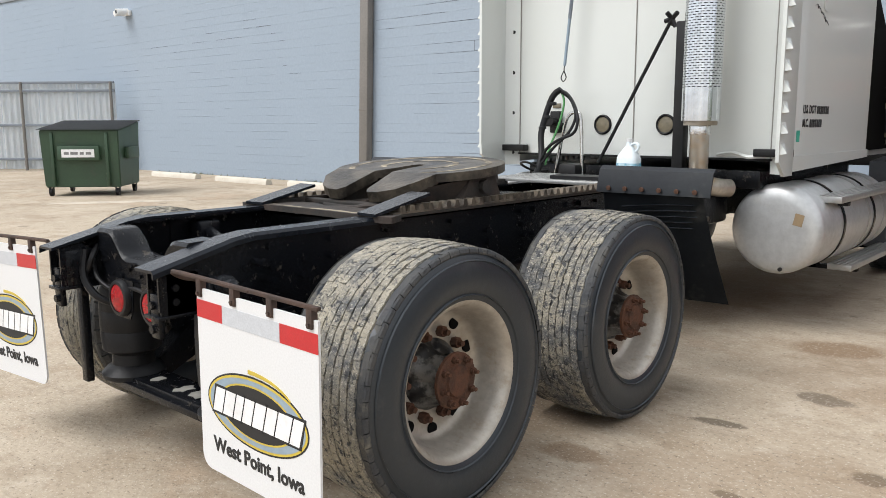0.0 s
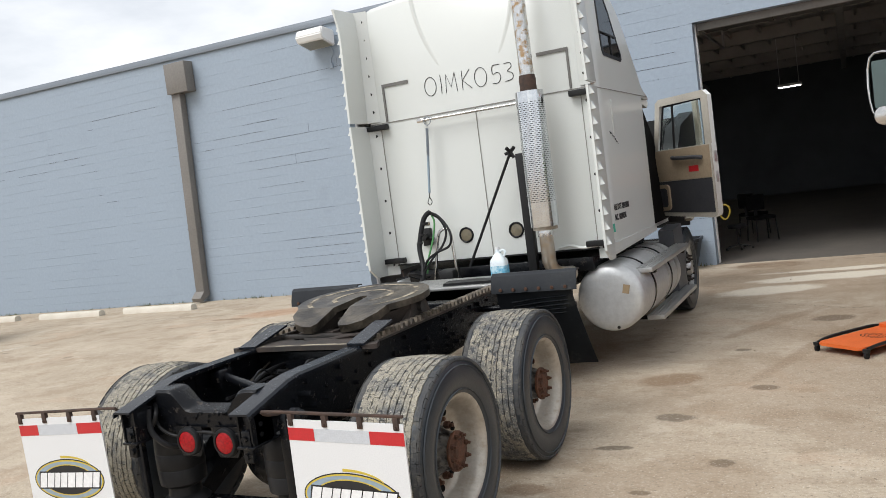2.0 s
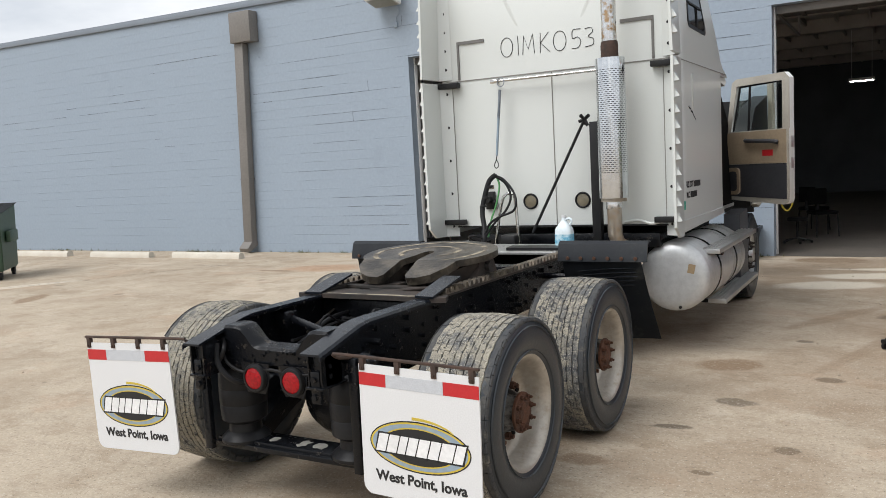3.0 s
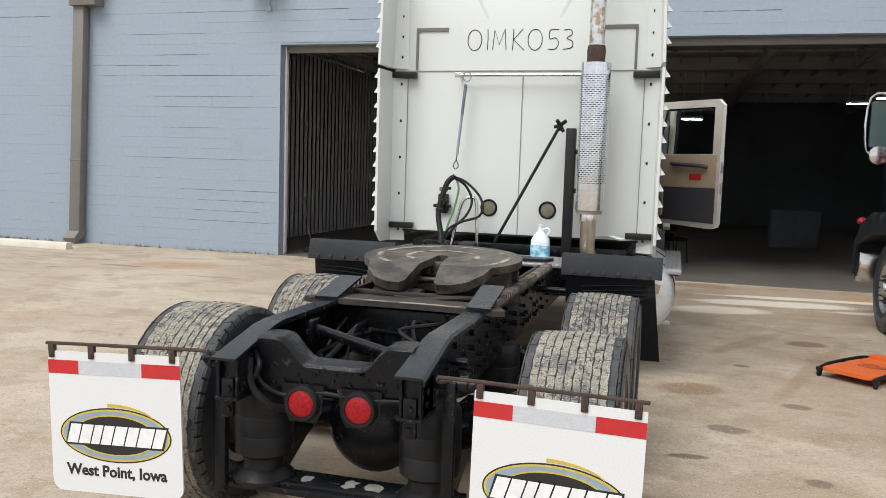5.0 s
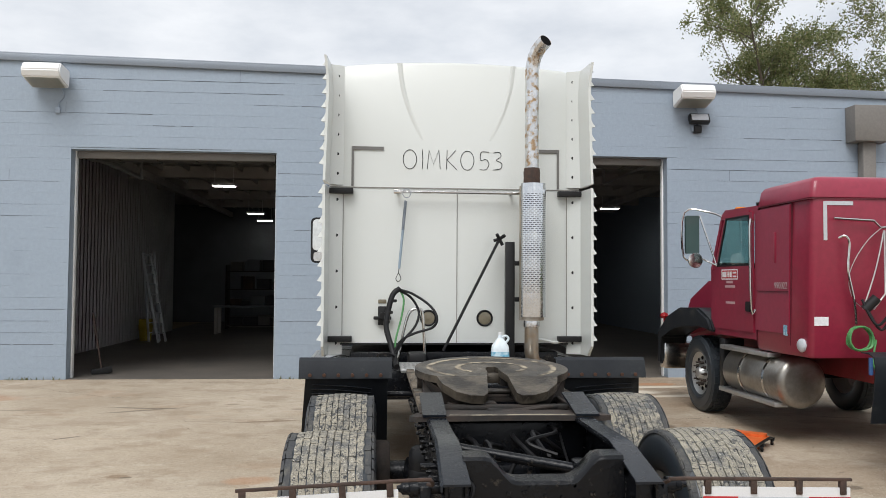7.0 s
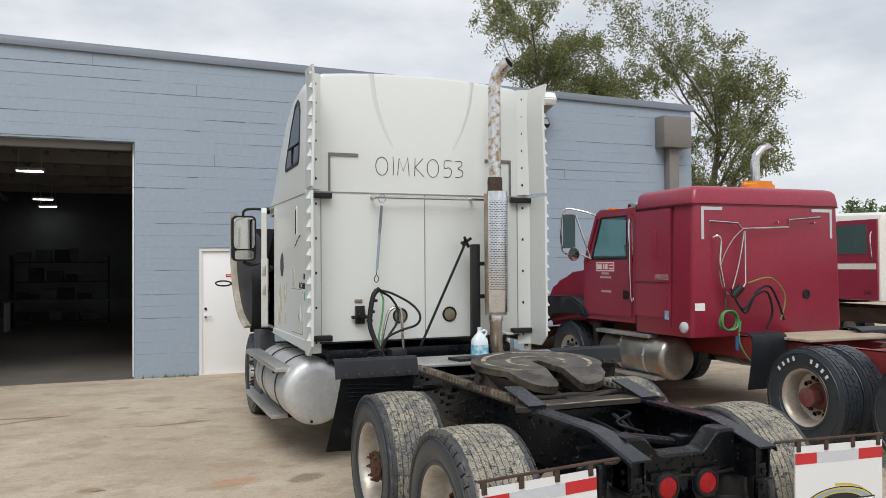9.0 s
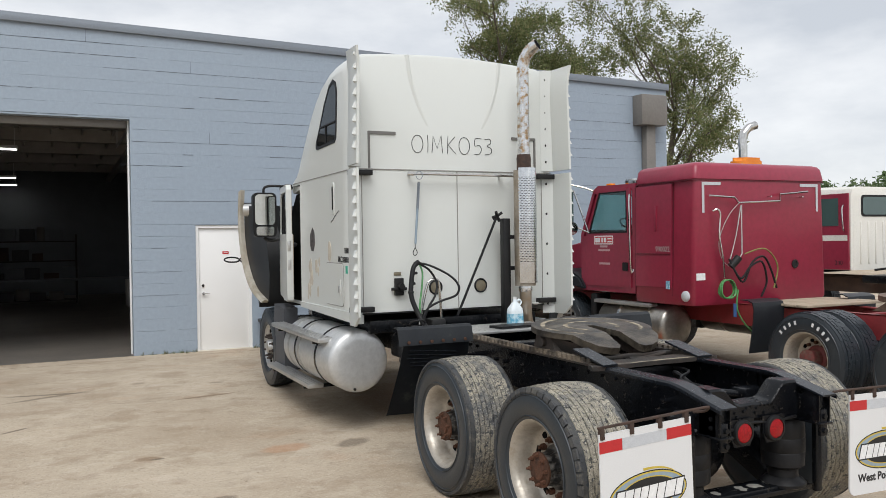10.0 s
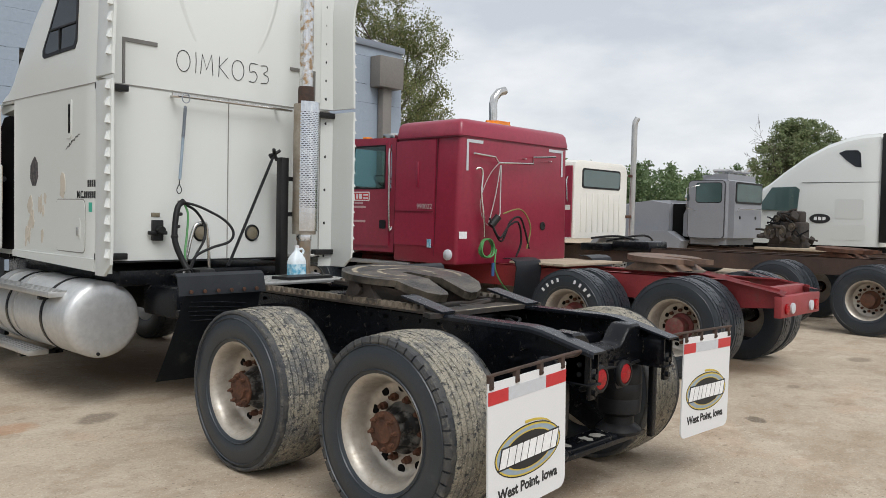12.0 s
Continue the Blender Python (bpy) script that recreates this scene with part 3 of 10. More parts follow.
bm = B()
xs = X_LEFT
for x0, x1, z0, z1 in OPEN:
    wall_piece(bm, xs, x0, 0, ROOF)
    wall_piece(bm, x0, x1, z1, ROOF)
    xs = x1
wall_piece(bm, xs, X_RIGHT, 0, ROOF)
fall_along(bm)
wall_front = put_in(one("wall_front", bm, M_WALL, "blue-grey painted concrete block workshop wall", "wall", kind="structure", smooth=0))
bm = B()
box(bm, X_RIGHT - THICK, X_RIGHT, THICK + 0.002, DEEP, 0, ROOF)
fall_along(bm)
put_in(one("wall_east", bm, M_WALL, "blue-grey painted block side wall", "wall", kind="structure", smooth=0))
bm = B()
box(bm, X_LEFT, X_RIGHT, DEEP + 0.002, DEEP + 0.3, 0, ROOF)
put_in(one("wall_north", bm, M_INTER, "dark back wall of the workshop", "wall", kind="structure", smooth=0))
bm = B()
box(bm, X_LEFT, X_LEFT + THICK, THICK + 0.002, DEEP, 0, ROOF)
put_in(one("wall_west", bm, M_WALL, "blue-grey painted block side wall", "wall", kind="structure", smooth=0))
bm = B()
box(bm, X_LEFT + 0.02, X_RIGHT - 0.02, THICK + 0.002, DEEP, CEIL, CEIL + 0.2)
for k in range(6):        # roof beams run across the bays
    y = 2.2 + 3.0 * k
    box(bm, -7.6, X_RIGHT - THICK - 0.01, y, y + 0.22, CEIL - 0.32, CEIL - 0.002)
for k in range(22):      # light steel joists between the beams, near the doors
    x = -7.4 + 0.72 * k
    box(bm, x, x + 0.05, 0.45, DEEP - 0.1, CEIL - 0.14, CEIL - 0.002)
for x in (-6.9, -1.9, 3.0, 7.4):
    box(bm, x, x + 0.16, 0.5, DEEP - 0.1, CEIL - 0.5, CEIL - 0.323)
put_in(one("ceiling", bm, M_BEAM, "dim workshop roof deck with steel beams", "ceiling", kind="structure", smooth=0))
bm = B()
box(bm, X_LEFT - 0.04, X_RIGHT + 0.05, -0.05, THICK + 0.05, ROOF, ROOF + 0.06, 0.01)
box(bm, X_LEFT - 0.04, X_RIGHT + 0.05, -0.052, -0.03, ROOF - 0.09, ROOF + 0.03, 0.004)
fall_along(bm)
put_in(one("trim", bm, M_COPING, "grey metal coping along the roof edge", "trim", kind="structure"))
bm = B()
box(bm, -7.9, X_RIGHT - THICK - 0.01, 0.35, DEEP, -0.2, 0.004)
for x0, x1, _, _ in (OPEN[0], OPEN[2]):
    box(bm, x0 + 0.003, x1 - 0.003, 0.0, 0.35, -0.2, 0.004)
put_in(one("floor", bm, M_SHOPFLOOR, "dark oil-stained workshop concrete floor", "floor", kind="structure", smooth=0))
# corrugated lining on the inner side wall
bm = B()
prof = []
y = 0.4
while y < 14.0:
    prof += [(-7.80, y), (-7.80, y + 0.10), (-7.725, y + 0.135), (-7.725, y + 0.20)]
    y += 0.24
lo = [bm.verts.new((px, py, 0.0)) for px, py in prof]
hi = [bm.verts.new((px, py, CEIL - 0.01)) for px, py in prof]
for i in range(len(lo) - 1):
    bm.faces.new((lo[i], lo[i + 1], hi[i + 1], hi[i]))
bmesh.ops.solidify(bm, geom=bm.faces[:], thickness=0.004)
put_in(one("wall_lining", bm, M_CORR, "white corrugated metal lining on the workshop wall", "wall", kind="structure", smooth=0))
M_DOORPANEL = mat("dark_door_panel", (0.16, 0.15, 0.135), 0.7, vary=(0.12, 0.112, 0.10), scale=2, amount=0.6, bump=0.1)
# door frames, raised sectional doors and tracks
for k, (x0, x1, z0, z1) in enumerate((OPEN[0], OPEN[2])):
    fr = thing("bay_door", "raised sectional overhead door hanging under the workshop roof", "overhead door", group="bay doors")
    fr.matrix_basis = WALL_M
    bm = B()
    box(bm, x0 + 0.002, x0 + 0.03, 0.20, 0.30, 0.006, z1 - 0.002, 0.004)
    part("jamb", bm, M_DOORWHITE, fr)
    bm = B()
    box(bm, x1 - 0.03, x1 - 0.002, 0.20, 0.30, 0.006, z1 - 0.002, 0.004)
    part("jamb", bm, M_DOORWHITE, fr)
    bm = B()
    box(bm, x0 + 0.047, x1 - 0.047, 0.20, 0.30, z1 - 0.13, z1 - 0.002, 0.004)
    part("head_strip", bm, M_PIPE, fr, "brown weather strip")
    for j in range(2):
        bm = B()
        y0 = 0.75 + 0.62 * j
        box(bm, x0 - 0.05, x1 + 0.05, y0, y0 + 0.60, z1 + 0.06, z1 + 0.11, 0.006)
        for i in range(5):
            xx = x0 + 0.3 + (x1 - x0 - 0.6) * i / 4
            box(bm, xx - 0.04, xx + 0.04, y0 + 0.03, y0 + 0.57, z1 + 0.03, z1 + 0.06)
        part("door_panel", bm, M_DOORPANEL, fr)
    for xx in (x0 - 0.08, x1 + 0.08):
        bm = B()
        box(bm, xx - 0.02, xx + 0.02, 0.36, 4.6, z1 + 0.02, z1 + 0.06)
        box(bm, xx - 0.02, xx + 0.02, 0.36, 0.42, 0.006, z1 + 0.02)
        box(bm, xx - 0.02, xx + 0.02, 4.5, 4.6, z1 + 0.06, CEIL - 0.004)
        part("track", bm, M_ALU, fr)

# small white door
x0, x1, _, z1 = OPEN[1]
dn = tagged(thing("door_1", "white painted steel service door, closed", "door"), kind="structure")
dn.matrix_basis = WALL_M
bm = B()
box(bm, x0 + 0.05, x1 - 0.05, 0.06, 0.11, 0.012, z1 - 0.05, 0.004)
part("leaf", bm, M_DOORWHITE, dn, "white steel door leaf")
bm = B()
prism(bm, [(x0 + 0.001, 0.0), (x0 + 0.05, 0.0), (x0 + 0.05, z1 - 0.05), (x1 - 0.05, z1 - 0.05), (x1 - 0.05, 0.0), (x1 - 0.001, 0.0), (x1 - 0.001, z1 - 0.001), (x0 + 0.001, z1 - 0.001)], "y", 0.02, 0.14)
part("door_frame", bm, M_DOORWHITE, dn, smooth=0)
bm = B()
cyl(bm, (x0 + 0.12, 0.06, 1.02), (x0 + 0.12, 0.0, 1.02), 0.022)
tube(bm, [(x0 + 0.12, 0.0, 1.02), (x0 + 0.22, 0.0, 1.02)], 0.010, 8)
cyl(bm, (x0 + 0.12, 0.06, 1.16), (x0 + 0.12, 0.04, 1.16), 0.025)
part("door_handle", bm, M_CHROME, dn, "chrome lever handle")
for dx in (0.06,):
    bm = B()
    box(bm, x0 + 0.41 + dx, x0 + 0.52 + dx, 0.0555, 0.06, 1.715, 1.765)
    part("door_sign", bm, M_REDTAPE, dn, "small red sign", smooth=0)
    bm = B()
    box(bm, x0 + 0.43 + dx, x0 + 0.50 + dx, 0.0545, 0.0555, 1.735, 1.745)
    part("sign_bars", bm, M_WHITEPRINT, dn, smooth=0)
bm = B()
box(bm, x0 + 0.002, x1 - 0.002, -0.04, 0.16, 0.0, 0.012, 0.003)
part("sill", bm, M_STOP, dn)


# downpipes with their square hoppers
def downpipe(x, drop, wide=0.36, aside=0.0, lean=0.0):
    """A box hopper and a square pipe below it, which may stand aside of its middle and lean."""
    dp = thing("downpipe", "taupe square downpipe with a box hopper below the roof", "downpipe", group="downpipes")
    dp.matrix_basis = WALL_M

    def slant(bm):
        for v in bm.verts:
            v.co.x += aside + lean * (v.co.z - 4.85 - drop)
    bm = B()
    box(bm, x - wide, x + wide, -wide * 0.95, -0.012, 4.85 + drop, 5.53 + drop, 0.01)
    part("hopper", bm, M_PIPE, dp)
    bm = B()
    box(bm, x - 0.13, x + 0.13, -0.21, -0.02, 0.22, 4.85 + drop, 0.02)
    slant(bm)
    part("pipe", bm, M_PIPE, dp)
    bm = B()
    box(bm, x - 0.136, x + 0.136, -0.216, -0.015, 1.72, 1.75, 0.004)
    slant(bm)
    part("joint_band", bm, M_PIPE, dp)
    bm = B()
    prism(bm, [(-0.22, 0.26), (-0.03, 0.26), (-0.03, 0.16), (-0.30, 0.03), (-0.36, 0.12)], "x", x - 0.14, x + 0.14)
    slant(bm)
    part("shoe", bm, M_PIPE, dp)
    return dp


downpipe(-10.40, 0.0, 0.31, -0.15, 0.038)
downpipe(8.56, -0.41)


# floodlights and cameras
def floodlight(x, z):
    fl = thing("floodlight", "white weathered wall floodlight tilted down", "wall lamp", group="wall floodlights")
    fl.matrix_basis = WALL_M @ pose(x, 0, z)
    bm = B()
    prism(bm, [(-0.10, -0.20), (-0.08, 0.12), (-0.50, 0.16), (-0.58, 0.02), (-0.52, -0.10)], "x", -0.32, 0.32)
    bmesh.ops.bevel(bm, geom=bm.edges[:], offset=0.02, segments=2, affect="EDGES")
    part("housing", bm, M_DOORWHITE, fl)
    bm = B()
    v = [bm.verts.new(p) for p in ((-0.27, -0.15, -0.2), (0.27, -0.15, -0.2), (0.27, -0.50, -0.115), (-0.27, -0.50, -0.115))]
    bm.faces.new(v)
    bmesh.ops.solidify(bm, geom=bm.faces[:], thickness=0.01)
    part("diffuser", bm, mat("frosted_lamp_glass", (0.6, 0.58, 0.5), 0.3, bump=0.1) if x < 0 else bpy.data.materials["frosted_lamp_glass"], fl)
    bm = B()
    box(bm, -0.06, 0.06, -0.12, -0.012, -0.08, 0.06, 0.01)
    part("arm", bm, M_PIPE, fl)
    bm = B()
    tube(bm, [(0.1, -0.03, -0.1), (0.2, -0.025, -0.3), (0.12, -0.02, -0.42), (0.1, -0.02, -0.55)], 0.012, 6, 5)
    box(bm, 0.06, 0.15, -0.05, -0.012, -0.62, -0.52, 0.01)
    part("cable", bm, M_WALL, fl)
    return fl


floodlight(-6.45, 5.30)
floodlight(5.10, 5.22)
fl = thing("small_floodlight", "small black floodlight on the wall", "wall lamp")
fl.matrix_basis = WALL_M @ pose(5.27, 0, 4.76)
bm = B()
box(bm, -0.19, 0.19, -0.20, -0.08, -0.09, 0.09, 0.015, m=pose(0, 0, 0, -25))
part("housing", bm, M_BLACK, fl)
bm = B()
box(bm, -0.16, 0.16, -0.206, -0.199, -0.065, 0.065, 0.003, m=pose(0, 0, 0, -25))
part("lens", bm, M_SILVTAPE, fl)
bm = B()
box(bm, -0.07, 0.07, -0.09, -0.012, -0.19, -0.05, 0.01)
part("mount", bm, M_BLACK, fl)
cm = thing("security_camera", "small white security camera under the eaves", "camera")
cm.matrix_basis = WALL_M @ pose(-21.3, 0, 4.82)
bm = B()
cyl(bm, (0, -0.45, -0.02), (0, -0.08, 0.02), 0.09, seg=14)
cyl(bm, (-0.22, -0.40, -0.06), (-0.2, -0.1, 0.0), 0.08, seg=14)
box(bm, -0.32, 0.12, -0.12, -0.012, -0.1, 0.06, 0.02)
part("body", bm, M_DOORWHITE, cm)
bm = B()
cyl(bm, (0, -0.455, -0.02), (0, -0.46, -0.02), 0.06, seg=14)
part("lens", bm, M_GLASSDARK, cm)
# wheel stops along the wall
sx = [(-9.95, 9.42, -12.15, 9.5), (-12.85, 9.42, -15.0, 9.42), (-15.95, 9.45, -18.1, 9.4)]
for i, (ax, ay, bx, by) in enumerate(sx):
    bm = B()
    L = math.hypot(bx - ax, by - ay) / 2
    v, _ = prism(bm, [(-0.09, 0.0), (0.09, 0.0), (0.085, 0.09), (0.05, 0.13), (-0.05, 0.13), (-0.085, 0.09)], "x", -L, L)
    ws = one("wheel_stop", bm, M_STOP, "chalky white concrete wheel stop on the yard", "wheel stop", group="wheel stops along the wall")
    ws.matrix_basis = pose((ax + bx) / 2, (ay + by) / 2, 0, 0, 0, math.degrees(math.atan2(ay - by, ax - bx)))

# metal fence beyond the dumpster
fence = thing("metal_fence", "pale corrugated metal fence with grey posts and rails", "fence")
fa, fb = Vector((-21.45, 10.1, 0)), Vector((-33.0, 1.0, 0))
fd_ = (fb - fa).normalized()
ang = math.degrees(math.atan2(fd_.y, fd_.x))
fence.matrix_basis = pose(fa.x, fa.y, 0, 0, 0, ang)
L = (fb - fa).length
nsheet = 12
for i in range(nsheet):
    bm = B()
    x0, x1 = i * L / nsheet + 0.006, (i + 1) * L / nsheet - 0.006
    n = 24
    lo = [bm.verts.new((x0 + (x1 - x0) * k / n, 0.02 * (1 if (k // 2) % 2 else -1), 0.05)) for k in range(n + 1)]
    hi = [bm.verts.new((v.co.x, v.co.y, 2.68 - 0.01 * i)) for v in lo]
    for k in range(n):
        bm.faces.new((lo[k], lo[k + 1], hi[k + 1], hi[k]))
    bmesh.ops.solidify(bm, geom=bm.faces[:], thickness=0.004)
    part("sheet", bm, M_FENCE, fence, smooth=0)
for i in range(5):
    bm = B()
    x = 0.1 + i * 2.85
    cyl(bm, (x, 0.09, 0), (x, 0.09, 2.72), 0.045)
    part("post", bm, M_PIPE, fence)
for z in (0.35, 1.4, 2.45, 2.7):
    bm = B()
    box(bm, 0, L, 0.03, 0.09, z - 0.035, z + 0.035, 0.006)
    part("rail", bm, M_COPING, fence)


# dumpster on casters
dump = thing("dumpster", "dark green steel dumpster with closed black lid on casters", "dumpster", at=(-13.75, 5.65, 0), rz=46)
dump.scale = (0.96, 1.02, 1.06)
bm = B()
DW, DD = 0.80, 0.70
lo = [bm.verts.new(p) for p in ((-DW * 0.96, -DD * 0.9, 0.17), (DW * 0.96, -DD * 0.9, 0.17), (DW * 0.96, DD * 0.9, 0.17), (-DW * 0.96, DD * 0.9, 0.17))]
hi = [bm.verts.new(p) for p in ((-DW, -DD, 1.25), (DW, -DD, 1.25), (DW, DD, 1.42), (-DW, DD, 1.42))]
bm.faces.new(lo), bm.faces.new(hi)
bridge(bm, lo, hi)
bmesh.ops.bevel(bm, geom=bm.edges[:], offset=0.02, segments=2, affect="EDGES")
part("body", bm, M_GREENBIN, dump)
bm = B()
v = [bm.verts.new(p) for p in ((-DW - 0.04, -DD - 0.06, 1.255), (DW + 0.04, -DD - 0.06, 1.255), (DW + 0.04, DD + 0.03, 1.43), (-DW - 0.04, DD + 0.03, 1.43))]
bm.faces.new(v)
bmesh.ops.solidify(bm, geom=bm.faces[:], thickness=-0.04)
part("lid", bm, M_BLACK, dump, "black plastic lid")
for s in (-1, 1):
    bm = B()
    box(bm, s * 0.55 - 0.03, s * 0.55 + 0.03, -DD - 0.03, -DD + 0.1, 0.2, 1.2, 0.01)
    part("rib", bm, M_GREENBIN, dump)
    bm = B()
    box(bm, min(s * DW, s * (DW + 0.09)), max(s * DW, s * (DW + 0.09)), -0.35, 0.35, 0.70, 0.92, 0.02)
    part("fork_pocket", bm, M_GREENBIN, dump)
bm = B()
box(bm, -0.42, 0.42, -DD - 0.1, -DD - 0.0, 0.68, 0.95, 0.02)
part("front_pocket", bm, M_GREENBIN, dump)
bm = B()
box(bm, -0.33, 0.33, -DD - 0.106, -DD - 0.1, 0.74, 0.89)
part("notice", bm, M_WHITEPRINT, dump, "white notice plate", smooth=0)
mat("grey_print", (0.2, 0.2, 0.2), 0.6, bump=0)
for a, b in ((-0.28, -0.18), (-0.15, 0.0), (0.04, 0.12), (0.16, 0.27)):
    bm = B()
    box(bm, a, b, -DD - 0.1075, -DD - 0.106, 0.79, 0.84)
    part("notice_bar", bm, bpy.data.materials["grey_print"], dump, smooth=0)
for x in (-0.68, 0.68):
    for y in (-0.55, 0.55):
        bm = B()
        cyl(bm, (x - 0.03, y, 0.075), (x + 0.03, y, 0.075), 0.075, seg=16)
        c_ = part("caster", bm, M_RUBBER, dump)
        bm = B()
        box(bm, x - 0.045, x - 0.035, y - 0.04, y + 0.04, 0.07, 0.19), box(bm, x + 0.035, x + 0.045, y - 0.04, y + 0.04, 0.07, 0.19)
        box(bm, x - 0.06, x + 0.06, y - 0.06, y + 0.06, 0.165, 0.18)
        part("fork", bm, M_BLACK, c_)

# weeds along the wall's foot
rng = random.Random(5)
bm = B()
for k in range(420):
    if rng.random() < 0.6:
        x = rng.choice((-7.4, -6.9, -9.2, -2.2, -1.7, -0.35, 0.4, -12.5, -18)) + rng.gauss(0, 0.35)
    else:
        x = rng.uniform(-20, 0.7)
    if OPEN[0][0] < x < OPEN[0][1] or OPEN[1][0] < x < OPEN[1][1]:
        continue
    y = -0.02 - abs(rng.gauss(0, 0.05))
    h = rng.uniform(0.02, 0.08)
    a = rng.uniform(0, 6.28)
    dx, dy = 0.012 * math.cos(a), 0.012 * math.sin(a)
    lx, ly = rng.gauss(0, 0.03), rng.gauss(-0.01, 0.02)
    bm.faces.new([bm.verts.new(p) for p in ((x - dx, y - dy, 0), (x + dx, y + dy, 0), (x + lx, y + ly, h))])
put_in(one("weeds", bm, M_GRASS, "sparse green weeds along the wall foot", "weeds", kind="stuff", smooth=0))

# ---- inside the workshop ----
for i, (x, y, z) in enumerate(((-4.83, 7.45, 4.29), (-5.2, 15.7, 4.22), (-5.3, 19.0, 4.2), (1.66, 11.1, 3.52), (6.5, 13.14, 4.2), (6.96, 11.46, 4.2))):
    la = thing("ceiling_light", "lit white strip light hanging under the workshop roof", "ceiling light", group="workshop strip lights")
    la.matrix_basis = WALL_M @ pose(x, y, z)
    bm = B()
    box(bm, -0.32, 0.32, -0.17, 0.17, 0.0, 0.07, 0.01)
    for xx in (-0.25, 0.25):
        cyl(bm, (xx, 0, 0.07), (xx, 0, CEIL - 0.004 - z), 0.008, seg=6)
    part("housing", bm, M_DOORWHITE, la)
    bm = B()
    box(bm, -0.29, 0.29, -0.13, 0.13, -0.02, -0.001, 0.006)
    part("tube", bm, M_LAMP, la, "lit diffuser")


def ladder(at, rz, lean, n=9):
    ld = thing("ladder", "white aluminium ladder leaning on the workshop wall", "ladder", group="ladders")
    ld.matrix_basis = WALL_M @ pose(*at, lean, 0, rz)
    for x in (-0.2, 0.2):
        bm = B()
        box(bm, x - 0.015, x + 0.015, -0.035, 0.035, 0, 2.55, 0.004)
        part("stile", bm, M_FENCE, ld)
    for k in range(n):
        bm = B()
        cyl(bm, (-0.19, 0, 0.25 + k * 0.28), (0.19, 0, 0.25 + k * 0.28), 0.016, seg=8)
        part("rung", bm, M_FENCE, ld)


ladder((-7.0, 9.0, 0.004), 60, -6)
ladder((-6.7, 8.7, 0.004), 75, -12)
bk_ = thing("mop_bucket", "yellow plastic bucket on the workshop floor", "bucket")
bk_.matrix_basis = WALL_M @ pose(-7.3, 9.2, 0.004)
bm = B()
lathe(bm, (0, 0, 0), (0, 0, 1), [(0, 0), (0.0, 0.15), (0.42, 0.2), (0.44, 0.21), (0.42, 0.19), (0.1, 0.14), (0.1, 0)], 20, close=False)
part("tub", bm, M_YELLOW, bk_)
bm = B()
box(bm, -0.17, 0.17, -0.12, 0.12, 0.40, 0.62, 0.03)
part("wringer", bm, M_YELLOW, bk_)


def broom(at, lean):
    br = thing("broom", "broom leaning inside the bay opening", "broom")
    br.matrix_basis = WALL_M @ pose(*at, 0, lean, 20)
    bm = B()
    cyl(bm, (0, 0, 0.12), (0, 0, 1.15), 0.013, seg=8)
    part("handle", bm, M_RUSTFRAME, br)
    bm = B()
    box(bm, -0.18, 0.18, -0.04, 0.04, 0, 0.12, 0.01)
    part("head", bm, M_BLACK, br)


broom((-5.75, 0.8, 0.004), -9)


def shop_chair(at, rz):
    ch = thing("office_chair", "black office chair on the workshop floor", "chair", group="workshop chairs")
    ch.matrix_basis = WALL_M @ pose(*at, 0, 0, rz)
    bm = B()
    box(bm, -0.23, 0.23, -0.22, 0.22, 0.44, 0.51, 0.025)
    part("seat", bm, M_DARK, ch)
    bm = B()
    box(bm, -0.19, 0.19, 0.2, 0.25, 0.62, 0.94, 0.02)
    part("backrest", bm, M_DARK, ch)
    bm = B()
    box(bm, -0.03, 0.03, 0.22, 0.25, 0.45, 0.65)
    part("back_bar", bm, M_BLACK, ch)
    for sx_ in (-0.2, 0.2):
        for sy_ in (-0.2, 0.2):
            bm = B()
            cyl(bm, (sx_ * 1.1, sy_ * 1.15, 0), (sx_, sy_, 0.45), 0.014, seg=8)
            part("leg", bm, M_BLACK, ch)


shop_chair((1.32, 3.3, 0.004), 30)
shop_chair((1.05, 4.5, 0.004), 150)
st_ = thing("shop_stool", "round black stool on a splayed base", "stool")
st_.matrix_basis = WALL_M @ pose(1.0, 2.0, 0.004)
bm = B()
lathe(bm, (0, 0, 0.42), (0, 0, 1), [(0, 0), (0, 0.17), (0.05, 0.18), (0.07, 0.16), (0.07, 0)], 20, close=False)
part("seat", bm, M_RUBBER, st_)
bm = B()
cyl(bm, (0, 0, 0.08), (0, 0, 0.42), 0.02, seg=8)
for k in range(5):
    a = 2 * math.pi * k / 5
    cyl(bm, (0, 0, 0.1), (0.25 * math.cos(a), 0.25 * math.sin(a), 0.05), 0.014, seg=6)
    lathe(bm, (0.25 * math.cos(a), 0.25 * math.sin(a), 0.0), (0, 0, 1), [(0, 0.0), (0.01, 0.024), (0.05, 0.024), (0.06, 0)], 8, close=False)
part("base", bm, M_BLACK, st_)
hc = thing("hose_coil", "yellow air hose coiled on the door jamb", "hose")
hc.matrix_basis = WALL_M @ pose(1.02, 0.42, 0.86)
bm = B()
tube(bm, [Vector((0.09 * math.cos(i * 0.5) + 0.01 * math.sin(i), 0.03 * math.sin(i * 0.13), 0.13 * math.sin(i * 0.5))) for i in range(64)], 0.012, 6)
part("coil", bm, M_YELLOW, hc)
bm = B()
box(bm, -0.19, -0.01, -0.02, 0.02, 0.09, 0.13, 0.004)
part("hook", bm, M_BLACK, hc)
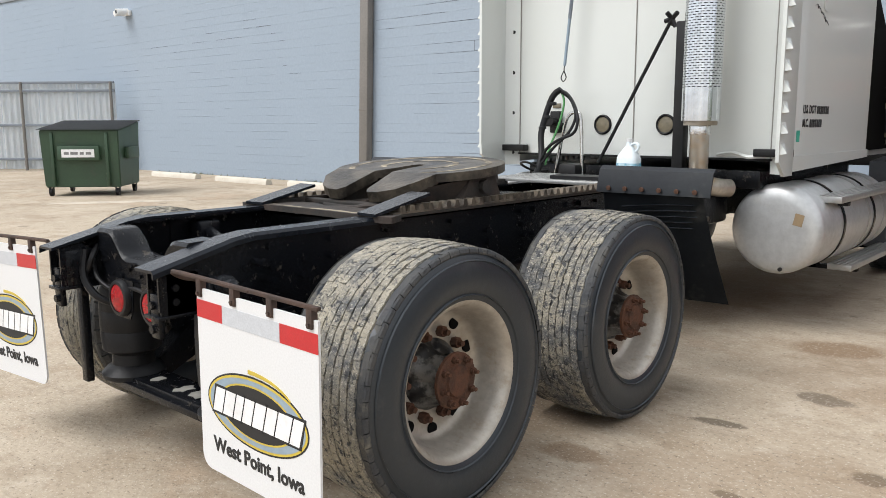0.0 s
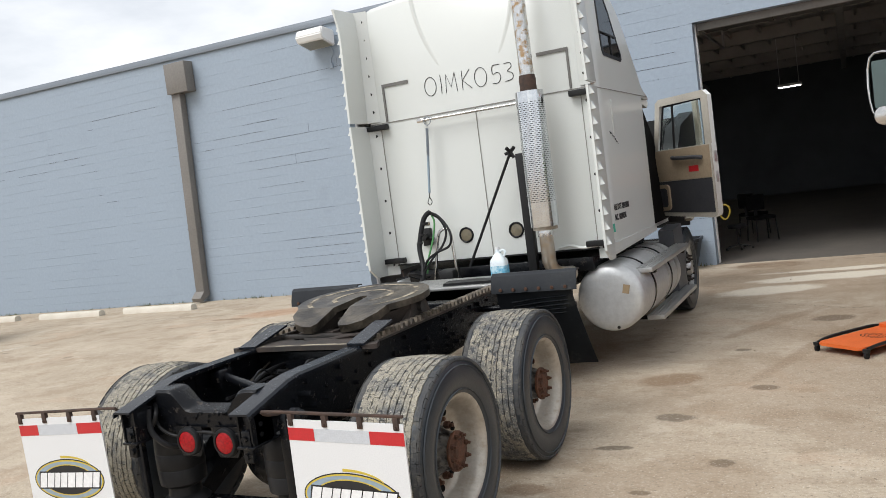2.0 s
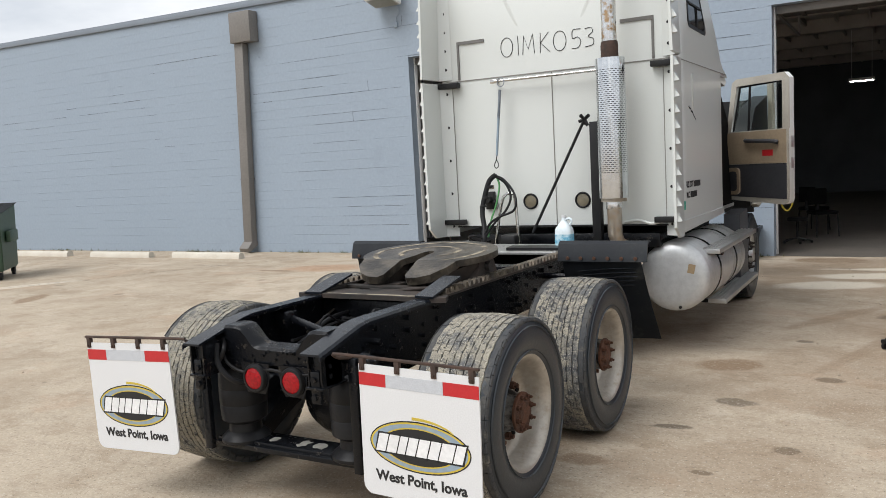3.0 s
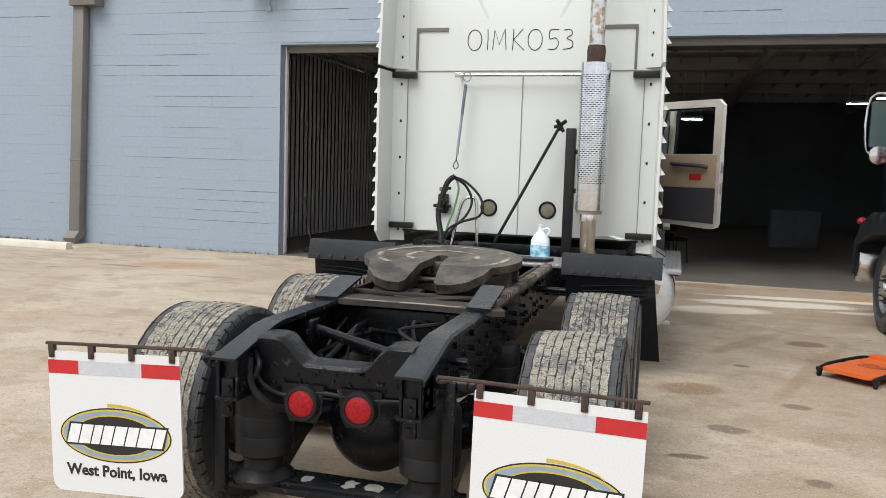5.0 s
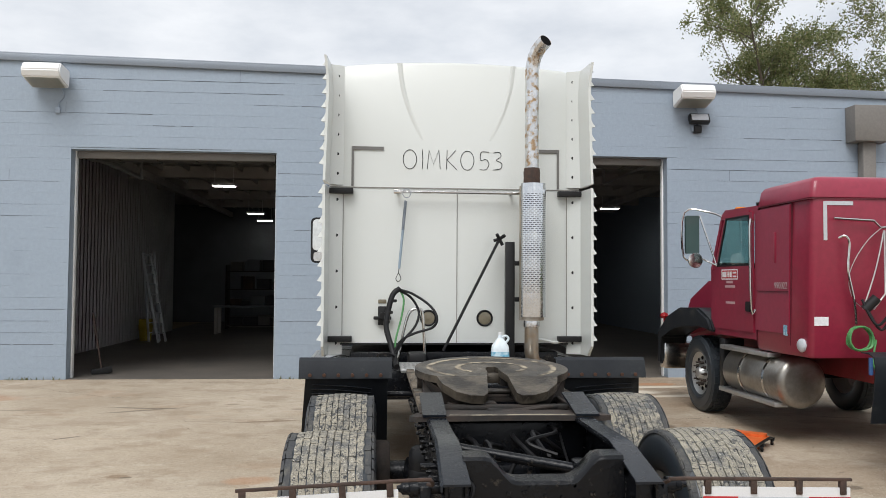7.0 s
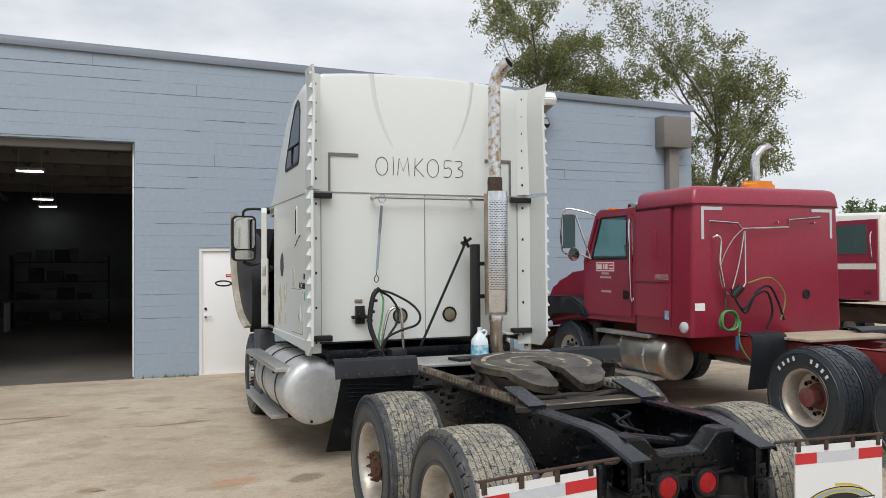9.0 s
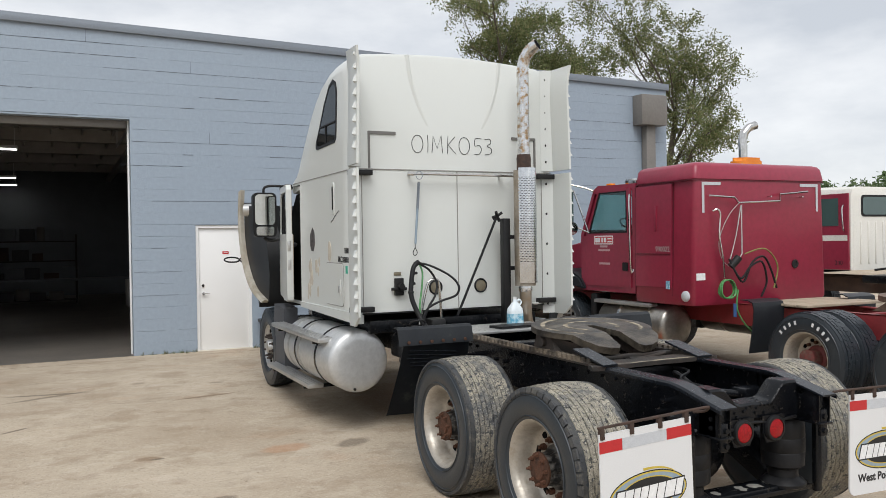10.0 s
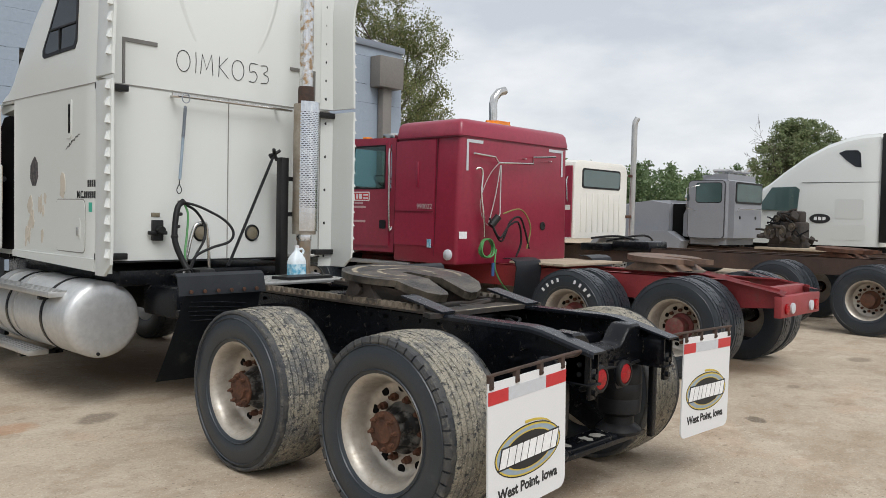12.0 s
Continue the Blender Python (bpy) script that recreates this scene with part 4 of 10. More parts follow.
# things at the back of the bays, coloured dark to sink into their shade
bn = thing("workbench", "cluttered dark workbench at the back of the workshop", "workbench")
bn.matrix_basis = WALL_M @ pose(-3.8, 12.5, 0.004)
bm = B()
box(bm, -2.2, 2.2, -0.4, 0.4, 0.86, 0.92, 0.01)
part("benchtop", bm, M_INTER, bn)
for x in (-2.1, 2.1):
    for y in (-0.3, 0.3):
        bm = B()
        box(bm, x - 0.05, x + 0.05, y - 0.05, y + 0.05, 0, 0.86)
        part("leg", bm, M_BEAM, bn)
sh = thing("storage_shelf", "dark steel shelf loaded with boxes", "shelf")
sh.matrix_basis = WALL_M @ pose(-4.6, 15.2, 0.004)
for z in (0.1, 0.75, 1.4, 2.05):
    bm = B()
    box(bm, -1.5, 1.5, -0.3, 0.3, z, z + 0.04)
    part("board", bm, M_RUSTDARK, sh)
for x in (-1.48, 1.48):
    bm = B()
    box(bm, x - 0.03, x + 0.03, -0.3, 0.3, 0, 2.3)
    part("side", bm, M_RUSTDARK, sh)
rng = random.Random(77)
for z in (0.14, 0.79, 1.44, 2.09):
    x = -1.35
    while x < 1.1:
        w = rng.uniform(0.2, 0.5)
        bm = B()
        box(bm, x, x + w, -0.25, 0.25, z, z + rng.uniform(0.2, 0.5), 0.01)
        bx = one("storage_box", bm, rng.choice((M_INTER, M_GREYTRIM, M_DOORPANEL, M_RUSTFRAME)), "dusty box standing on the storage shelf", "box", group="boxes on the shelf")
        bx.matrix_basis = sh.matrix_basis
        x += w + rng.uniform(0.02, 0.15)
# cabinet in the dark wall paint, which puts the bay's shade into its colour
wb = thing("floor_cabinet", "dark-painted metal cabinet on the workshop floor", "cabinet")
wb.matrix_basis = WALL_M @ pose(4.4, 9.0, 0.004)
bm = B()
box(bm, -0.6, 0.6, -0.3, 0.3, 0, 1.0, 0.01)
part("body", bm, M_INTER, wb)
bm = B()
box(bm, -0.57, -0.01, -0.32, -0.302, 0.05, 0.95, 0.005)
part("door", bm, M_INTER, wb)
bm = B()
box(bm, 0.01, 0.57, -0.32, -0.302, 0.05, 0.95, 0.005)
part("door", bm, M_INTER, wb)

# ---- wheels ----
def tread_mesh(bm, half, r0, r1, ribs, count, rng, zig=0.18, gap=0.0022, only=None, cross=1.0):
    """Worn tread blocks in ribs round the tyre, with narrow uneven cuts between them."""
    wid = 2 * half / ribs
    for k in only if only is not None else range(ribs):
        a0, a1 = -half + k * wid + gap * 0.7, -half + (k + 1) * wid - gap * 0.7
        edge = k in (0, ribs - 1)
        n = int(count * (0.62 if edge else 1.0))
        off = rng.random() * 6.283
        slant = rng.uniform(0.3, 1.4) * (1 if k % 2 else -1)
        cuts = [off + 2 * math.pi * (i + rng.uniform(-0.16, 0.16)) / n for i in range(n)] + [off + 2 * math.pi]
        cuts[-1] = cuts[0] + 2 * math.pi
        for t0, t1 in zip(cuts, cuts[1:]):
            g = cross * gap * rng.uniform(0.4, 1.5) / r1
            sk = zig * (t1 - t0) * slant + rng.gauss(0, 0.008)
            top = r1 - (0.005 if edge else 0.0) - 0.004 * rng.random()
            j = [rng.gauss(0, 0.0022) for _ in range(4)]
            vs = []
            for r, ins in ((r0, 0.0), (top, 0.0016)):
                for a, q in ((a0 + ins + j[0], -sk), (a1 - ins + j[1], sk)):
                    for t in (t0 + q + g + ins * 2 + j[2], t1 + q - g - ins * 2 + j[3]):
                        vs.append(bm.verts.new((a, r * math.cos(t), r * math.sin(t))))
            for q in ((4, 5, 7, 6), (0, 1, 5, 4), (2, 6, 7, 3), (0, 4, 6, 2), (1, 3, 7, 5)):
                bm.faces.new([vs[i] for i in q])


def wide_tread(bm, half, r0, r1, ribs, count, rng, only, gap=0.0014, step=0.0019):
    """Rows of worn blocks; the grooves between the rows run in zigzag, thin cuts part the blocks."""
    wid = 2 * half / ribs
    base = [2 * math.pi * (i + rng.uniform(-0.1, 0.1)) / count for i in range(count)]
    base.append(base[0] + 2 * math.pi)
    for k in only:
        lag = (k % 2) * math.pi / count
        for i, (t0, t1) in enumerate(zip(base, base[1:])):
            z0, z1 = (step, -step) if (i + k) % 2 else (-step, step)
            a0, a1 = -half + k * wid + gap, -half + (k + 1) * wid - gap
            g = rng.choice((0.0001, 0.0002, 0.0003, 0.0004, 0.0012)) / r1
            crown = 0.013 * max(abs(a0), abs(a1)) ** 2 / half ** 2
            top = r1 - crown - 0.0045 * rng.random() ** 2
            vs = []
            for r, ins in ((r0 - crown, 0.0), (top, 0.0014)):
                for a, sgn in ((a0, 1), (a1, -1)):
                    for t, dz in ((t0 + lag + g, z0), (t1 + lag - g, z1)):
                        vs.append(bm.verts.new((a + dz + sgn * ins + rng.gauss(0, 0.0007), r * math.cos(t), r * math.sin(t))))
            for q in ((4, 5, 7, 6), (0, 1, 5, 4), (2, 6, 7, 3), (0, 4, 6, 2), (1, 3, 7, 5)):
                bm.faces.new([vs[i_] for i_ in q])


def tyre_mesh(bm, half, R, r):
    h = R - r
    prof = [(-half * 0.86, r), (-half * 0.97, r + 0.10 * h), (-half * 1.03, r + 0.42 * h), (-half * 1.0, r + 0.68 * h), (-half * 0.93, R - 0.028), (-half * 0.86, R - 0.016)]
    for i in range(1, 6):
        prof.append((half * 0.86 * (-1 + i / 3), R - 0.011))
    prof = prof[:10] + [(-a, q) for a, q in reversed(prof[:6])]
    lathe(bm, (0, 0, 0), (1, 0, 0), prof, 56, close=False)
    for rr, a in ((r + 0.16 * h, 0.985), (r + 0.74 * h, 0.99)):   # raised rings on the sidewall
        lathe(bm, (0, 0, 0), (1, 0, 0), [(half * a, rr - 0.004), (half * a + 0.006, rr), (half * a, rr + 0.004)], 56, close=False)


def round_set(w, name, material, x, r, n, phase, shape):
    """Alike small pieces set in a circle, each an object of its own on one mesh."""
    bm = B()
    shape(bm)
    me = finish(name, bm, material)
    for i in range(n):
        a = 2 * math.pi * (i + phase) / n
        ob = new(name, me)
        ob.parent = w
        ob.location = (x, r * math.cos(a), r * math.sin(a))


def wide_wheel(parent, name="wheel", lug=0.93, deep=0.0):
    """A wide single wheel, its outer face towards +x; deep shoulder lugs where the tread wraps over the sidewall."""
    rng = random.Random(4)
    w = new(name)
    w.parent = parent
    half, R, r = 0.215, 0.507, 0.29
    bm = B()
    tyre_mesh(bm, half, R, r)
    part("tyre", bm, M_TYRE, w, "worn black wide-base tyre")
    bm = B()
    wide_tread(bm, half * 0.93, R - 0.011, R + 0.002, 11, 76, rng, range(1, 10))
    tagged(part("tread", bm, M_TREAD, w, "mud-caked worn tread blocks", smooth=0), kind="stuff")
    bm = B()
    wide_tread(bm, half * 0.93, R - 0.013, R + 0.001, 11, 60, rng, (0, 10), 0.0026, 0.002)
    for s in (1, -1):          # lugs that wrap over the shoulder
        n = 46 if deep else 58
        for i in range(n):
            t0, t1 = 2 * math.pi * i / n, 2 * math.pi * (i + lug) / n
            sec = ((0.925, R - 0.026), (0.925, R - 0.010), (0.955 + deep * 0.5, R - 0.015), (0.972 + deep, R - 0.027 - deep * 0.35), (0.955 + deep, R - 0.034 - deep * 0.5))
            a, b = [[bm.verts.new((s * half * q, r_ * math.cos(t), r_ * math.sin(t))) for q, r_ in sec] for t in (t0, t1)]
            bm.faces.new(a), bm.faces.new(b)
            bridge(bm, a, b)
    tagged(part("shoulder_tread", bm, M_SHOULDER, w, "dusty black shoulder blocks", smooth=0), kind="stuff")
    bm = B()
    lathe(bm, (0, 0, 0), (1, 0, 0), [(-0.19, 0.29), (-0.19, 0.255), (0.02, 0.25), (0.02, 0.1), (0.034, 0.1), (0.04, 0.18), (0.046, 0.222), (0.058, 0.243), (0.08, 0.253), (0.12, 0.262), (0.155, 0.27),
                                     (0.175, 0.277), (0.19, 0.287), (0.199, 0.297), (0.202, 0.304), (0.196, 0.309), (0.18, 0.306)], 56, close=False)
    part("rim", bm, M_RIM, w, "dusty brownish aluminium rim", smooth=60)
    # no real holes: black discs carry the shade of the hand holes
    round_set(w, "hand_hole", M_DARK, 0.036, 0.216, 10, 0.5, lambda bm: lathe(bm, (0, 0, 0), (1, 0, 0), [(0.0, 0.025), (0.014, 0.025), (0.014, 0.0)], 16, close=False))

    def nut(bm):
        cyl(bm, (0, 0, 0), (0.03, 0, 0), 0.0215, seg=6)
        cyl(bm, (0.03, 0, 0), (0.05, 0, 0), 0.012, seg=8)
    round_set(w, "lug_nut", M_RUST, 0.038, 0.165, 10, 0.0, nut)
    bm = B()          # fluted barrel between the disc and the flange
    prev = None
    for a, r0, dip in ((0.03, 0.138, 0.0), (0.055, 0.135, 0.004), (0.07, 0.118, 0.018), (0.11, 0.103, 0.020), (0.145, 0.098, 0.012), (0.156, 0.098, 0.0)):
        row = []
        for q in range(48):
            t = 2 * math.pi * q / 48
            rr = r0 - dip * (0.5 + 0.5 * math.cos(8 * t)) ** 2
            row.append(bm.verts.new((a, rr * math.cos(t), rr * math.sin(t))))
        if prev:
            bridge(bm, prev, row)
        prev = row
    part("hub", bm, M_HUB, w, "greasy black cast hub with worn ridges", smooth=50)
    bm = B()
    lathe(bm, (0, 0, 0), (1, 0, 0), [(0.154, 0.0), (0.154, 0.102), (0.157, 0.107), (0.170, 0.107), (0.173, 0.102), (0.175, 0.062), (0.184, 0.056), (0.186, 0.0)], 28, close=False)
    fl = part("axle_flange", bm, M_RUST, w, "rusty axle flange")

    def stud(bm):
        cyl(bm, (0, 0, 0), (0.018, 0, 0), 0.014, seg=6)
        cyl(bm, (0.018, 0, 0), (0.034, 0, 0), 0.008, seg=6)
    round_set(fl, "stud", M_RUST, 0.171, 0.086, 8, 0.3, stud)
    return w


def dual_wheel(parent, R=0.52, rim=M_RIM, hub=M_REDFRAME, name="wheel"):
    """A pair of narrow tyres on one hub, outer face towards +x; origin in the middle of the pair."""
    w = new(name)
    w.parent = parent
    for off in (-0.165, 0.165):
        bm = B()
        tyre_mesh(bm, 0.13, R, 0.29)
        for v in bm.verts:
            v.co.x += off
        part("tyre", bm, M_TYRE, w)
        rng = random.Random(8)
        bm = B()
        tread_mesh(bm, 0.12, R - 0.016, R + 0.002, 5, 52, rng)
        for v in bm.verts:
            v.co.x += off
        tagged(part("tread", bm, M_TYRE, w, smooth=0), kind="stuff")
    bm = B()
    lathe(bm, (0.165, 0, 0), (1, 0, 0), [(-0.1, 0.29), (-0.1, 0.2), (-0.1, 0.1), (-0.09, 0.1), (-0.085, 0.205), (-0.06, 0.245), (0.06, 0.265), (0.105, 0.278), (0.118, 0.296), (0.112, 0.304)], 40, close=False)
    part("rim", bm, rim, w, "dull steel rim")
    bm = B()
    lathe(bm, (0.165, 0, 0), (1, 0, 0), [(-0.1, 0.14), (-0.07, 0.135), (-0.05, 0.1), (0.06, 0.085), (0.065, 0.1), (0.085, 0.1), (0.09, 0.06), (0.1, 0.0)], 20, close=False)
    part("hub", bm, hub, w)
    round_set(w, "lug_nut", M_RUST, 0.08, 0.168, 10, 0.0, lambda bm: cyl(bm, (0, 0, 0), (0.035, 0, 0), 0.02, seg=6))
    # hand holes as black discs, their shade put into the colour
    round_set(w, "hand_hole", M_DARK, 0.0775, 0.2, 10, 0.5, lambda bm: lathe(bm, (0, 0, 0), (1, 0, 0), [(0.0, 0.024), (0.009, 0.024), (0.009, 0.0)], 14, close=False))
    return w


def steer_wheel(parent, R=0.52, name="front_wheel"):
    """A narrow front wheel, outer face towards +x, nuts and hub standing proud."""
    w = new(name)
    w.parent = parent
    bm = B()
    tyre_mesh(bm, 0.14, R, 0.29)
    part("tyre", bm, M_TYRE, w)
    rng = random.Random(9)
    bm = B()
    tread_mesh(bm, 0.13, R - 0.016, R, 5, 50, rng, 0.0)
    tagged(part("tread", bm, M_TYRE, w, smooth=0), kind="stuff")
    bm = B()
    lathe(bm, (0, 0, 0), (1, 0, 0), [(-0.12, 0.29), (0.02, 0.26), (0.07, 0.23), (0.085, 0.17), (0.085, 0.05), (0.07, 0.05), (0.08, 0.18), (0.075, 0.235), (0.1, 0.272), (0.12, 0.296), (0.114, 0.304)], 40, close=False)
    part("rim", bm, M_ALU, w, "polished aluminium rim")
    # black discs in place of the shaded hand holes
    round_set(w, "hand_hole", M_DARK, 0.077, 0.207, 10, 0.5, lambda bm: lathe(bm, (0, 0, 0), (1, 0, 0), [(0.0, 0.026), (0.011, 0.026), (0.011, 0.0)], 14, close=False))

    def nut(bm):
        cyl(bm, (0, 0, 0), (0.04, 0, 0), 0.021, seg=6)
        cyl(bm, (0.04, 0, 0), (0.075, 0, 0), 0.012, seg=6)
    round_set(w, "lug_nut", M_RUSTDARK, 0.08, 0.15, 10, 0.0, nut)
    bm = B()
    lathe(bm, (0, 0, 0), (1, 0, 0), [(0.08, 0.1), (0.12, 0.09), (0.15, 0.07), (0.155, 0.0)], 20, close=False)
    part("hub", bm, M_ALU, w, "dull aluminium hub cover")
    return w


# ---- the white sleeper tractor: its chassis ----
truck = thing("semi_truck", "white sleeper-cab semi tractor with black frame, parked facing the workshop", "truck")
w0 = wide_wheel(truck)
w0.matrix_basis = pose(0.93, 0, 0.507)
wide_wheel(truck, lug=0.84, deep=0.035).matrix_basis = pose(-0.93, 0, 0.507, 37, 0, 180)
for x, y, rz in ((0.93, 1.32, 0), (-0.93, 1.32, 180)):
    copy_part(w0, pose(x, y, 0.507, 37 * (y + 1), 0, rz), truck)
f0 = steer_wheel(truck)
f0.matrix_basis = pose(1.04, 6.6, 0.52)
copy_part(f0, pose(-1.04, 6.6, 0.52, 20, 0, 180), truck)

RAIL_X = 0.435


def rail_mesh(bm, side):
    """A channel rail: web, upper and lower flange; the tail drops and is capped."""
    out, inn = side * RAIL_X, side * (RAIL_X - 0.095)
    prof = [(-0.79, 0.80), (-0.79, 0.955), (-0.47, 1.03), (7.0, 1.03), (7.0, 0.74), (-0.30, 0.74), (-0.5, 0.80)]
    prism(bm, prof, "x", out, out - side * 0.010)
    for (y0, z0), (y1, z1) in (((-0.79, 0.955), (-0.47, 1.03)), ((-0.47, 1.03), (7.0, 1.03))):
        prism(bm, [(y0, z0 - 0.012), (y1, z1 - 0.012), (y1, z1), (y0, z0)], "x", out, inn)
    box(bm, min(out, inn), max(out, inn), -0.30, 7.0, 0.728, 0.74)
    prism(bm, [(-0.25, 0.75), (-0.25, 1.01), (6.5, 1.01), (6.5, 0.75)], "x", out - side * 0.012, out - side * 0.02)


for side in (1, -1):
    bm = B()
    rail_mesh(bm, side)
    rail = part("frame_rail", bm, M_BLACKFRAME, truck, "black painted steel frame rail, chipped", smooth=0)
    bm = B()     # bolts and brackets on the web
    rng = random.Random(11 + side)
    for y in [v * 0.145 - 0.45 for v in range(20)]:
        for z in (0.79, 0.85, 0.91, 0.98):
            if rng.random() < 0.62:
                c = Vector((side * RAIL_X, y + rng.uniform(-0.03, 0.03), z))
                cyl(bm, c, c + Vector((side * rng.uniform(0.008, 0.028), 0, 0)), rng.uniform(0.010, 0.018), seg=6)
                if rng.random() < 0.5:
                    c = Vector((side * (RAIL_X - 0.02), y, z))
                    cyl(bm, c, c - Vector((side * 0.02, 0, 0)), 0.014, seg=6)
    tagged(part("rail_bolts", bm, M_BLACKFRAME, rail), kind="stuff")
    bm = B()     # cover plate bent over the rail end
    rows = []
    for y_, z_, wide in ((0.24, 1.040, 0.0), (-0.18, 1.040, 0.0), (-0.40, 1.041, 0.002), (-0.49, 1.030, 0.005), (-0.82, 0.952, 0.010)):
        xo, xi = side * (RAIL_X + 0.012 + wide), side * (RAIL_X - 0.09 - wide)
        rows.append([bm.verts.new(p) for p in ((xo, y_, z_ - 0.030), (xo, y_, z_ - 0.012), (xo - side * 0.012, y_, z_), (xi, y_, z_), (xi, y_, z_ - 0.010), (xo - side * 0.009, y_, z_ - 0.010), (xo - side * 0.009, y_, z_ - 0.030))])
    bm.faces.new(rows[0]), bm.faces.new(rows[-1])
    for a_, b_ in zip(rows, rows[1:]):
        bridge(bm, a_, b_)
    part("tail_cap", bm, M_CAP, rail, "scuffed grey-black cover plate")
    bm = B()     # stub pipe with a stepped nut that carries the flap hanger
    lathe(bm, (side * RAIL_X, -0.60, 0.885), (side, 0, 0), [(0, 0.024), (0.10, 0.024), (0.10, 0.036), (0.135, 0.036), (0.14, 0.028), (0.165, 0.026), (0.175, 0.015), (0.19, 0.012), (0.19, 0.0)], 16, close=False)
    part("hanger_stub", bm, M_BLACKFRAME, rail)
    for y, z in ((-0.40, 0.93), (-0.36, 0.86)):
        bm = B()
        cyl(bm, (side * RAIL_X, y, z), (side * (RAIL_X + 0.08), y, z), 0.015, seg=8)
        part("stud", bm, M_BLACKFRAME, rail)
    bm = B()     # hanging tail bracket: two cheeks, a foot and bolts
    for xx in (RAIL_X - 0.004, RAIL_X - 0.085):
        prism(bm, [(-0.785, 0.785), (-0.785, 0.94), (-0.70, 0.96), (-0.60, 0.90), (-0.62, 0.785)], "x", side * xx - 0.005, side * xx + 0.005)
    box(bm, side * (RAIL_X - 0.045) - 0.052, side * (RAIL_X - 0.045) + 0.052, -0.80, -0.60, 0.772, 0.785, 0.003)
    box(bm, side * (RAIL_X - 0.045) - 0.046, side * (RAIL_X - 0.045) + 0.046, -0.765, -0.63, 0.775, 0.935, 0.006)
    box(bm, side * (RAIL_X - 0.045) - 0.030, side * (RAIL_X - 0.045) + 0.024, -0.785, -0.76, 0.70, 0.86, 0.005)
    cyl(bm, (side * (RAIL_X - 0.05), -0.785, 0.735), (side * (RAIL_X - 0.05), -0.80, 0.735), 0.016, seg=6)
    cyl(bm, (side * (RAIL_X - 0.05), -0.785, 0.82), (side * (RAIL_X - 0.05), -0.80, 0.82), 0.016, seg=6)
    for z in (0.83, 0.88):
        cyl(bm, (side * (RAIL_X - 0.045) - 0.055, -0.73, z), (side * (RAIL_X - 0.045) + 0.055, -0.73, z), 0.014, seg=8)
    part("tail_bracket", bm, M_BLACKFRAME, rail)

# rear crossmember with its dip, and the others
bm = B()
N = 24
prev = None
for i in range(N + 1):
    x = -RAIL_X + 0.09 + (2 * RAIL_X - 0.18) * i / N
    u = min(1.0, max(0.0, (0.25 - abs(x)) / 0.13))
    top = 1.015 - 0.105 * (u * u * (3 - 2 * u))
    low = 0.80 + 0.02 * math.cos(x * 9)
    vs = [bm.verts.new((x, y, z)) for y, z in ((-0.625, low), (-0.625, top - 0.014), (-0.612, top), (-0.50, top + 0.004), (-0.488, top - 0.01), (-0.488, top - 0.02), (-0.60, top - 0.016), (-0.612, low))]
    if prev:
        bridge(bm, prev, vs)
    else:
        bm.faces.new(vs)
    prev = vs
bm.faces.new(prev)
part("rear_crossmember", bm, M_BLACKFRAME, truck, "black crossmember with a dipped top edge")
bm = B()
rng = random.Random(3)
for i in range(26):
    x, z = rng.uniform(-0.3, 0.3), rng.uniform(0.82, 0.90)
    cyl(bm, (x, -0.624, z), (x, -0.634, z), 0.008, seg=6)
tagged(part("crossmember_bolts", bm, M_BLACKFRAME, truck), kind="stuff")
for y, z0, z1, d in ((0.36, 0.80, 1.0, 0.05), (0.66, 0.70, 1.0, 0.14), (1.9, 0.76, 1.01, 0.08), (2.9, 0.76, 1.01, 0.08)):
    bm = B()
    box(bm, -RAIL_X + 0.02, RAIL_X - 0.02, y - d, y + d, z0, z1, 0.012)
    part("crossmember", bm, M_BLACKFRAME, truck)
bm = B()
cyl(bm, (-0.33, -0.10, 0.95), (0.26, -0.30, 0.88), 0.026)
box(bm, -0.40, -0.31, -0.16, -0.05, 0.89, 1.0, 0.015)
box(bm, 0.20, 0.36, -0.36, -0.24, 0.83, 0.93, 0.015)
part("torque_rod", bm, M_BLACKFRAME, truck)

# axles and differentials
for y in (0.0, 1.32):
    bm = B()
    cyl(bm, (-0.78, y, 0.507), (0.78, y, 0.507), 0.075)
    lathe(bm, (0, y - 0.24, 0.52), (0, 1, 0), [(0, 0.0), (0.0, 0.08), (0.03, 0.17), (0.1, 0.225), (0.24, 0.245), (0.34, 0.22), (0.42, 0.14), (0.5, 0.09), (0.5, 0)], 28, close=False)
    ax = part("drive_axle", bm, M_BLACKFRAME, truck, "black axle housing with round differential")
    for side in (1, -1):
        bm = B()
        lathe(bm, (side * 0.62, y, 0.507), (side, 0, 0), [(0, 0.1), (0.0, 0.19), (0.02, 0.205), (0.17, 0.21), (0.19, 0.2), (0.19, 0.1)], 32, close=False)
        part("brake_drum", bm, M_RUSTDARK, ax, "rusty brake drum")
        bm = B()     # brake chamber
        cyl(bm, (side * 0.4, y - 0.22, 0.56), (side * 0.52, y - 0.24, 0.58), 0.075)
        part("brake_chamber", bm, M_BLACKFRAME, ax)
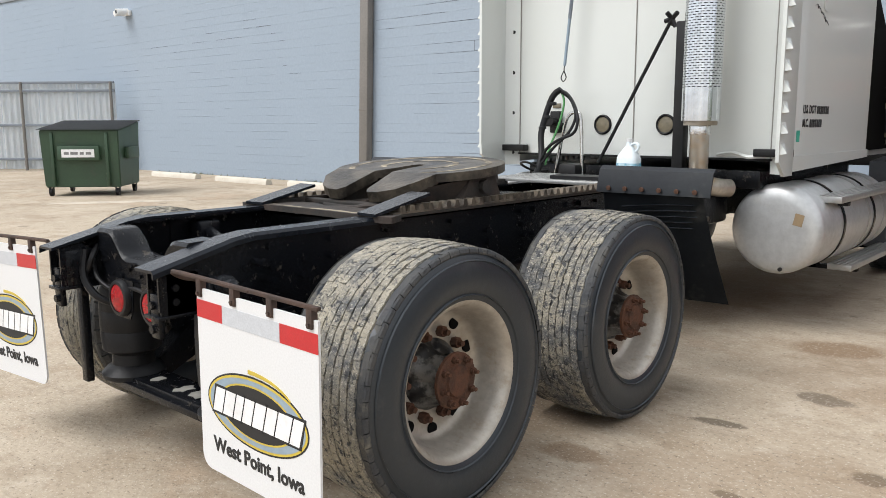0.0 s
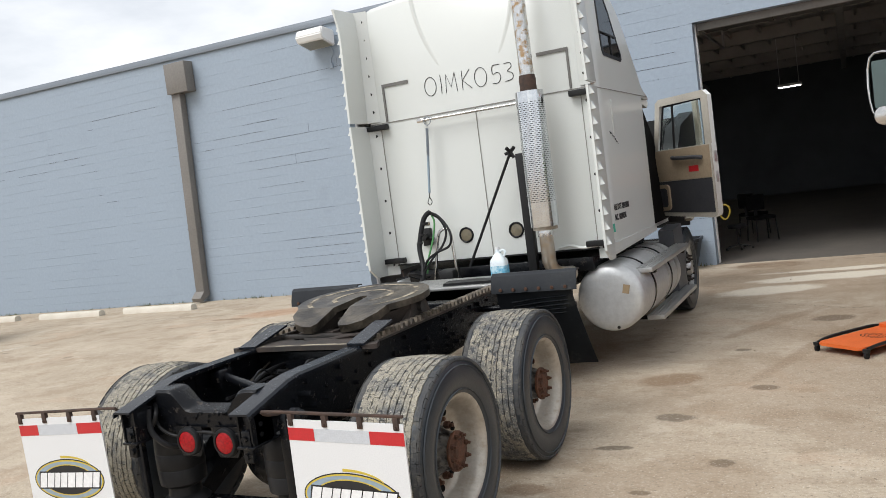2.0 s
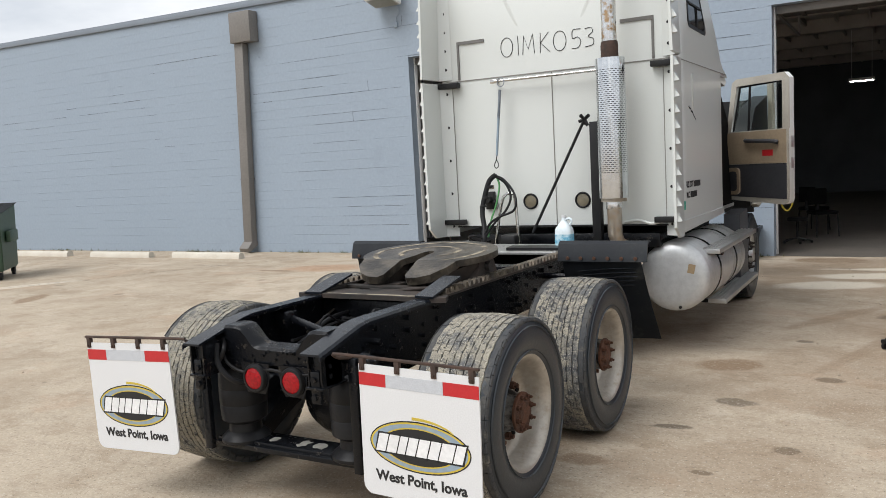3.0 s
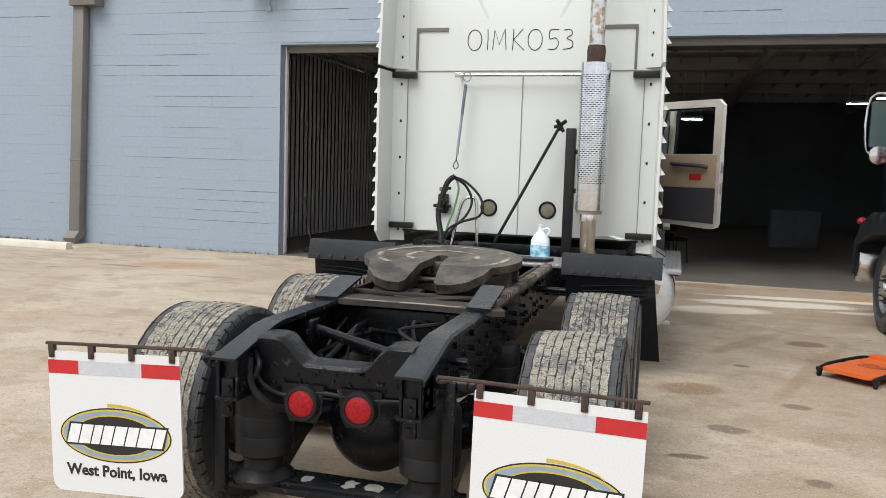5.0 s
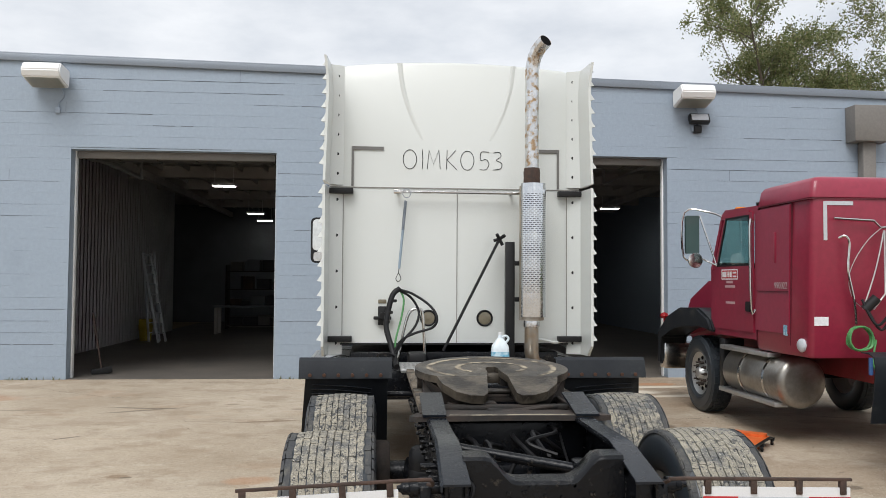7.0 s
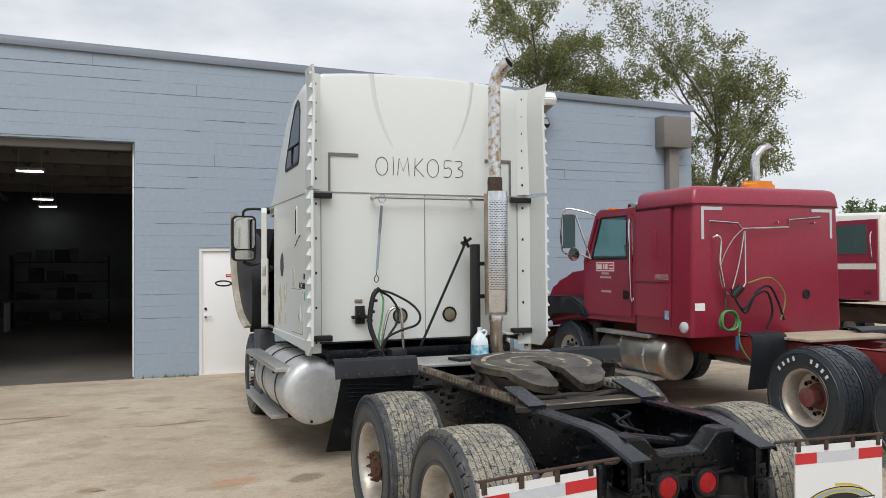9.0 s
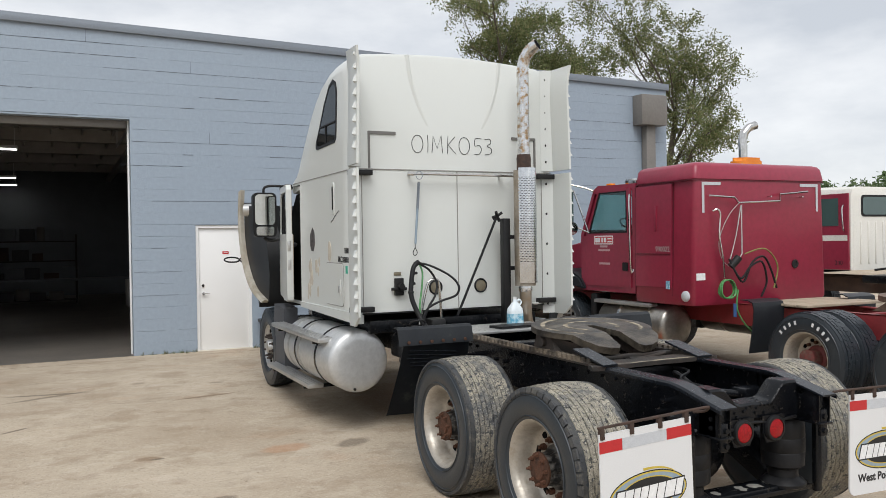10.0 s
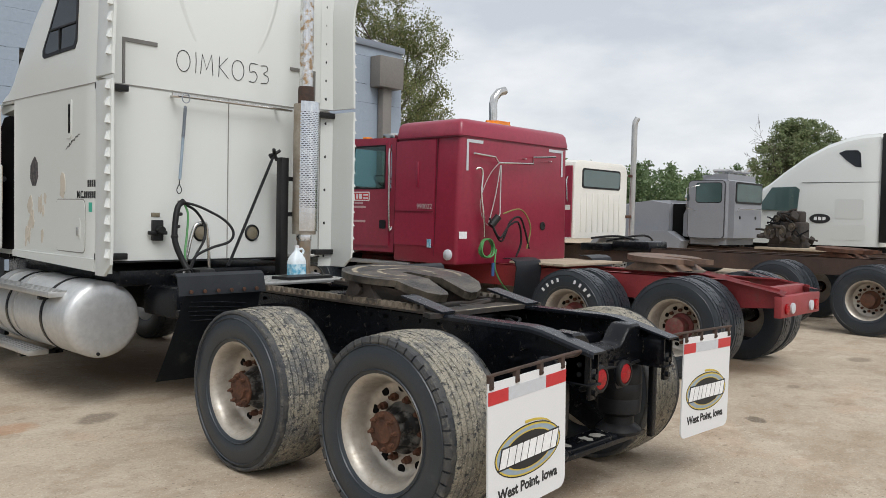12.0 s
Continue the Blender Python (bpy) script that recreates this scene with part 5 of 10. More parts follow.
for y in (-0.28, 1.02):
    for side in (1, -1):
        bm = B()     # trailing spring arm
        prism(bm, [(y + 0.55, 0.52), (y + 0.55, 0.60), (y + 0.2, 0.62), (y - 0.12, 0.37), (y - 0.22, 0.35), (y - 0.22, 0.29), (y - 0.10, 0.28), (y + 0.2, 0.42)], "x", side * 0.36, side * 0.46)
        part("spring_arm", bm, M_BLACKFRAME, truck)
        bm = B()     # air bag: banded canister, narrow roll, flared piston
        c = (side * 0.385, y - 0.20, 0.0)
        lathe(bm, c, (0, 0, 1), [(0.335, 0.0), (0.335, 0.12), (0.345, 0.135), (0.362, 0.137), (0.385, 0.115), (0.40, 0.092), (0.445, 0.088), (0.455, 0.105), (0.47, 0.126), (0.55, 0.131), (0.556, 0.128), (0.562, 0.131), (0.64, 0.132), (0.646, 0.129), (0.652, 0.132), (0.74, 0.128), (0.765, 0.112), (0.775, 0.06), (0.79, 0.0)], 32, close=False)
        part("air_spring", bm, M_RUBBER, truck, "dusty black rubber air spring")
for y in (-0.48, 0.84):
    bm = B()     # crossbar under the air springs
    box(bm, -0.53, 0.53, y - 0.07, y + 0.09, 0.325, 0.36, 0.006)
    box(bm, -0.53, 0.53, y - 0.10, y - 0.06, 0.315, 0.345, 0.004)
    part("suspension_crossbar", bm, M_BLACKFRAME, truck, "black steel crossbar, paint flaking")
rng = random.Random(14)
for x, w in ((0.03, 0.045), (0.15, 0.06), (-0.17, 0.035), (0.42, 0.04), (-0.42, 0.03), (0.27, 0.03), (-0.3, 0.03)):
    bm = B()
    n = 11
    prism(bm, [(x + w * rng.uniform(0.4, 1.2) * math.cos(6.283 * i / n), -0.48 + 0.055 * rng.uniform(0.5, 1.1) * math.sin(6.283 * i / n)) for i in range(n)], "z", 0.3605, 0.362)
    part("bare_patch", bm, mat("flaked_primer", (0.36, 0.35, 0.31), 0.8, vary=(0.2, 0.19, 0.17), scale=20, bump=0.2) if "flaked_primer" not in bpy.data.materials else bpy.data.materials["flaked_primer"], truck, smooth=0)
for side in (1, -1):
    bm = B()     # slender upright inside of each flap
    box(bm, side * 0.505 - 0.024, side * 0.505 + 0.024, -0.65, -0.615, 0.32, 0.90, 0.005)
    part("upright_post", bm, M_BLACKFRAME, truck, "dirty black upright post")
bm = B()     # drive line and clutter between the rails
cyl(bm, (0, 0.25, 0.55), (0, 1.1, 0.56), 0.055)
cyl(bm, (0, 1.6, 0.56), (0, 4.2, 0.72), 0.06)
box(bm, -0.16, 0.16, 0.2, 0.42, 0.58, 0.80, 0.03)
cyl(bm, (-0.28, 0.5, 0.80), (0.28, 0.5, 0.80), 0.10)
part("drive_shaft", bm, M_BLACKFRAME, truck)
for pts, r in ((((-0.3, -0.45, 0.9), (-0.26, -0.2, 0.8), (-0.2, 0.1, 0.92), (-0.26, 0.5, 0.9)), 0.014), (((-0.35, -0.68, 0.93), (-0.33, -0.7, 0.82), (-0.26, -0.68, 0.74), (-0.22, -0.6, 0.70)), 0.016),
               (((-0.36, -0.64, 0.90), (-0.30, -0.66, 0.82), (-0.20, -0.645, 0.775), (-0.05, -0.64, 0.80), (0.12, -0.64, 0.79), (0.32, -0.64, 0.80)), 0.009),
               (((0.1, 0.0, 0.86), (0.02, 0.3, 0.93), (0.12, 0.6, 0.88), (0.05, 1.0, 0.94)), 0.012), (((-0.12, -0.2, 0.78), (-0.05, 0.1, 0.72), (0.05, 0.25, 0.83), (0.16, 0.3, 0.75)), 0.011),
               (((-0.36, -0.62, 0.94), (-0.31, -0.67, 0.90), (-0.34, -0.68, 0.84), (-0.38, -0.66, 0.88)), 0.012)):
    bm = B()
    tube(bm, pts, r, 8, 6)
    part("air_line", bm, M_RUBBER, truck)

rng = random.Random(55)
for k in range(16):
    x, y = rng.uniform(-0.3, 0.3), rng.uniform(-0.45, 0.3)
    z = rng.uniform(0.78, 0.93)
    pts = [(x, y, z)]
    for _ in range(4):
        x, y, z = max(-0.33, min(0.33, x + rng.gauss(0, 0.12))), y + rng.uniform(0.05, 0.3), max(0.72, min(0.97, z + rng.gauss(0, 0.06)))
        pts.append((x, y, z))
    bm = B()
    tube(bm, pts, rng.choice((0.007, 0.010, 0.013)), 6, 5)
    part("air_line", bm, M_RUBBER if k % 5 else M_GREASE, truck)
# tail lamps
for x in (-0.122, 0.131):
    bm = B()
    prism(bm, [(x - 0.085, 0.72), (x - 0.06, 0.67), (x + 0.06, 0.67), (x + 0.085, 0.72), (x + 0.095, 0.83), (x - 0.095, 0.83)], "y", -0.646, -0.640)
    pl = part("lamp_plate", bm, M_BLACKFRAME, truck)
    bm = B()
    lathe(bm, (x, -0.645, 0.752), (0, -1, 0), [(0, 0.076), (0.012, 0.076), (0.022, 0.070), (0.024, 0.058), (0.012, 0.056)], 32, close=False)
    lamp = part("tail_lamp", bm, M_RUBBER, truck, "round red tail lamp in a black rubber ring")
    bm = B()
    lathe(bm, (x, -0.645, 0.752), (0, -1, 0), [(0.012, 0.058), (0.02, 0.056), (0.026, 0.042), (0.028, 0.0)], 32, close=False)
    part("lens", bm, M_REDLENS, lamp, "red plastic lens")


# mud flaps
def mud_flap(m, side):
    """Local x across the flap from its inner edge (0) to the outer (0.62), z as in the world, facing -y."""
    W = 0.617
    fl = new("mud_flap")
    fl.parent = truck
    fl.matrix_basis = m
    fl["label"] = "white plastic mud flap with red and silver tape, hung on a rusty bar"
    rad = 0.05
    out = [(0, 0.90), (0, 0.285 + rad)]
    out += [(rad - rad * math.cos(radians(a)), 0.285 + rad - rad * math.sin(radians(a))) for a in range(0, 91, 15)]
    out += [(W - rad + rad * math.sin(radians(a)), 0.285 + rad - rad * math.cos(radians(a))) for a in range(0, 91, 15)]
    out += [(W, 0.90)]
    bm = B()
    prism(bm, out, "y", 0, 0.008)
    part("sheet", bm, M_FLAPWHITE, fl, "white plastic sheet", smooth=0)
    for x0, x1, mt, nm in ((0.0, 0.145, M_REDTAPE, "red_tape"), (0.146, 0.442, M_SILVTAPE, "silver_tape"), (0.443, W, M_REDTAPE, "red_tape")):
        bm = B()
        box(bm, x0, x1, -0.0015, 0.0, 0.803, 0.862)
        part(nm, bm, mt, fl, smooth=0)
    bm = B()
    if side > 0:
        tube(bm, [(-0.14, 0.13, 0.885), (-0.15, 0.05, 0.90), (-0.14, 0.0, 0.925), (-0.10, -0.002, 0.934), (0.3, -0.002, 0.934)], 0.008, 8, 3)
    else:
        tube(bm, [(W + 0.13, 0.11, 0.885), (W + 0.14, 0.04, 0.90), (W + 0.13, 0.0, 0.925), (W + 0.09, -0.002, 0.934), (0.3, -0.002, 0.934)], 0.008, 8, 3)
    box(bm, -0.005, W + 0.005, -0.008, 0.008, 0.928, 0.941, 0.003)
    for x in (0.02, 0.21, 0.40, 0.585):
        box(bm, x - 0.013, x + 0.013, -0.008, 0.016, 0.872, 0.93, 0.003)
        cyl(bm, (x, -0.008, 0.885), (x, -0.014, 0.885), 0.006, seg=6)
    part("hanger_bar", bm, M_RUSTBROWN, fl, "rusty hanger bar with four clips")
    # printed badge: oval rings and plain slanted bars
    cx, cz = W / 2, 0.545

    def oval(nm, a, b, y, mt, dx=0.0, dz=0.0):
        bm = B()
        prism(bm, [(cx + dx + a * math.cos(t * math.pi / 24), cz + dz + b * math.sin(t * math.pi / 24)) for t in range(48)], "y", y, 0.0)
        part(nm, bm, mt, fl, smooth=0)
    oval("badge_edge", 0.262, 0.119, -0.001, M_INK)
    oval("badge_rim", 0.256, 0.113, -0.0014, M_GOLD)
    oval("badge_band", 0.247, 0.105, -0.0018, M_BLUEPRINT)
    oval("badge_inner_rim", 0.196, 0.089, -0.0022, M_GOLD)
    oval("badge_field", 0.189, 0.083, -0.0026, M_INK)
    bm = B()     # swoosh over the oval's shoulder
    pts = [(cx + 0.2 * math.cos(t * math.pi / 20), cz + 0.05 + 0.075 * math.sin(t * math.pi / 20)) for t in range(3, 12)]
    pts2 = [(x, z + 0.013 - 0.001 * i) for i, (x, z) in enumerate(reversed(pts))]
    prism(bm, pts + pts2, "y", -0.0024, 0.0)
    part("badge_swoosh", bm, M_GOLD, fl, smooth=0)
    x = cx - 0.218
    for wd in (0.05, 0.052, 0.04, 0.048, 0.054, 0.05, 0.066, 0.046):
        for nm, mt, g, y in (("badge_bar_edge", M_INK, 0.008, -0.0030), ("badge_bar", M_WHITEPRINT, 0.0, -0.0034)):
            bm = B()
            z0, z1, sh = cz - 0.042 - g, cz + 0.042 + g, 0.012
            prism(bm, [(x - g - sh, z0), (x + wd + g - sh, z0), (x + wd + g + sh, z1), (x - g + sh, z1)], "y", y, 0.0)
            part(nm, bm, mt, fl, smooth=0)
        x += wd + 0.006
    lettering("flap_lettering", "West Point, Iowa", 0.068, M_INK, fl, pose(cx, -0.001, 0.383, 90, 0, 0), "black printed words", width=0.98, bold=0.0018)
    return fl


mud_flap(pose(0.634, -0.765, 0.885, 0, 1.0, -1.0) @ pose(0, 0, -0.87) @ Matrix.Diagonal((1.02, 1, 1, 1)), 1)
mud_flap(pose(-1.25, -0.805, 0.872, 0, -2.0, 3.0) @ pose(0, 0, -0.87) @ Matrix.Diagonal((1.02, 1, 1, 1)), -1)

# ---- fifth wheel coupling, its slide rails and ramps ----
M_DRIED = mat("dried_grease", (0.34, 0.29, 0.21), 0.75, vary=(0.10, 0.085, 0.065), scale=11, amount=1.0, bump=0.2)
fifth = new("fifth_wheel")
fifth.parent = truck
fifth["label"] = "greasy worn steel fifth wheel coupling plate"
FY, FZ = 0.98, 1.222


def fifth_outline(k=1.0):
    """Round plate with the wedge-shaped slot to the rear."""
    pts = []
    R = 0.475 * k
    for i in range(0, 53):
        a = radians(-62 + 304 * i / 52)
        x, y = R * math.cos(a) * 1.0, R * math.sin(a) * 0.86
        pts.append((x, y))
    pts += [(-0.245 * k, -0.50 * k), (-0.10, -0.30), (-0.052, -0.12), (-0.045, -0.02), (0.0, 0.03), (0.045, -0.02), (0.052, -0.12), (0.10, -0.30), (0.245 * k, -0.50 * k)]
    return pts


bm = B()     # round plate up to its rear horns, which slope down on both sides of the slot
arc = [(0.475 * math.cos(radians(-41 + 262 * i / 52)), 0.4085 * math.sin(radians(-41 + 262 * i / 52))) for i in range(53)]
plate = arc + [(-0.062, -0.268), (-0.042, -0.12), (-0.040, -0.02), (-0.022, 0.02), (0.022, 0.02), (0.040, -0.02), (0.042, -0.12), (0.062, -0.268)]
prism(bm, plate, "z", -0.042, 0.0)
for side in (1, -1):
    top = [(side * 0.062, -0.268, 0.0), (side * 0.3585, -0.268, 0.0), (side * 0.335, -0.37, -0.022), (side * 0.262, -0.455, -0.052), (side * 0.18, -0.495, -0.064), (side * 0.11, -0.498, -0.066), (side * 0.082, -0.465, -0.057)]
    a = [bm.verts.new(p) for p in top]
    b = [bm.verts.new((x, y + 0.012, z - 0.05)) for x, y, z in top]
    bm.faces.new(a), bm.faces.new(b)
    bridge(bm, a, b)
for v in bm.verts:
    v.co = pose(0, FY, FZ, 4.5, 0, 0) @ v.co
part("coupling_plate", bm, M_GREASE, fifth, "worn grease-smeared steel top plate", smooth=20)
bm = B()     # skirts under the horns and along the sides
for side in (1, -1):
    q = [(side * 0.075, -0.16, -0.042), (side * 0.43, -0.12, -0.042), (side * 0.34, -0.33, -0.06), (side * 0.245, -0.43, -0.10), (side * 0.11, -0.46, -0.11)]
    lo = [(side * 0.09, -0.14, -0.14), (side * 0.39, -0.10, -0.14), (side * 0.31, -0.31, -0.155), (side * 0.22, -0.38, -0.165), (side * 0.13, -0.40, -0.165)]
    a, b = [bm.verts.new(p) for p in q], [bm.verts.new(p) for p in lo]
    bm.faces.new(a), bm.faces.new(b)
    bridge(bm, a, b)
prism(bm, [(x * 0.9, y * 0.86 + 0.02) for x, y in fifth_outline() if y > -0.2], "z", -0.10, -0.03)
for v in bm.verts:
    v.co = pose(0, FY, FZ, 4.5, 0, 0) @ v.co
part("coupling_skirt", bm, M_RUSTDARK, fifth)
for rr in (0.19, 0.37):     # worn rings
    bm = B()
    for k in range(40):
        a0, a1 = radians(-50 + 280 * k / 40), radians(-50 + 280 * (k + 1) / 40)
        q = [(r * math.cos(a), r * 0.86 * math.sin(a)) for r, a in ((rr, a0), (rr + 0.035, a0), (rr + 0.035, a1), (rr, a1))]
        bm.faces.new([bm.verts.new(pose(0, FY, FZ, 4.5, 0, 0) @ Vector((x, y, 0.0015))) for x, y in q])
    part("worn_ring", bm, M_DRIED, fifth, "dried pale grease ring", smooth=0)
bm = B()     # jaw and its pin in the slot
box(bm, -0.05, 0.05, FY - 0.06, FY + 0.05, 1.13, 1.19, 0.01)
part("jaw", bm, M_GREASE, fifth)
bm = B()
cyl(bm, (-0.09, FY - 0.19, 1.10), (0.09, FY - 0.19, 1.10), 0.018)
part("jaw_pin", bm, M_GREASE, fifth)
for side in (1, -1):
    bm = B()     # pivot bracket at each side
    prism(bm, [(FY - 0.16, 1.05), (FY + 0.16, 1.05), (FY + 0.09, 1.19), (FY - 0.09, 1.19)], "x", side * 0.34, side * 0.43)
    cyl(bm, (side * 0.33, FY, 1.13), (side * 0.46, FY, 1.13), 0.035)
    part("pivot_bracket", bm, M_RUSTDARK, fifth)
    bm = B()     # slide rail: dark bed with an inner lip, toothed rack along its outer edge
    lo, hi = sorted((side * 0.37, side * 0.478))
    box(bm, lo, hi, 0.3, 2.25, 1.031, 1.046, 0.003)
    li, lj = sorted((side * 0.37, side * 0.392))
    box(bm, li, lj, 0.3, 2.25, 1.046, 1.066, 0.003)
    sr = part("slide_rail", bm, M_RUSTDARK, fifth, "greasy dark slide rail")
    bm = B()
    ti, tj = sorted((side * 0.425, side * 0.480))
    prism(bm, [(0.3, 1.046), (2.25, 1.046), (2.25, 1.054), (0.3, 1.054)], "x", ti, tj)
    for k in range(31):
        y = 0.345 + k * 0.061
        prism(bm, [(y, 1.054), (y + 0.036, 1.054), (y + 0.028, 1.082), (y + 0.008, 1.082)], "x", ti, tj)
    part("toothed_rack", bm, M_TEETH, sr, "worn brown toothed rack", smooth=0)
    bm = B()     # sloped pick-up ramp
    v = [bm.verts.new(p) for p in ((side * 0.345, 0.215, 1.045), (side * 0.47, 0.205, 1.045), (side * 0.47, 0.55, 1.115), (side * 0.345, 0.55, 1.115), (side * 0.345, 0.212, 1.058), (side * 0.47, 0.202, 1.058), (side * 0.47, 0.55, 1.128), (side * 0.345, 0.55, 1.128))]
    for q in ((0, 1, 2, 3), (4, 5, 6, 7), (0, 1, 5, 4), (1, 2, 6, 5), (2, 3, 7, 6), (3, 0, 4, 7)):
        bm.faces.new([v[i] for i in q])
    part("pickup_ramp", bm, M_CAP, fifth, "sloped pick-up ramp of dark steel", smooth=0)
bm = B()     # mounting plate between the ramps, and crossbars
prism(bm, [(-0.54, 0.23), (-0.50, 0.215), (0.0, 0.232), (0.50, 0.215), (0.54, 0.23), (0.50, 0.33), (0.30, 0.42), (-0.30, 0.42), (-0.50, 0.33)], "z", 1.020, 1.048)
mp = part("mounting_plate", bm, M_RUSTDARK, fifth, "dark oily steel mounting plate", smooth=0)
bm = B()
prism(bm, [(-0.33, 0.242), (-0.1, 0.238), (0.12, 0.246), (0.34, 0.236), (0.36, 0.262), (0.1, 0.272), (-0.15, 0.262), (-0.32, 0.27)], "z", 1.048, 1.0495)
part("worn_strip", bm, M_DRIED, mp, "rubbed pale strip", smooth=0)
bm = B()
box(bm, -0.40, 0.40, 0.80, 1.16, 1.035, 1.065, 0.006)
box(bm, -0.40, 0.40, 0.50, 0.56, 1.035, 1.06, 0.006)
box(bm, -0.30, -0.02, 0.60, 0.70, 1.0, 1.06, 0.006)
box(bm, -0.42, -0.25, 0.40, 0.50, 1.0, 1.04, 0.006)
tube(bm, [(0.30, 0.5, 1.05), (0.2, 0.42, 1.06), (0.05, 0.44, 1.04), (-0.1, 0.40, 1.05)], 0.012, 8, 5)
part("slide_carriage", bm, M_RUSTDARK, fifth)

# deck plate behind the cab, coiled lines
bm = B()
box(bm, -0.52, 0.56, 2.22, 2.80, 1.05, 1.075, 0.004)
part("deck_plate", bm, M_ALU, truck, "chequered aluminium deck plate")
bm = B()
rng = random.Random(2)
for i in range(26):
    for j in range(12):
        x, y = -0.49 + i * 0.039, 2.25 + j * 0.042
        box(bm, -0.011, 0.011, -0.003, 0.003, 0, 0.003, m=pose(x, y, 1.075, 0, 0, 45 if (i + j) % 2 else -45))
tagged(part("deck_studs", bm, M_ALU, truck, smooth=0), kind="stuff")
bm = B()
prism(bm, [(-0.05, 2.28), (0.42, 2.3), (0.46, 2.42), (0.2, 2.5), (-0.08, 2.46)], "z", 1.077, 1.10)
part("rubber_mat", bm, M_RUBBER, truck, "folded black rubber mat on the deck")

# quarter fenders before the front drive tyres, with hanging rubber
for side in (1, -1):
    bm = B()
    x0, x1 = side * 0.60, side * 1.26
    prof = [(1.785, 1.06), (1.79, 1.10), (1.815, 1.185), (1.845, 1.205), (1.90, 1.20), (1.90, 1.19), (1.85, 1.193), (1.825, 1.18), (1.80, 1.10), (1.795, 1.06)]
    prism(bm, prof, "x", x0, x1)
    fd = part("quarter_fender", bm, M_FLAPBLK, truck, "black plastic quarter fender lip", smooth=30)
    bm = B()
    N = 14
    rows = []
    for j in range(N + 1):
        f = j / N
        z = 1.10 - 0.64 * f
        y = 1.80 + 0.26 * f ** 1.3
        rows.append([bm.verts.new((side * (0.63 + (0.58 + 0.06 * f) * i / 10), y + 0.012 * math.sin(i * 0.8) * f, z)) for i in range(11)])
    for a, b in zip(rows, rows[1:]):
        for i in range(10):
            bm.faces.new((a[i], a[i + 1], b[i + 1], b[i]))
    bmesh.ops.solidify(bm, geom=bm.faces[:], thickness=0.008)
    gd = part("rubber_guard", bm, M_FLAPBLK, fd, "scuffed black rubber guard")
    rs_ = random.Random(12)
    for k in range(9):
        f = 0.18 + 0.05 * k if k < 5 else 0.5 + 0.08 * (k - 5)
        z, y, x0 = 1.10 - 0.64 * f, 1.80 + 0.26 * f ** 1.3, 0.72 + 0.05 * rs_.random()
        bm = B()
        tube(bm, [(side * x0, y - 0.014, z), (side * (x0 + 0.2), y - 0.016, z + 0.02), (side * (x0 + (0.42 if k < 5 else 0.3)), y - 0.014, z + (0.03 if k < 5 else 0.16))], 0.003, 4, 4)
        part("scuff_line", bm, M_CAP, gd)
    bm = B()
    cyl(bm, (0, 0, 0), (0, -0.008, 0), 0.013, seg=10)
    washer = finish("washer", bm, M_RUST)
    for i in range(6):
        ob = new("washer", washer)
        ob.parent = fd
        ob.location = (side * (0.68 + 0.10 * i), 1.78, 1.085)
    bm = B()
    cyl(bm, (side * 0.43, 1.92, 0.93), (side * 1.2, 1.92, 0.93), 0.022)
    box(bm, side * 0.98 - 0.12, side * 0.98 + 0.12, 1.895, 1.91, 0.92, 0.94)
    part("fender_bracket", bm, M_BLACKFRAME, fd)

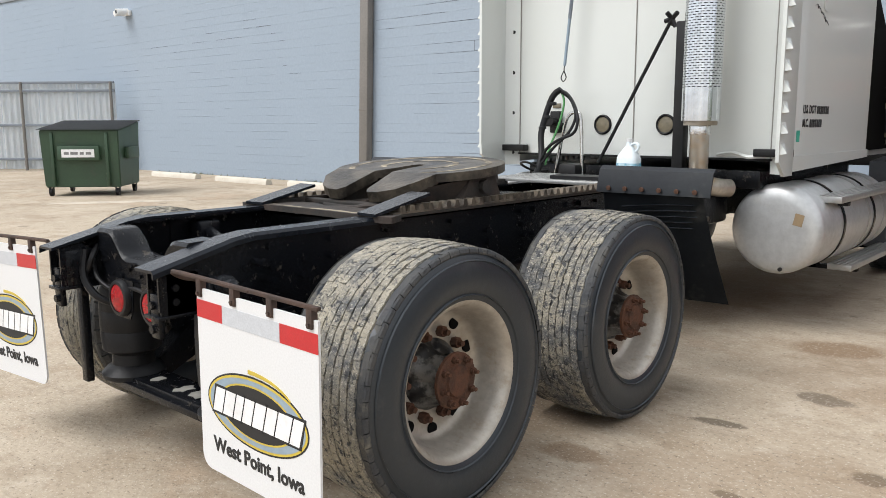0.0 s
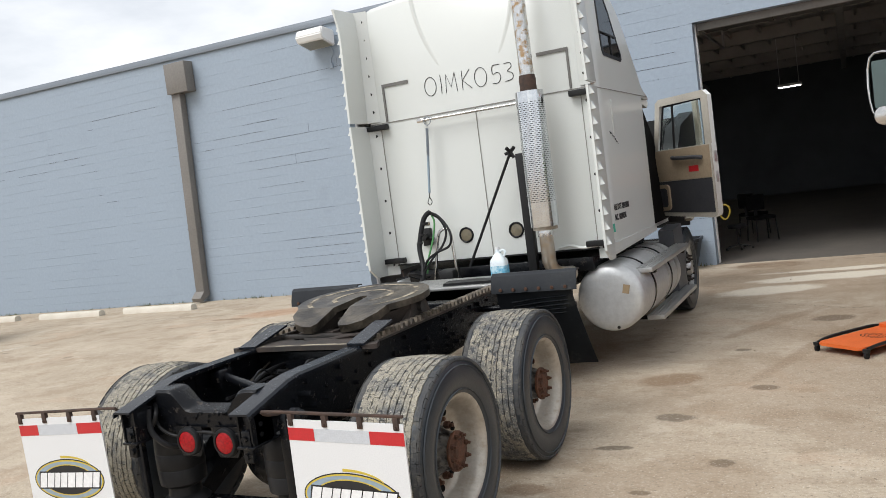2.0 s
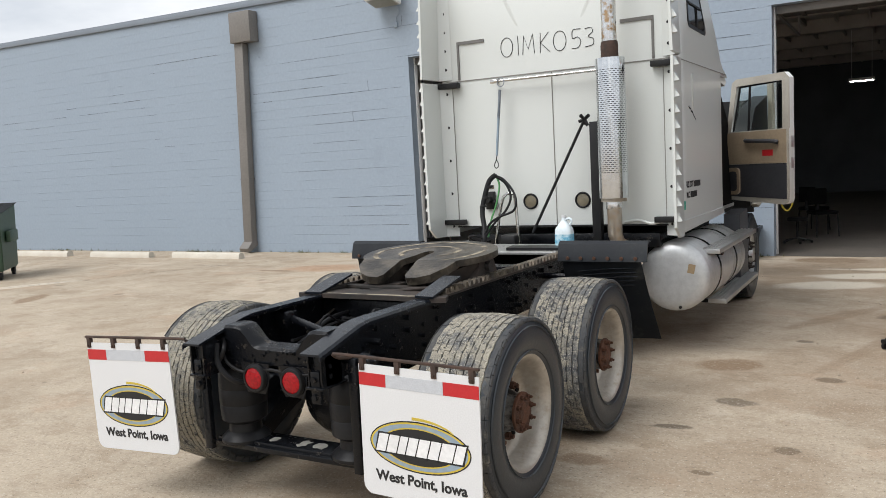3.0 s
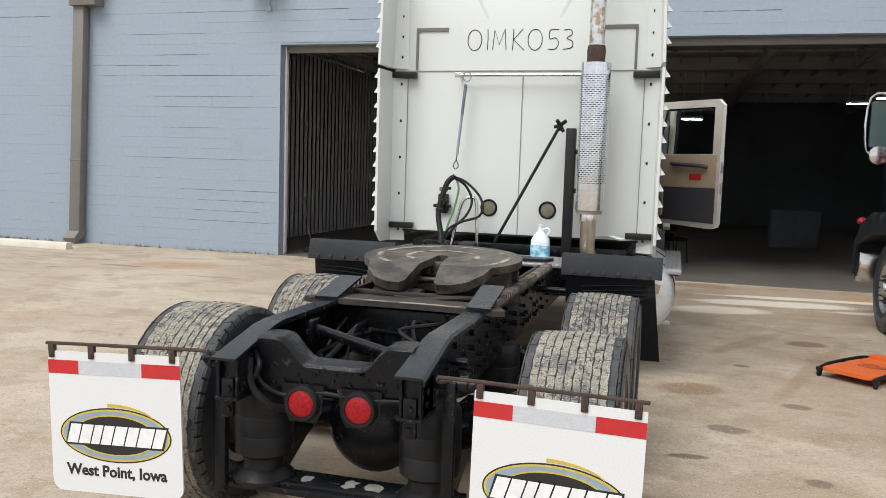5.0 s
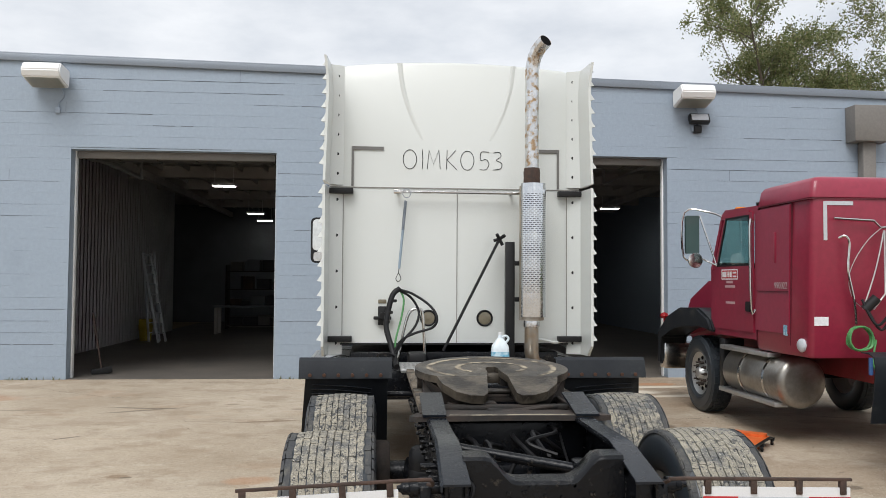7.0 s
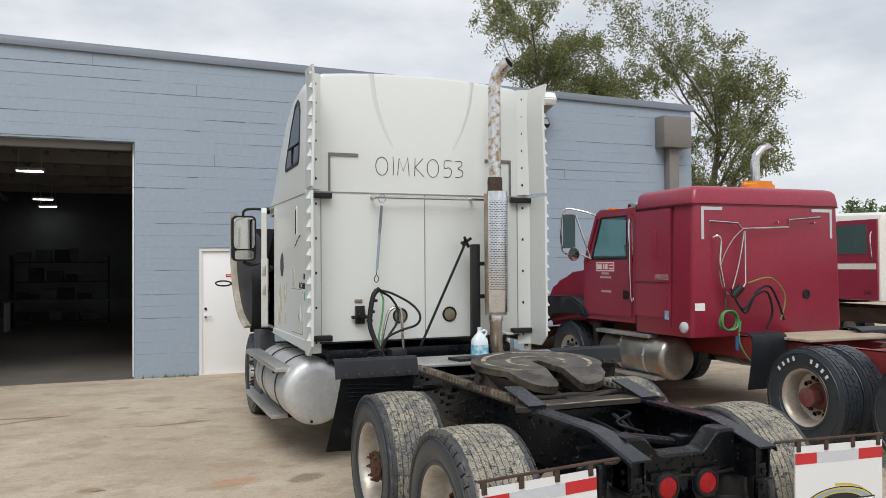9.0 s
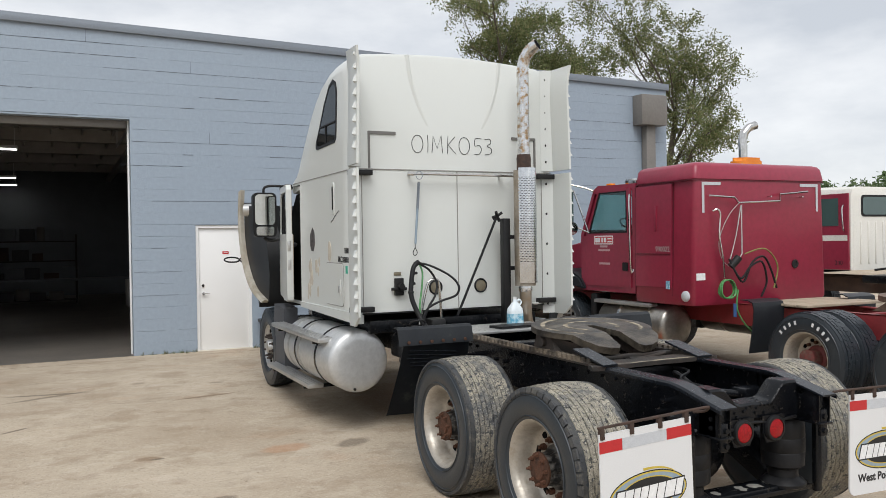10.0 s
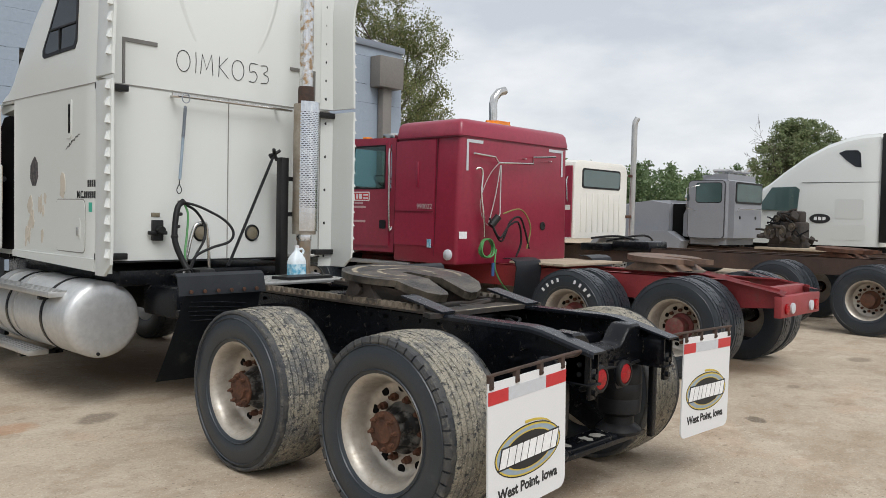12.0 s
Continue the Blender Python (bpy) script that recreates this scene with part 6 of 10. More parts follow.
# fuel tanks and steps
for side in (1, -1):
    c = (side * 1.045, 0, 0.725)
    bm = B()
    lathe(bm, (c[0], 3.34, c[2]), (0, 1, 0), [(0.0, 0.0), (0.0, 0.20), (0.012, 0.27), (0.035, 0.30), (0.06, 0.308), (1.72, 0.308), (1.76, 0.29), (1.77, 0.0)], 48, close=False)
    tank = part("fuel_tank", bm, M_TANK, truck, "dull aluminium cylindrical fuel tank")
    for y in (3.80, 4.42, 4.56, 4.84):
        bm = B()
        lathe(bm, (c[0], y, c[2]), (0, 1, 0), [(0, 0.309), (0, 0.314), (0.045, 0.314), (0.045, 0.309)], 48, close=False)
        part("tank_strap", bm, M_BLACKFRAME if y in (3.80, 4.56) else M_ALU, tank)
    bm = B()
    cyl(bm, (side * 1.1, 3.34, 0.46), (side * 1.1, 3.328, 0.46), 0.014)
    part("drain_plug", bm, M_BLACK, tank)
    if side > 0:
        bm = B()
        box(bm, -0.03, 0.03, -0.002, 0.0, -0.04, 0.04, m=pose(1.20, 3.339, 0.80, 0, 12, 0))
        part("sticker_remains", bm, mat("torn_tan_sticker", (0.33, 0.24, 0.14), 0.8, bump=0.1), tank, "torn tan sticker", smooth=0)
    for nm, z, y0, y1, xo in (("upper_step", 0.95, 3.55, 5.45, 1.40), ("lower_step", 0.40, 4.16, 6.0, 1.33)):
        bm = B()
        xi = xo - 0.17
        box(bm, min(side * xi, side * xo), max(side * xi, side * xo), y0, y1, z - 0.045, z, 0.006)
        for k in range(4):
            x = side * (xi + 0.03 + 0.036 * k)
            box(bm, x - 0.008, x + 0.008, y0 + 0.01, y1 - 0.01, z, z + 0.006, 0.002, 1)
        st = part(nm, bm, M_ALU, truck, "ribbed aluminium step")
        for y in (y0 + 0.25, y1 - 0.25):
            bm = B()
            box(bm, min(side * 0.95, side * (xo - 0.02)), max(side * 0.95, side * (xo - 0.02)), y - 0.03, y + 0.03, z - 0.08, z - 0.045, 0.004)
            if z < 0.6:
                box(bm, side * 1.0 - 0.02, side * 1.0 + 0.02, y - 0.03, y + 0.03, z - 0.08, z + 0.1, 0.004)
            part("step_bracket", bm, M_BLACKFRAME, st)
    bm = B()     # side skirt behind the front wheel
    prism(bm, [(5.55, 0.36), (5.55, 1.10), (6.02, 1.13), (6.06, 0.95), (5.98, 0.66), (6.0, 0.40)], "x", side * 1.05, side * 1.22)
    part("side_skirt", bm, mat("grey_plastic_skirt", (0.075, 0.08, 0.09), 0.5, bump=0.1) if side > 0 else bpy.data.materials["grey_plastic_skirt"], truck, "dark grey plastic skirt behind the front wheel")
bm = B()
box(bm, -0.40, 0.40, 5.4, 7.4, 0.6, 1.25, 0.05)
part("engine", bm, M_BLACKFRAME, truck)
bm = B()
box(bm, -1.0, 1.0, 7.15, 7.45, 0.45, 0.85, 0.04)
part("front_bumper", bm, M_CHROME, truck)
bm = B()
cyl(bm, (-0.95, 6.6, 0.5), (0.95, 6.6, 0.5), 0.06)
part("steer_axle", bm, M_BLACKFRAME, truck)
bm = B()
box(bm, -0.95, 0.95, 3.3, 5.3, 0.99, 1.12, 0.02)
box(bm, -0.70, 0.70, 2.85, 3.4, 0.75, 1.0, 0.03)
part("cab_subframe", bm, M_BLACKFRAME, truck)

# ---- the white sleeper and cab ----
SX = 1.15        # half width of the sleeper


def top_z(y):
    """Height of the roof along the truck."""
    pts = [(3.2, 3.74), (3.6, 3.77), (3.95, 3.74), (4.25, 3.64), (4.5, 3.48), (4.72, 3.26), (4.95, 3.0), (5.2, 2.77), (5.36, 2.66)]
    for (a, p), (b, q) in zip(pts, pts[1:]):
        if y <= b:
            return p + (q - p) * (y - a) / (b - a)
    return 2.60


def shell_ring(bm, y, z0, half, zt, crown=0.05, rad=0.16, steps=8, lean=0.0):
    """One cross-section of the sleeper: up a side, over the rounded roof, down the other."""
    pts = []
    for s in (-1, 1):
        side = [(s * half, z0 + (zt - rad - z0) * k / 6) for k in range(7)]
        corner = [(s * (half - rad + rad * math.cos(radians(a))), zt - rad + rad * math.sin(radians(a))) for a in (20, 40, 60, 80)]
        side = [(x - s * lean * max(0.0, (z - 2.6)) / 1.2, z) for x, z in side]
        corner = [(x - s * lean * (z - 2.6) / 1.2, z) for x, z in corner]
        pts.append(side + corner)
    roof = [((half - rad) * 0.75 * (k / 3), zt + crown * (1 - (k / 3) ** 2 * 0.6)) for k in range(-3, 4)]
    run = pts[0] + roof + pts[1][::-1]
    return [bm.verts.new((x, y, z)) for x, z in run]


bm = B()
ys = [3.27, 3.285, 3.31, 3.5, 3.75, 4.0, 4.2, 4.4, 4.6, 4.8, 5.0]
prev = None
for y in ys:
    ins = 0.035 if y < 3.28 else 0.01 if y < 3.3 else 0.0
    r = shell_ring(bm, y, 1.19, SX - ins, top_z(max(y, 3.3)) - 0.03 - ins, 0.05, 0.16, lean=0.03)
    if prev:
        bridge(bm, prev, r)
    else:
        bm.faces.new(r)
    prev = r
bm.faces.new(prev)
sleeper = part("sleeper", bm, M_WHITE, truck, "white painted sleeper box with a raised roof", smooth=35)
bm = B()     # the roof fairing runs on over the doors
prev = None
for y in (5.0, 5.1, 5.2, 5.3, 5.37):
    zt = top_z(y) - 0.03
    r = shell_ring(bm, y, 2.565, SX - 0.006, zt, 0.05, min(0.16, (zt - 2.565) * 0.8), lean=0.03)
    if prev:
        bridge(bm, prev, r)
    else:
        bm.faces.new(r)
    prev = r
bm.faces.new(prev)
part("roof_fairing", bm, M_WHITE, sleeper, smooth=35)

# swept creases on the rear panel
for s in (1, -1):
    bm = B()
    line = spline([(s * 0.52, 3.27, 3.74), (s * 0.49, 3.27, 3.52), (s * 0.42, 3.27, 3.28), (s * 0.31, 3.27, 3.04)], 8)
    prev = None
    for i, p in enumerate(line):
        f = min(1.0, 1.6 * (1 - i / (len(line) - 1)) + 0.08)
        v = [bm.verts.new(p + Vector((-s * dc, 0.0006 - f * rise, 0))) for dc, rise in ((-0.030, 0.0), (-0.022, 0.001), (-0.013, 0.0038), (-0.004, 0.0072), (0.003, 0.0078), (0.010, 0.0060), (0.017, 0.0022), (0.022, 0.0))]
        if prev:
            for a, b, c, d in zip(prev, prev[1:], v[1:], v):
                bm.faces.new((a, b, c, d))
        prev = v
    part("moulded_crease", bm, M_WHITE, sleeper, smooth=60)

# joint lines of the rear wall, as thin raised beads and dark gaps
bm = B()
box(bm, -1.14, 1.14, 3.262, 3.272, 2.596, 2.604)
for x in (-1.02, 1.02, 0.01):
    box(bm, x - 0.003, x + 0.003, 3.263, 3.272, 1.2, 2.592)
part("panel_joints", bm, mat("grey_joint_sealant", (0.28, 0.27, 0.25), 0.8, bump=0.0), sleeper, smooth=0)
mat("grey_rubber_strip", (0.17, 0.165, 0.155), 0.7, bump=0.05)
for s in (-1, 1):
    bm = B()
    prism(bm, [(s * x_, z_) for x_, z_ in ((0.95, 2.61), (0.95, 2.97), (0.66, 2.97), (0.66, 2.94), (0.93, 2.94), (0.93, 2.61))], "y", 3.258, 3.27)
    part("seal_strip", bm, bpy.data.materials["grey_rubber_strip"], sleeper, "grey rubber strip bent to an angle", smooth=0)
bm = B()
box(bm, -1.10, 1.10, 3.262, 3.3, 1.185, 1.2)
part("bottom_edge", bm, M_BLACK, sleeper)

# round grey lamps on the rear wall
for x in (-0.247, 0.266):
    bm = B()
    lathe(bm, (x, 3.275, 1.425), (0, -1, 0), [(0, 0.075), (0.012, 0.075), (0.02, 0.066), (0.014, 0.058)], 28, close=False)
    lp = part("work_lamp", bm, M_RUBBER, truck, "round recessed lamp with dark ring")
    bm = B()
    lathe(bm, (x, 3.275, 1.425), (0, -1, 0), [(0.008, 0.06), (0.012, 0.04), (0.014, 0)], 28, close=False)
    part("lens", bm, M_BROWNLENS, lp)

# side extenders with their row of fins; two panels a side
for s in (1, -1):
    for z0, z1, nm in ((1.10, 2.585, "lower_extender"), (2.62, 3.70, "upper_extender")):
        bm = B()
        n = 16
        outer, inner = [], []
        for k in range(n + 1):
            z = z0 + (z1 - z0) * k / n
            flare = 0.03 * max(0.0, (z - 3.35) / 0.35) ** 2
            xo = s * (1.185 + flare - 0.03 * max(0, z - 2.62))
            yr = 2.94 if z > 1.2 else 2.94 + (1.2 - z) * 1.2
            yr -= 0.03 * max(0, (z - 3.5) / 0.2)
            row = [bm.verts.new(p) for p in ((s * 1.13 - s * 0.03 * max(0, z - 2.62), 3.33, z), (xo, 3.20, z), (xo, yr, z), (xo - s * 0.022, yr, z), (xo - s * 0.045, 3.22, z), (s * 1.02, 3.268, z))]
            if inner:
                bridge(bm, inner, row)
            else:
                bm.faces.new(row)
            inner = row
        bm.faces.new(inner)
        ex = part(nm, bm, M_WHITE, truck, "white side extender panel with fins", smooth=35)
        nf = 11 if z0 < 2 else 8
        for k in range(nf):
            z = z0 + 0.14 + (z1 - z0 - 0.22) * k / (nf - 1)
            x = s * (1.184 - 0.03 * max(0, z - 2.62))
            bm = B()
            v = [bm.verts.new(p) for p in ((x, 2.955, z), (x, 3.025, z), (x + s * 0.042, 2.965, z + 0.006), (x, 2.955, z + 0.075), (x, 3.025, z + 0.075), (x + s * 0.012, 2.965, z + 0.05))]
            for q in ((0, 1, 2), (3, 4, 5), (0, 2, 5, 3), (2, 1, 4, 5), (1, 0, 3, 4)):
                bm.faces.new([v[i] for i in q])
            part("fin", bm, M_WHITE, ex, smooth=0)
        bm = B()
        cyl(bm, (0, 0, 0), (0, -0.008, 0), 0.014, seg=10)
        bolt = finish("bolt", bm, M_BLACK)
        for k in range(5 if z0 < 2 else 6):
            ob = new("bolt", bolt)
            ob.parent = ex
            ob.location = (s * 1.075, 3.252, z0 + 0.1 + (z1 - z0 - 0.2) * k / (4 if z0 < 2 else 5))
        for z in ((2.535, 1.215) if z0 < 2 else ()):
            bm = B()
            box(bm, min(s * 1.17, s * 0.93), max(s * 1.17, s * 0.93), 3.19, 3.262, z, z + 0.05, 0.005)
            part("hinge_bracket", bm, M_BLACK, ex)

# shallow dent lip at the lower corner
bm = B()
tube(bm, [(0.66, 3.26, 1.22), (0.78, 3.23, 1.235), (0.9, 3.215, 1.21), (1.02, 3.24, 1.23), (1.1, 3.25, 1.25)], 0.014, 6, 5)
part("bent_lip", bm, M_WHITE, sleeper, "bent torn lower lip")

# sleeper windows, side joint, hatch, handles and marks
for s in (1, -1):
    win = [(3.70, 2.91), (3.66, 2.96), (3.65, 3.40), (3.69, 3.49), (3.78, 3.53), (3.90, 3.49), (4.06, 3.33), (4.21, 3.12), (4.33, 2.97), (4.33, 2.92), (4.29, 2.90)]
    cy, cz = 3.93, 3.17

    def scaled(k):
        return [(cy + (y - cy) * k, cz + (z - cz) * k) for y, z in win]

    def side_x(z):
        return SX - 0.03 * max(0.0, z - 2.6) / 1.2
    bm = B()
    a = [bm.verts.new((s * (side_x(z) + 0.006), y, z)) for y, z in scaled(1.05)]
    b = [bm.verts.new((s * (side_x(z) + 0.006), y, z)) for y, z in scaled(0.93)]
    c = [bm.verts.new((s * (side_x(z) - 0.02), y, z)) for y, z in scaled(0.93)]
    d = [bm.verts.new((s * (side_x(z) - 0.02), y, z)) for y, z in scaled(1.05)]
    bridge(bm, a, b), bridge(bm, b, c), bridge(bm, d, a)
    wn_ = part("sleeper_window", bm, M_RUBBER, truck, "dark tinted window in a black rubber frame")
    bm = B()
    bm.faces.new([bm.verts.new((s * (side_x(z) + 0.003), y, z)) for y, z in scaled(0.95)])
    part("pane", bm, M_GLASSDARK, wn_, smooth=0)
    bm = B()
    box(bm, min(s * 1.142, s * 1.152), max(s * 1.142, s * 1.152), 3.67, 4.2, 3.10, 3.115)
    box(bm, min(s * 1.142, s * 1.153), max(s * 1.142, s * 1.153), 3.98, 3.995, 2.92, 3.11)
    part("window_bar", bm, M_BLACK, wn_)
    bm = B()     # joint between the box and its roof
    box(bm, min(s * 1.146, s * 1.153), max(s * 1.146, s * 1.153), 3.3, 5.3, 2.585, 2.592)
    part("roof_joint", bm, bpy.data.materials["grey_joint_sealant"], sleeper, smooth=0)
    if s < 0:     # storage hatch
        bm = B()
        prism(bm, rounded(3.47, 4.03, 1.26, 1.68, 0.05), "x", s * 1.146, s * 1.156)
        ht = part("hatch", bm, M_WHITE, truck, "white hatch with a small latch")
        bm = B()
        prism(bm, rounded(3.462, 4.038, 1.252, 1.688, 0.055), "x", s * 1.146, s * 1.1522)
        part("hatch_seal", bm, bpy.data.materials["grey_joint_sealant"], ht)
        bm = B()
        prism(bm, rounded(3.545, 3.625, 1.36, 1.53, 0.02), "x", s * 1.155, s * 1.159)
        lt = part("latch_plate", bm, M_WHITE, ht)
        bm = B()
        box(bm, min(s * 1.158, s * 1.168), max(s * 1.158, s * 1.168), 3.565, 3.605, 1.39, 1.46, 0.004)
        part("latch", bm, M_ALU, lt)
    bm = B()     # recessed handle
    prism(bm, rounded(3.73, 3.84, 2.18, 2.50, 0.03), "x", s * 1.147, s * 1.156)
    hd = part("grab_recess", bm, M_WHITE, truck, "white grab handle in a dark recess")
    if s < 0:
        # raised black slab in place of the shade in the grab recess
        bm = B()
        prism(bm, rounded(3.75, 3.785, 2.22, 2.46, 0.015), "x", s * 1.155, s * 1.158)
        part("recess", bm, M_DARK, hd)
    bm = B()     # lower rocker rim
    prism(bm, [(3.27, 1.12), (3.27, 1.22), (5.0, 1.22), (5.0, 1.16)], "x", s * 1.10, s * 1.165)
    part("rocker_panel", bm, M_WHITE, sleeper)
    bm = B()
    gz = 1.585 if s < 0 else 1.31
    box(bm, min(s * 1.150, s * 1.1525), max(s * 1.150, s * 1.1525), 3.34, 3.40, gz, gz + 0.075)
    part("green_sticker", bm, mat("green_sticker", (0.05, 0.42, 0.30), 0.5, bump=0) if s > 0 else bpy.data.materials["green_sticker"], sleeper, "small green sticker", smooth=0)
    # registration lettering: readable words, the numbers as plain bars; half worn away on one flank
    tx = s * 1.1525
    if s > 0:
        lettering("dot_lettering", "U.S. DOT", 0.075, M_INK, sleeper, face_right(tx, 3.57, 1.52), "black stencilled words", width=0.85, bold=0.002)
        lettering("mc_lettering", "M.C.", 0.075, M_INK, sleeper, face_right(tx, 3.50, 1.43), "black stencilled words", width=0.85, bold=0.002)
        runs = ((3.74, 0.037, 1.52), (3.60, 0.037, 1.43))
    else:
        lettering("mc_lettering", "M.C.", 0.08, M_INK, sleeper, face_left(tx, 3.555, 1.72), "black stencilled words", width=0.85, bold=0.002)
        runs = ((3.41, -0.037, 1.81), (3.475, -0.037, 1.72))
    for yb, step, zb in runs:
        for k in range(7):
            bm = B()
            yc = yb + step * k
            box(bm, min(tx, tx - s * 0.003), max(tx, tx - s * 0.003), yc - 0.013, yc + 0.013, zb - 0.027, zb + 0.027)
            part("number_bar", bm, M_INK, sleeper, smooth=0)
    bm = B()     # pen scrawl
    rs_ = random.Random(3)
    pts = [(s * 1.152, 3.84 - 0.011 * k, 2.10 + 0.0045 * k + rs_.uniform(-0.016, 0.016)) for k in range(26)]
    tube(bm, pts, 0.0022, 5)
    part("pen_scrawl", bm, M_INK, sleeper)
bm = B()     # emblem patch and scraped paint on one flank
prism(bm, [(4.56, 1.80), (4.48, 1.80), (4.43, 1.88), (4.44, 2.0), (4.50, 2.06), (4.55, 2.03), (4.60, 1.98), (4.61, 1.87)], "x", -1.1505, -1.153)
part("emblem_patch", bm, mat("dark_emblem_print", (0.035, 0.033, 0.036), 0.6, vary=(0.10, 0.085, 0.085), scale=25, amount=1.0, bump=0), sleeper, "dark worn emblem sticker", smooth=0)
rng = random.Random(21)
for k in range(16):
    y, z = rng.choice(((4.6, 1.58), (4.32, 1.66), (3.98, 1.79), (4.3, 1.36), (4.62, 1.35)))
    y, z = y + rng.gauss(0, 0.05), z + rng.gauss(0, 0.07)
    r = rng.uniform(0.02, 0.07)
    bm = B()
    n = 9
    prism(bm, [(y + r * rng.uniform(0.5, 1.1) * math.cos(2 * math.pi * i / n), z + 1.7 * r * rng.uniform(0.5, 1.1) * math.sin(2 * math.pi * i / n)) for i in range(n)], "x", -1.1502, -1.1506 - 0.0003 * k)
    part("scraped_paint", bm, mat("scraped_primer", (0.55, 0.50, 0.42), 0.7, bump=0.1) if k == 0 else bpy.data.materials["scraped_primer"], sleeper, smooth=0)

# pen writing on the rear panel: one line a stroke
STROKES = {
    "O": [[(math.cos(a) * 0.32 + 0.32, math.sin(a) * 0.5 + 0.5) for a in [radians(100 + 30 * i) for i in range(13)]]],
    "I": [[(0.1, 1.0), (0.12, 0.5), (0.1, 0.0)]],
    "M": [[(0.0, 0.0), (0.08, 0.95), (0.30, 0.25), (0.55, 1.0), (0.62, 0.0)]],
    "K": [[(0.08, 1.0), (0.05, 0.0)], [(0.5, 1.0), (0.08, 0.5), (0.55, 0.0)]],
    "5": [[(0.5, 1.0), (0.12, 0.98), (0.1, 0.55), (0.35, 0.6), (0.5, 0.35), (0.35, 0.05), (0.05, 0.05)]],
    "3": [[(0.05, 0.95), (0.35, 0.98), (0.42, 0.75), (0.2, 0.55), (0.45, 0.4), (0.42, 0.1), (0.05, 0.02)]],
}
x = -0.485
bm = B()
for i, (ch, wd) in enumerate((("O", 0.155), ("I", 0.065), ("M", 0.165), ("K", 0.14), ("O", 0.165), ("5", 0.125), ("3", 0.13))):
    h = 0.175 - 0.006 * (i > 4)
    for st in STROKES[ch]:
        pts = [(x + px * 0.19, 3.2675, 2.775 + pz * h + 0.004 * math.sin(i)) for px, pz in st]
        tube(bm, pts, 0.0032, 6, 0 if ch in "IMK" else 4)
    x += wd
part("pen_letters", bm, M_INK, sleeper, "hand-drawn black letters OIMKO53")

# chrome rail, spring, hose bundle
bm = B()
tube(bm, [(-0.52, 3.18, 2.555), (0.62, 3.18, 2.555)], 0.014, 10)
for xx in (-0.53, 0.5):
    cyl(bm, (xx, 3.18, 2.555), (xx, 3.27, 2.555), 0.012)
box(bm, -0.57, -0.50, 3.172, 3.192, 2.535, 2.575, 0.006)
part("chrome_rail", bm, M_CHROME, truck, "thin chrome rail across the rear wall")
spring = new("hose_spring")
spring.parent = truck
spring["label"] = "coil spring that holds up the hoses"
bm = B()
tube(bm, [(-0.455 + 0.035 * math.cos(radians(a)), 3.165, 2.54 + 0.04 * math.sin(radians(a))) for a in range(0, 361, 24)], 0.004, 6)
top, bot = Vector((-0.46, 3.16, 2.50)), Vector((-0.525, 3.14, 1.78))
d = bot - top
u, v = frame_axes(d)
coil = []
for i in range(0, 420):
    f = i / 420
    coil.append(top + d * (0.04 + 0.36 * f) + u * (0.011 * math.cos(i * 0.9)) + v * (0.011 * math.sin(i * 0.9)))
tube(bm, coil, 0.004, 4)
part("coil", bm, M_COPING, spring)
bm = B()
tube(bm, [top + d * 0.40, top + d * 0.88], 0.012, 10)
part("spring_cover", bm, M_BLUEPRINT, spring, "clear grey plastic sleeve")
bm = B()
tube(bm, [top + d * 0.88, top + d * 0.93, bot + Vector((0.025, 0, 0.0)), bot + Vector((0, 0, -0.03)), bot + Vector((-0.02, 0, 0)), top + d * 0.93], 0.004, 6, 4)
part("hook", bm, M_BLACK, spring)
for nm, mt, r, pts in (("hose_bundle", M_RUBBER, 0.024, ((-0.51, 3.09, 1.69), (-0.575, 3.07, 1.63), (-0.62, 3.03, 1.45), (-0.625, 3.0, 1.34), (-0.585, 2.95, 1.2), (-0.55, 2.85, 1.08), (-0.54, 2.75, 1.04))),
                       ("air_hose", M_RUBBER, 0.011, ((-0.51, 3.09, 1.68), (-0.40, 3.02, 1.645), (-0.26, 2.9, 1.55), (-0.20, 2.84, 1.45), (-0.235, 2.84, 1.365), (-0.38, 2.87, 1.315), (-0.5, 2.9, 1.25), (-0.56, 2.9, 1.15))),
                       ("air_hose", M_RUBBER, 0.011, ((-0.51, 3.09, 1.67), (-0.41, 3.07, 1.61), (-0.345, 3.04, 1.49), (-0.375, 3.0, 1.37), (-0.47, 2.95, 1.26), (-0.55, 2.9, 1.14))),
                       ("air_hose", M_RUBBER, 0.009, ((-0.56, 2.85, 1.12), (-0.62, 2.8, 1.15), (-0.70, 2.85, 1.13), (-0.66, 2.95, 1.08), (-0.55, 3.0, 1.08))),
                       ("green_hose", M_GREENHOSE, 0.009, ((-0.50, 3.09, 1.66), (-0.475, 3.08, 1.58), (-0.50, 3.05, 1.42), (-0.545, 3.0, 1.25), (-0.55, 2.95, 1.12))),
                       ("green_hose", M_GREENHOSE, 0.009, ((-0.42, 3.05, 1.07), (-0.38, 3.03, 1.12), (-0.33, 3.03, 1.10), (-0.36, 2.98, 1.05)))):
    bm = B()
    tube(bm, pts, r, 10, 7)
    part("hose_wrap" if nm == "hose_bundle" else nm, bm, mt, truck)
for z in (1.70, 1.60, 1.50, 1.42):     # bound grip of the bundle
    bm = B()
    lathe(bm, (-0.53 - 0.1 * (1.70 - z) / 0.25 * 0.85, 3.09 - 0.25 * (1.70 - z), z - 0.03), (-0.1, -0.03, 1), [(0, 0.026), (0.004, 0.030), (0.02, 0.030), (0.024, 0.026)], 12, close=False)
    part("tape_band", bm, M_BLACK, truck)
bm = B()
